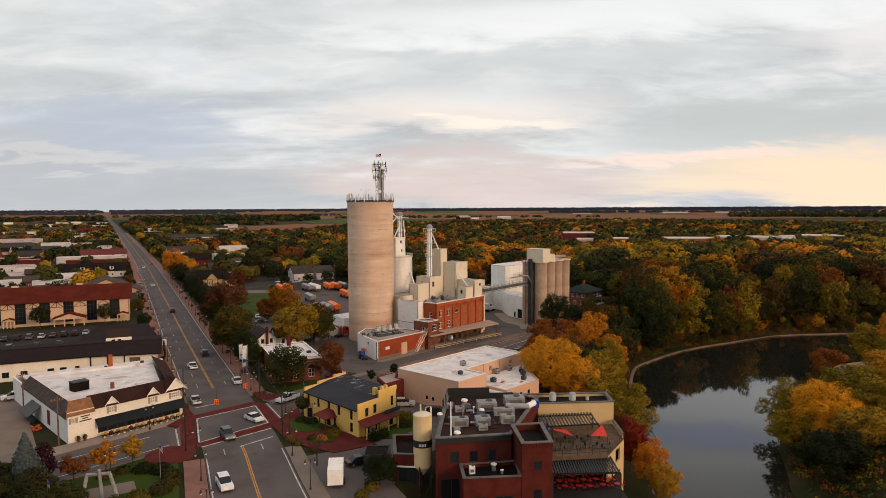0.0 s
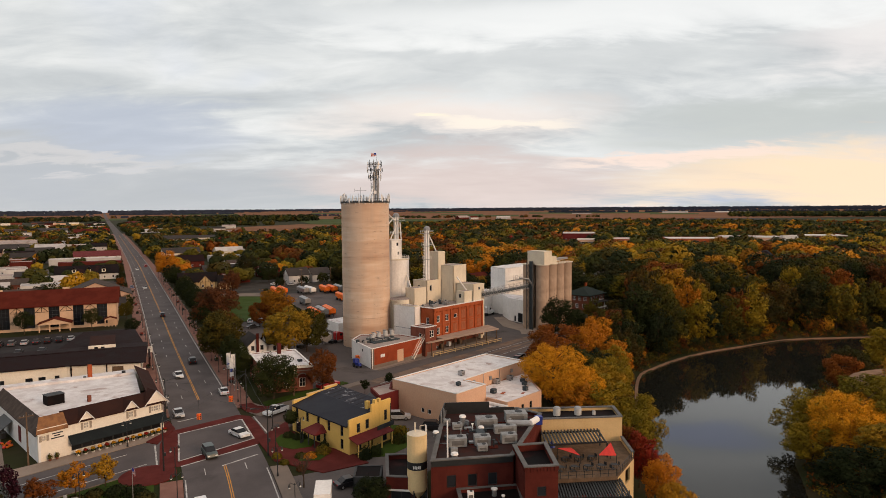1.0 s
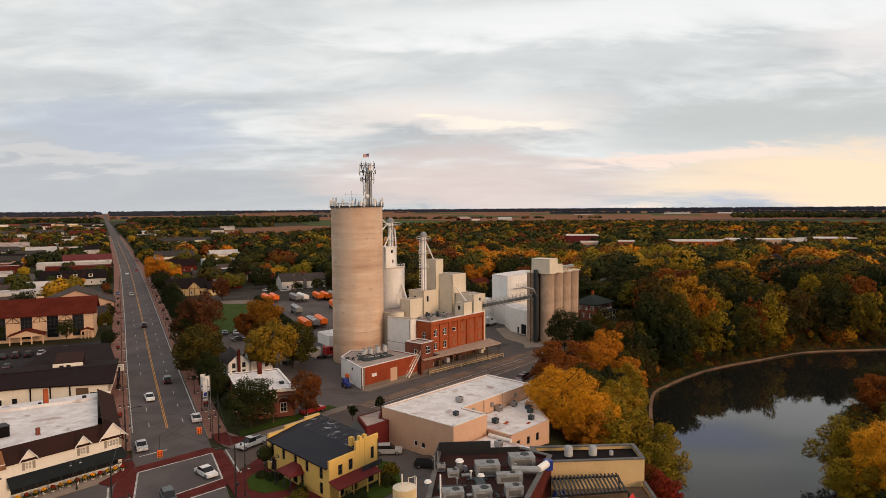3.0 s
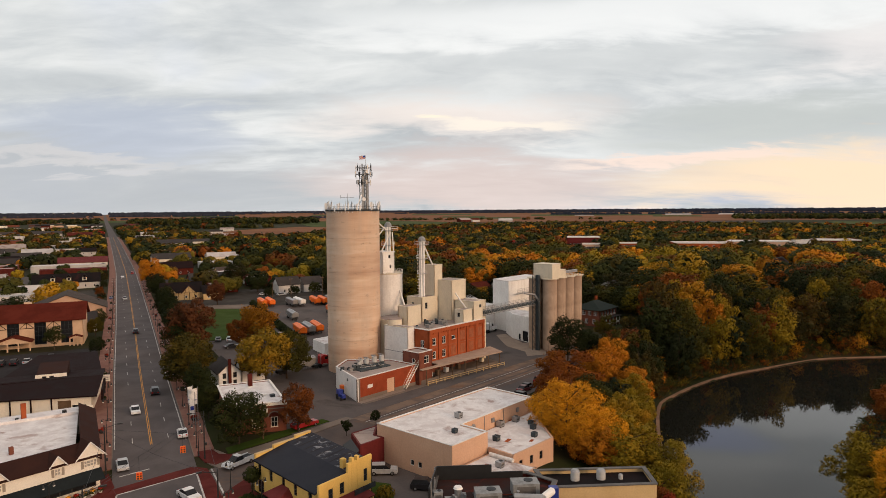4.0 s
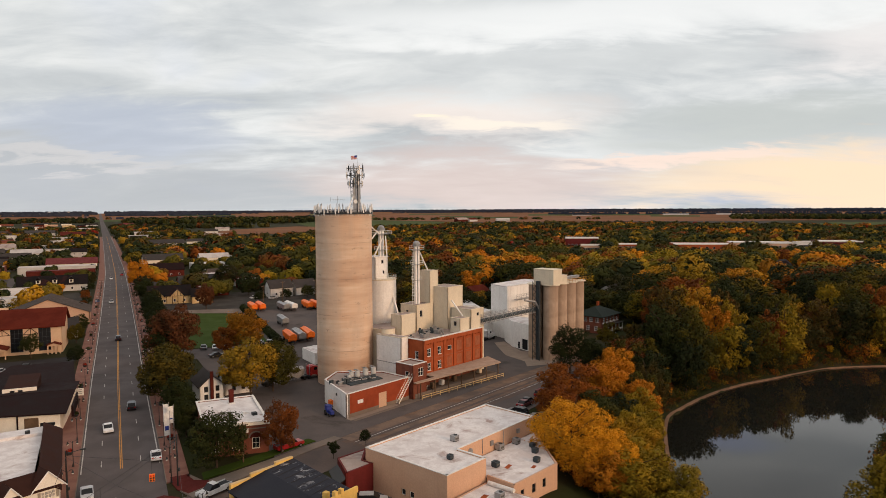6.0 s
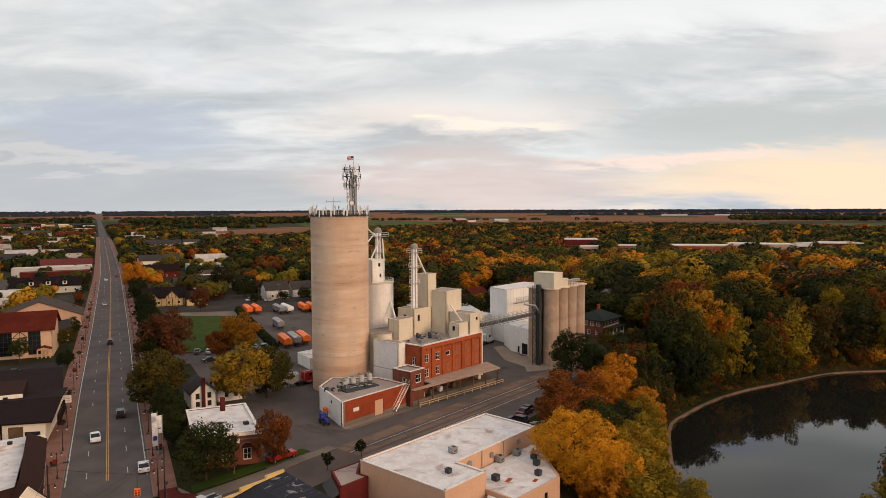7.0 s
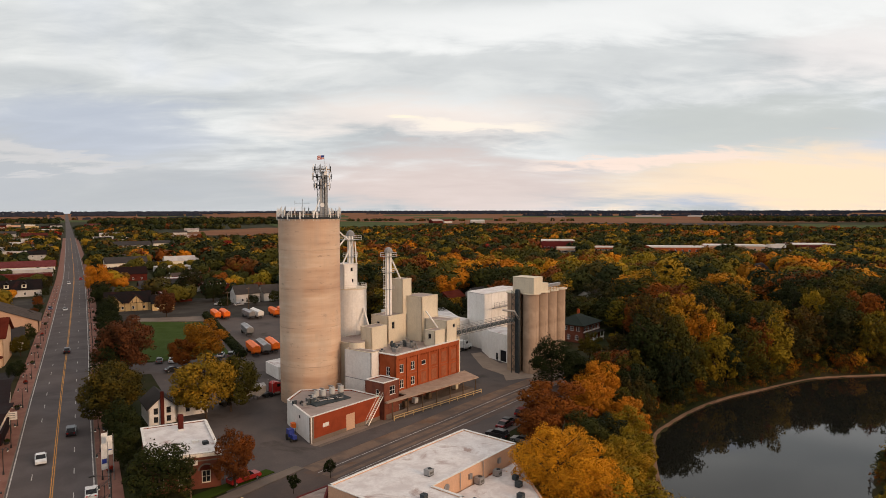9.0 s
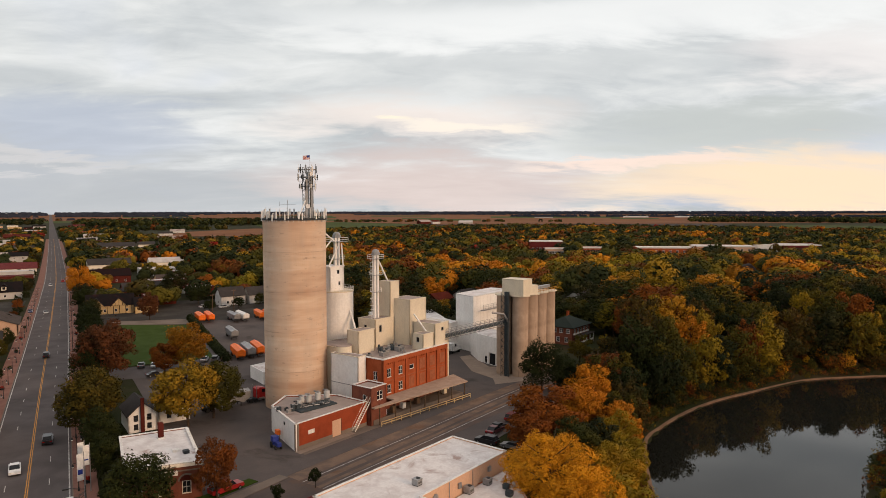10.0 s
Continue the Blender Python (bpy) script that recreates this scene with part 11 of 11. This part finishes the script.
def woods():
    rng = random.Random(5)
    names = ["dark green tree among the woods", "tree turning from green to brown", "yellow-green tree of the woods", "golden-yellow autumn tree in woods", "orange autumn tree in the woods", "rust-brown autumn tree in woods", "bright red maple tree", "bright yellow-green tree of the woods"]
    keys = ["green", "mixed", "olive", "yellow", "orange", "rust", "red", "lime"]
    spots = []
    y = 95.0
    while y < 640:
        step = 8.6 if y < 250 else 13.8 + (y - 250) * 0.006
        x = -110.0 if y > 330 else -40.0
        while x < 620:
            px, py = x + rng.uniform(-0.45, 0.45) * step, y + rng.uniform(-0.45, 0.45) * step
            x += step
            az = math.degrees(math.atan2(px - 10, py - 5))
            dist = math.hypot(px - 10, py - 5)
            if not -9 < az < 67 or dist > 640 or any(inside(c, px, py) for c in CLEAR):
                continue
            d = float(river_distance(np.array([px]), np.array([py]))[0])
            if d < 2.5 or (d < 60 and py < 128 and px > 120 and d > 13):
                continue
            if abs(px - main_x(py)) < 15 or (py > 330 and px < 80 and rng.random() < (0.45 if px < 20 else 0.10)):
                continue
            grove = noise.noise(Vector((px * 0.014, py * 0.014, 3.1)))
            tone = noise.noise(Vector((px * 0.02, py * 0.02, 9.4)))
            warm = 0.14 + 1.0 * grove + (0.10 if d > 60 else 0.08) + (0.14 if py > 330 and px > 160 else 0.0) - (0.30 if px < 180 and py > 300 else 0.0)
            if math.hypot((px - 262) / 42, (py - 378) / 30) < 1:
                warm, tone = 1.0, 0.0
            r = rng.random()
            if r < warm:
                kind = rng.choice([4, 4, 3, 5, 7, 4, 5, 5]) if d > 45 else rng.choice([5, 5, 2, 4, 4, 3, 7])
            elif rng.random() < 0.014:
                kind = 6
            else:
                kind = 0 if px < 30 and rng.random() < 0.6 else rng.choice([0, 0, 2, 1, 0, 0, 2]) if tone < 0.12 else rng.choice([2, 2, 7, 0, 1])
            h = rng.uniform(15.0, 21.0) if d < 26 else rng.uniform(12.0, 19.0) if d < 45 else rng.uniform(14.0, 19.5)
            if py > 330 and px < 130:
                h = rng.uniform(7, 12) if px < 20 else rng.uniform(8, 14)
            if py > 400 and dist > 440:
                h *= 0.8
            cap = tallest(px, py)
            if cap < 3.5:
                continue
            h = h if dist > 330 and rng.random() < 0.22 else min(h, cap)
            if py > 290 and any(abs(px - fx) < 0.5 * fw + 3 and abs(py - fy) < 0.5 * fd + 3 for fx, fy, fw, fd in FOOT):
                continue
            spots.append((dist, px, py, gz(px, py), h, max(2.4, h * (rng.uniform(0.28, 0.46) if d < 45 else rng.uniform(0.50, 0.66))), kind))
        y += step
    spots.sort()
    for dist, px, py, z, h, s, kind in spots[:255]:
        plant_tree("%s%d" % (keys[kind], rng.randrange(3)), px, py, h, s, names[kind], "trees of the river woods", turn=rng.uniform(0, 360))
    leaf_stuff("woods", [q[1:] for q in spots[255:]], "dense autumn woods behind the river and mill", 980, 0.62, 31, 20)


woods()


def bank_brush():
    """Brown and green undergrowth down the far river bank."""
    rng = np.random.default_rng(17)
    n = 2600
    line = smooth_line(LEFT_BANK[3:], 5)
    rows = []
    for k in range(n):
        i = rng.integers(0, len(line) - 1)
        p, q = Vector(line[i]), Vector(line[i + 1])
        d = (q - p).normalized()
        off = rng.uniform(1.6, 15.0)
        c = p.lerp(q, rng.random()) + Vector((-d.y, d.x)) * off
        if c.y < 118 and c.x < 96:
            continue
        rows.append((c.x, c.y, gz(c.x, c.y) - 0.3, rng.uniform(1.2, 3.2), rng.uniform(1.0, 1.9), rng.choice([5, 2, 1, 4, 0, 3], p=[0.30, 0.18, 0.22, 0.02, 0.28, 0.0])))
    leaf_stuff("undergrowth", rows, "brown and olive undergrowth on the river bank", 46, 0.30, 18, 4)
    rows = []
    for k in range(260):
        i = rng.integers(0, len(line) - 1)
        p, q = Vector(line[i]), Vector(line[i + 1])
        d = (q - p).normalized()
        c = p.lerp(q, rng.random()) + Vector((-d.y, d.x)) * rng.uniform(3.0, 13.0)
        if c.y < 122 and c.x < 100:
            continue
        h = rng.uniform(4.5, 9.5)
        rows.append((c.x, c.y, gz(c.x, c.y) - 0.4, h, h * rng.uniform(0.30, 0.44), rng.choice([0, 1, 2, 5, 7, 4, 3], p=[0.30, 0.22, 0.18, 0.10, 0.10, 0.07, 0.03])))
    leaf_stuff("bank_thicket", rows, "thicket of young trees above the waterline", 420, 0.27, 20, 12)
    inner = smooth_line(RIGHT_BANK[2:], 5)
    rows = []
    for k in range(1100):
        i = rng.integers(0, len(inner) - 1)
        p, q = Vector(inner[i]), Vector(inner[i + 1])
        d = (q - p).normalized()
        c = p.lerp(q, rng.random()) + Vector((d.y, -d.x)) * rng.uniform(0.8, 16.0)
        rows.append((c.x, c.y, gz(c.x, c.y) - 0.3, rng.uniform(1.2, 4.0), rng.uniform(1.0, 2.2), rng.choice([5, 2, 0])))
    leaf_stuff("undergrowth", rows, "dark undergrowth on the inner bank", 40, 0.40, 19, 4)


bank_brush()


def far_woods():
    """Distant woods and garden trees, too many to count."""
    rng = np.random.default_rng(9)
    spots, r = [], 628.0
    while r < 1800:
        step = 15.0 + (r - 628.0) * 0.006
        turns = np.arange(-9.0, 67.0, math.degrees(step / r))
        spots.append(np.stack([np.full(len(turns), r), turns + rng.uniform(-0.4, 0.4, len(turns)) * math.degrees(step / r)], 1))
        spots[-1][:, 0] += rng.uniform(-0.4, 0.4, len(turns)) * step
        r += step
    spots = np.concatenate(spots)
    r, az = spots[:, 0], np.radians(spots[:, 1])
    x, y, n = 10 + r * np.sin(az), 5 + r * np.cos(az), len(spots)
    deg = spots[:, 1]
    edge = np.interp(deg, [-9, 2, 4.5, 7, 9, 14, 20, 27, 36, 48, 60, 67], [1780, 1760, 1700, 1250, 1000, 1000, 1330, 1560, 1700, 1650, 1500, 1450]) + rng.uniform(-50, 50, n)
    keep = (r < edge) & (np.abs(x - np.interp(y, [p[1] for p in MAIN], [p[0] for p in MAIN])) > 15)
    keep &= ~(((x < 25) & (rng.random(n) < 0.28)) | ((x > 25) & (x < 170) & (y > 560) & (rng.random(n) < 0.06))) & ~in_any(CLEAR + [f[2] for f in FIELDS if f[0] != "field_4"], x, y)
    idx = np.nonzero(keep)[0]
    rows = []
    for i in idx:
        g = noise.noise(Vector((x[i] * 0.006, y[i] * 0.006, 7.7)))
        warm = 0.08 + 1.1 * g - (0.22 if x[i] < 200 else 0.0)
        kind = rng.choice([5, 4, 5, 1, 4]) if rng.random() < warm else rng.choice([0, 2, 1, 2, 1, 0])
        if rng.random() < 0.008:
            kind = 6
        if any(abs(x[i] - fx) < 0.5 * fw + 4 and abs(y[i] - fy) < 0.5 * fd + 4 for fx, fy, fw, fd in FOOT):
            continue
        cap = tallest(x[i], y[i])
        if cap < 3.5:
            continue
        if rng.random() < 0.2:
            cap = 99.0
        h = min(cap, rng.uniform(11.0, 16.5) * (0.72 if x[i] < 25 else 0.9 if x[i] < 160 else 1.0))
        rows.append((x[i], y[i], -0.5, h, min(h * 0.72, rng.uniform(7.0, 11.5)), kind))
    leaf_stuff("far_woods", rows, "distant autumn woods reaching towards the fields", 130, 1.45, 33, 9)


far_woods()


def far_height(r):
    return np.clip((np.asarray(r, float) - 2900.0) / 2000.0, 0, 1) * 21.0


def far_fields():
    """Broad land rising a little towards the horizon, in strips of crop."""
    rng = random.Random(8)
    rs = [2900, 3200, 3450, 3800, 4100, 4350, 4600, 4900]
    for k, (r0, r1) in enumerate(zip(rs, rs[1:])):
        mbs = [MB(), MB()]
        a = -14.0
        while a < 72:
            b = a + rng.uniform(2.5, 8.0)
            mb = mbs[1 if rng.random() < 0.25 else 0]
            c = [(r * math.sin(radians(q)), r * math.cos(radians(q)), float(far_height(r)) + dz) for dz in (0.0, -6.0) for r, q in ((r0, a), (r0, b), (r1, b), (r1, a))]
            mb.add(c, [(0, 1, 2, 3)[::-1], (4, 5, 6, 7), (0, 4, 5, 1)[::-1], (2, 6, 7, 3)[::-1], (1, 5, 6, 2)[::-1], (3, 7, 4, 0)[::-1]])
            a = b
        setting("far_field_%d" % (2 * k + 1), mbs[0], M_FIELD, "far brown crop land towards the horizon", "field")
        setting("far_field_%d" % (2 * k + 2), mbs[1], M_GREENFIELD, "far green crop land towards the horizon", "field")
    c = [(x + dx, y, z + dz) for dz in (0.4, -0.6) for x, y, z, dx in ((31.5, 2890, 0.0, -6.6), (31.5, 2890, 0.0, 6.6), (32, 4890, 21.0, 6.6), (32, 4890, 21.0, -6.6))]
    setting("road_4", MB().add(c, [(0, 1, 2, 3), (7, 6, 5, 4), (0, 4, 5, 1), (1, 5, 6, 2), (2, 6, 7, 3), (3, 7, 4, 0)]), M_ASPHALT, "straight road running on to the horizon", "road")


far_fields()


def tree_lines():
    """Dark woods along the horizon and round the fields."""
    rng = np.random.default_rng(4)
    quads = []
    for dist, a0, a1, h0, h1, fill in ((4850, -12, 68, 10, 17, 5.0), (4500, -12, 12, 10, 16, 2.0), (4300, 16, 40, 5, 9, 0.7), (4000, -12, 10, 10, 15, 1.6), (3700, 36, 66, 9, 15, 1.3), (4400, 24, 60, 10, 16, 1.8), (3300, -12, 24, 8, 12, 0.8)):
        n = int((a1 - a0) / 57.3 * dist / 12 * fill)
        az = np.radians(rng.uniform(a0, a1, n))
        az = az[np.sin(az * 41 + dist) + 0.6 * np.sin(az * 97) > (0.3 if fill < 1 else -2)]
        az = az[np.abs(dist * np.sin(az) - 32) > 26]
        n = len(az)
        r = dist + rng.uniform(-40, 40, n)
        x, y, base = r * np.sin(az), r * np.cos(az), far_height(r)
        h = rng.uniform(h0, h1, n)
        for k in range(4):
            w = rng.uniform(4, 10, n)
            cx, cy = x + rng.uniform(-10, 10, n), y + rng.uniform(-10, 10, n)
            z0, z1 = base - 1 + h * rng.uniform(0.0, 0.3, n), base + h * rng.uniform(0.7, 1.0, n)
            ux, uy = np.cos(-az) * w, np.sin(-az) * w
            quads.append(np.stack([np.stack([cx - ux, cy - uy, z0], -1), np.stack([cx + ux, cy + uy, z0], -1), np.stack([cx + ux * 0.4, cy + uy * 0.4, z1], -1), np.stack([cx - ux * 0.4, cy - uy * 0.4, z1], -1)], 1).reshape(-1, 3))
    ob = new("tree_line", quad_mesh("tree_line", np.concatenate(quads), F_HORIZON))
    tagged(ob, "dark haze-tinted wooded line along the horizon", "woods", kind="stuff")
    rows = []
    for dist, depth, a0, a1, h0, h1, fill in ((3000, 330, 50, 67, 14, 20, 8.0), (2560, 380, 2.2, 16.5, 15, 21, 8.0), (1780, 60, 2, 13, 9, 13, 1.6), (2700, 60, 18, 40, 7, 10, 0.35), (1900, 30, 24, 46, 6, 9, 0.15), (2950, 350, -12, 1, 12, 17, 4.0)):
        for k in range(int((a1 - a0) / 57.3 * dist / 9 * fill)):
            az, r = math.radians(rng.uniform(a0, a1)), dist + rng.uniform(-depth, depth)
            if abs(r * math.sin(az) - 31.5) > 24:
                rows.append((r * math.sin(az), r * math.cos(az), -0.5, rng.uniform(h0, h1), rng.uniform(8, 14), rng.choice([0, 0, 1, 0])))
    leaf_stuff("field_woods", rows, "dark belts of trees between the fields", 42, 2.6, 44, 6)


tree_lines()
setting("footpath", ribbon(MB(), smooth_line([(140, 70), (154, 88), (160, 98), (168, 104), (180, 104), (196, 96)], 4), -1.8, 1.8, -0.6, 0.05), M_SHORE, "sandy footpath on the inner bank", "path")


def street_trees():
    """Dark trees along the far main street."""
    rng = random.Random(21)
    y = 350.0
    while y < 900:
        for side in (-1, 1):
            if rng.random() < 0.8:
                x = main_x(y) + side * rng.uniform(12.5, 15.0)
                h = rng.uniform(6.5, 11.0) if side > 0 else rng.uniform(5.0, 8.0)
                key = rng.choice(["green0", "green1", "rust2", "mixed1", "green2", "orange0" if side > 0 else "mixed0"])
                plant_tree(key, x, y + rng.uniform(-4, 4), h, h * 0.45, "street tree along the far main street", "street trees", turn=rng.uniform(0, 360))
        y += 14 + (y - 350) * 0.02


street_trees()
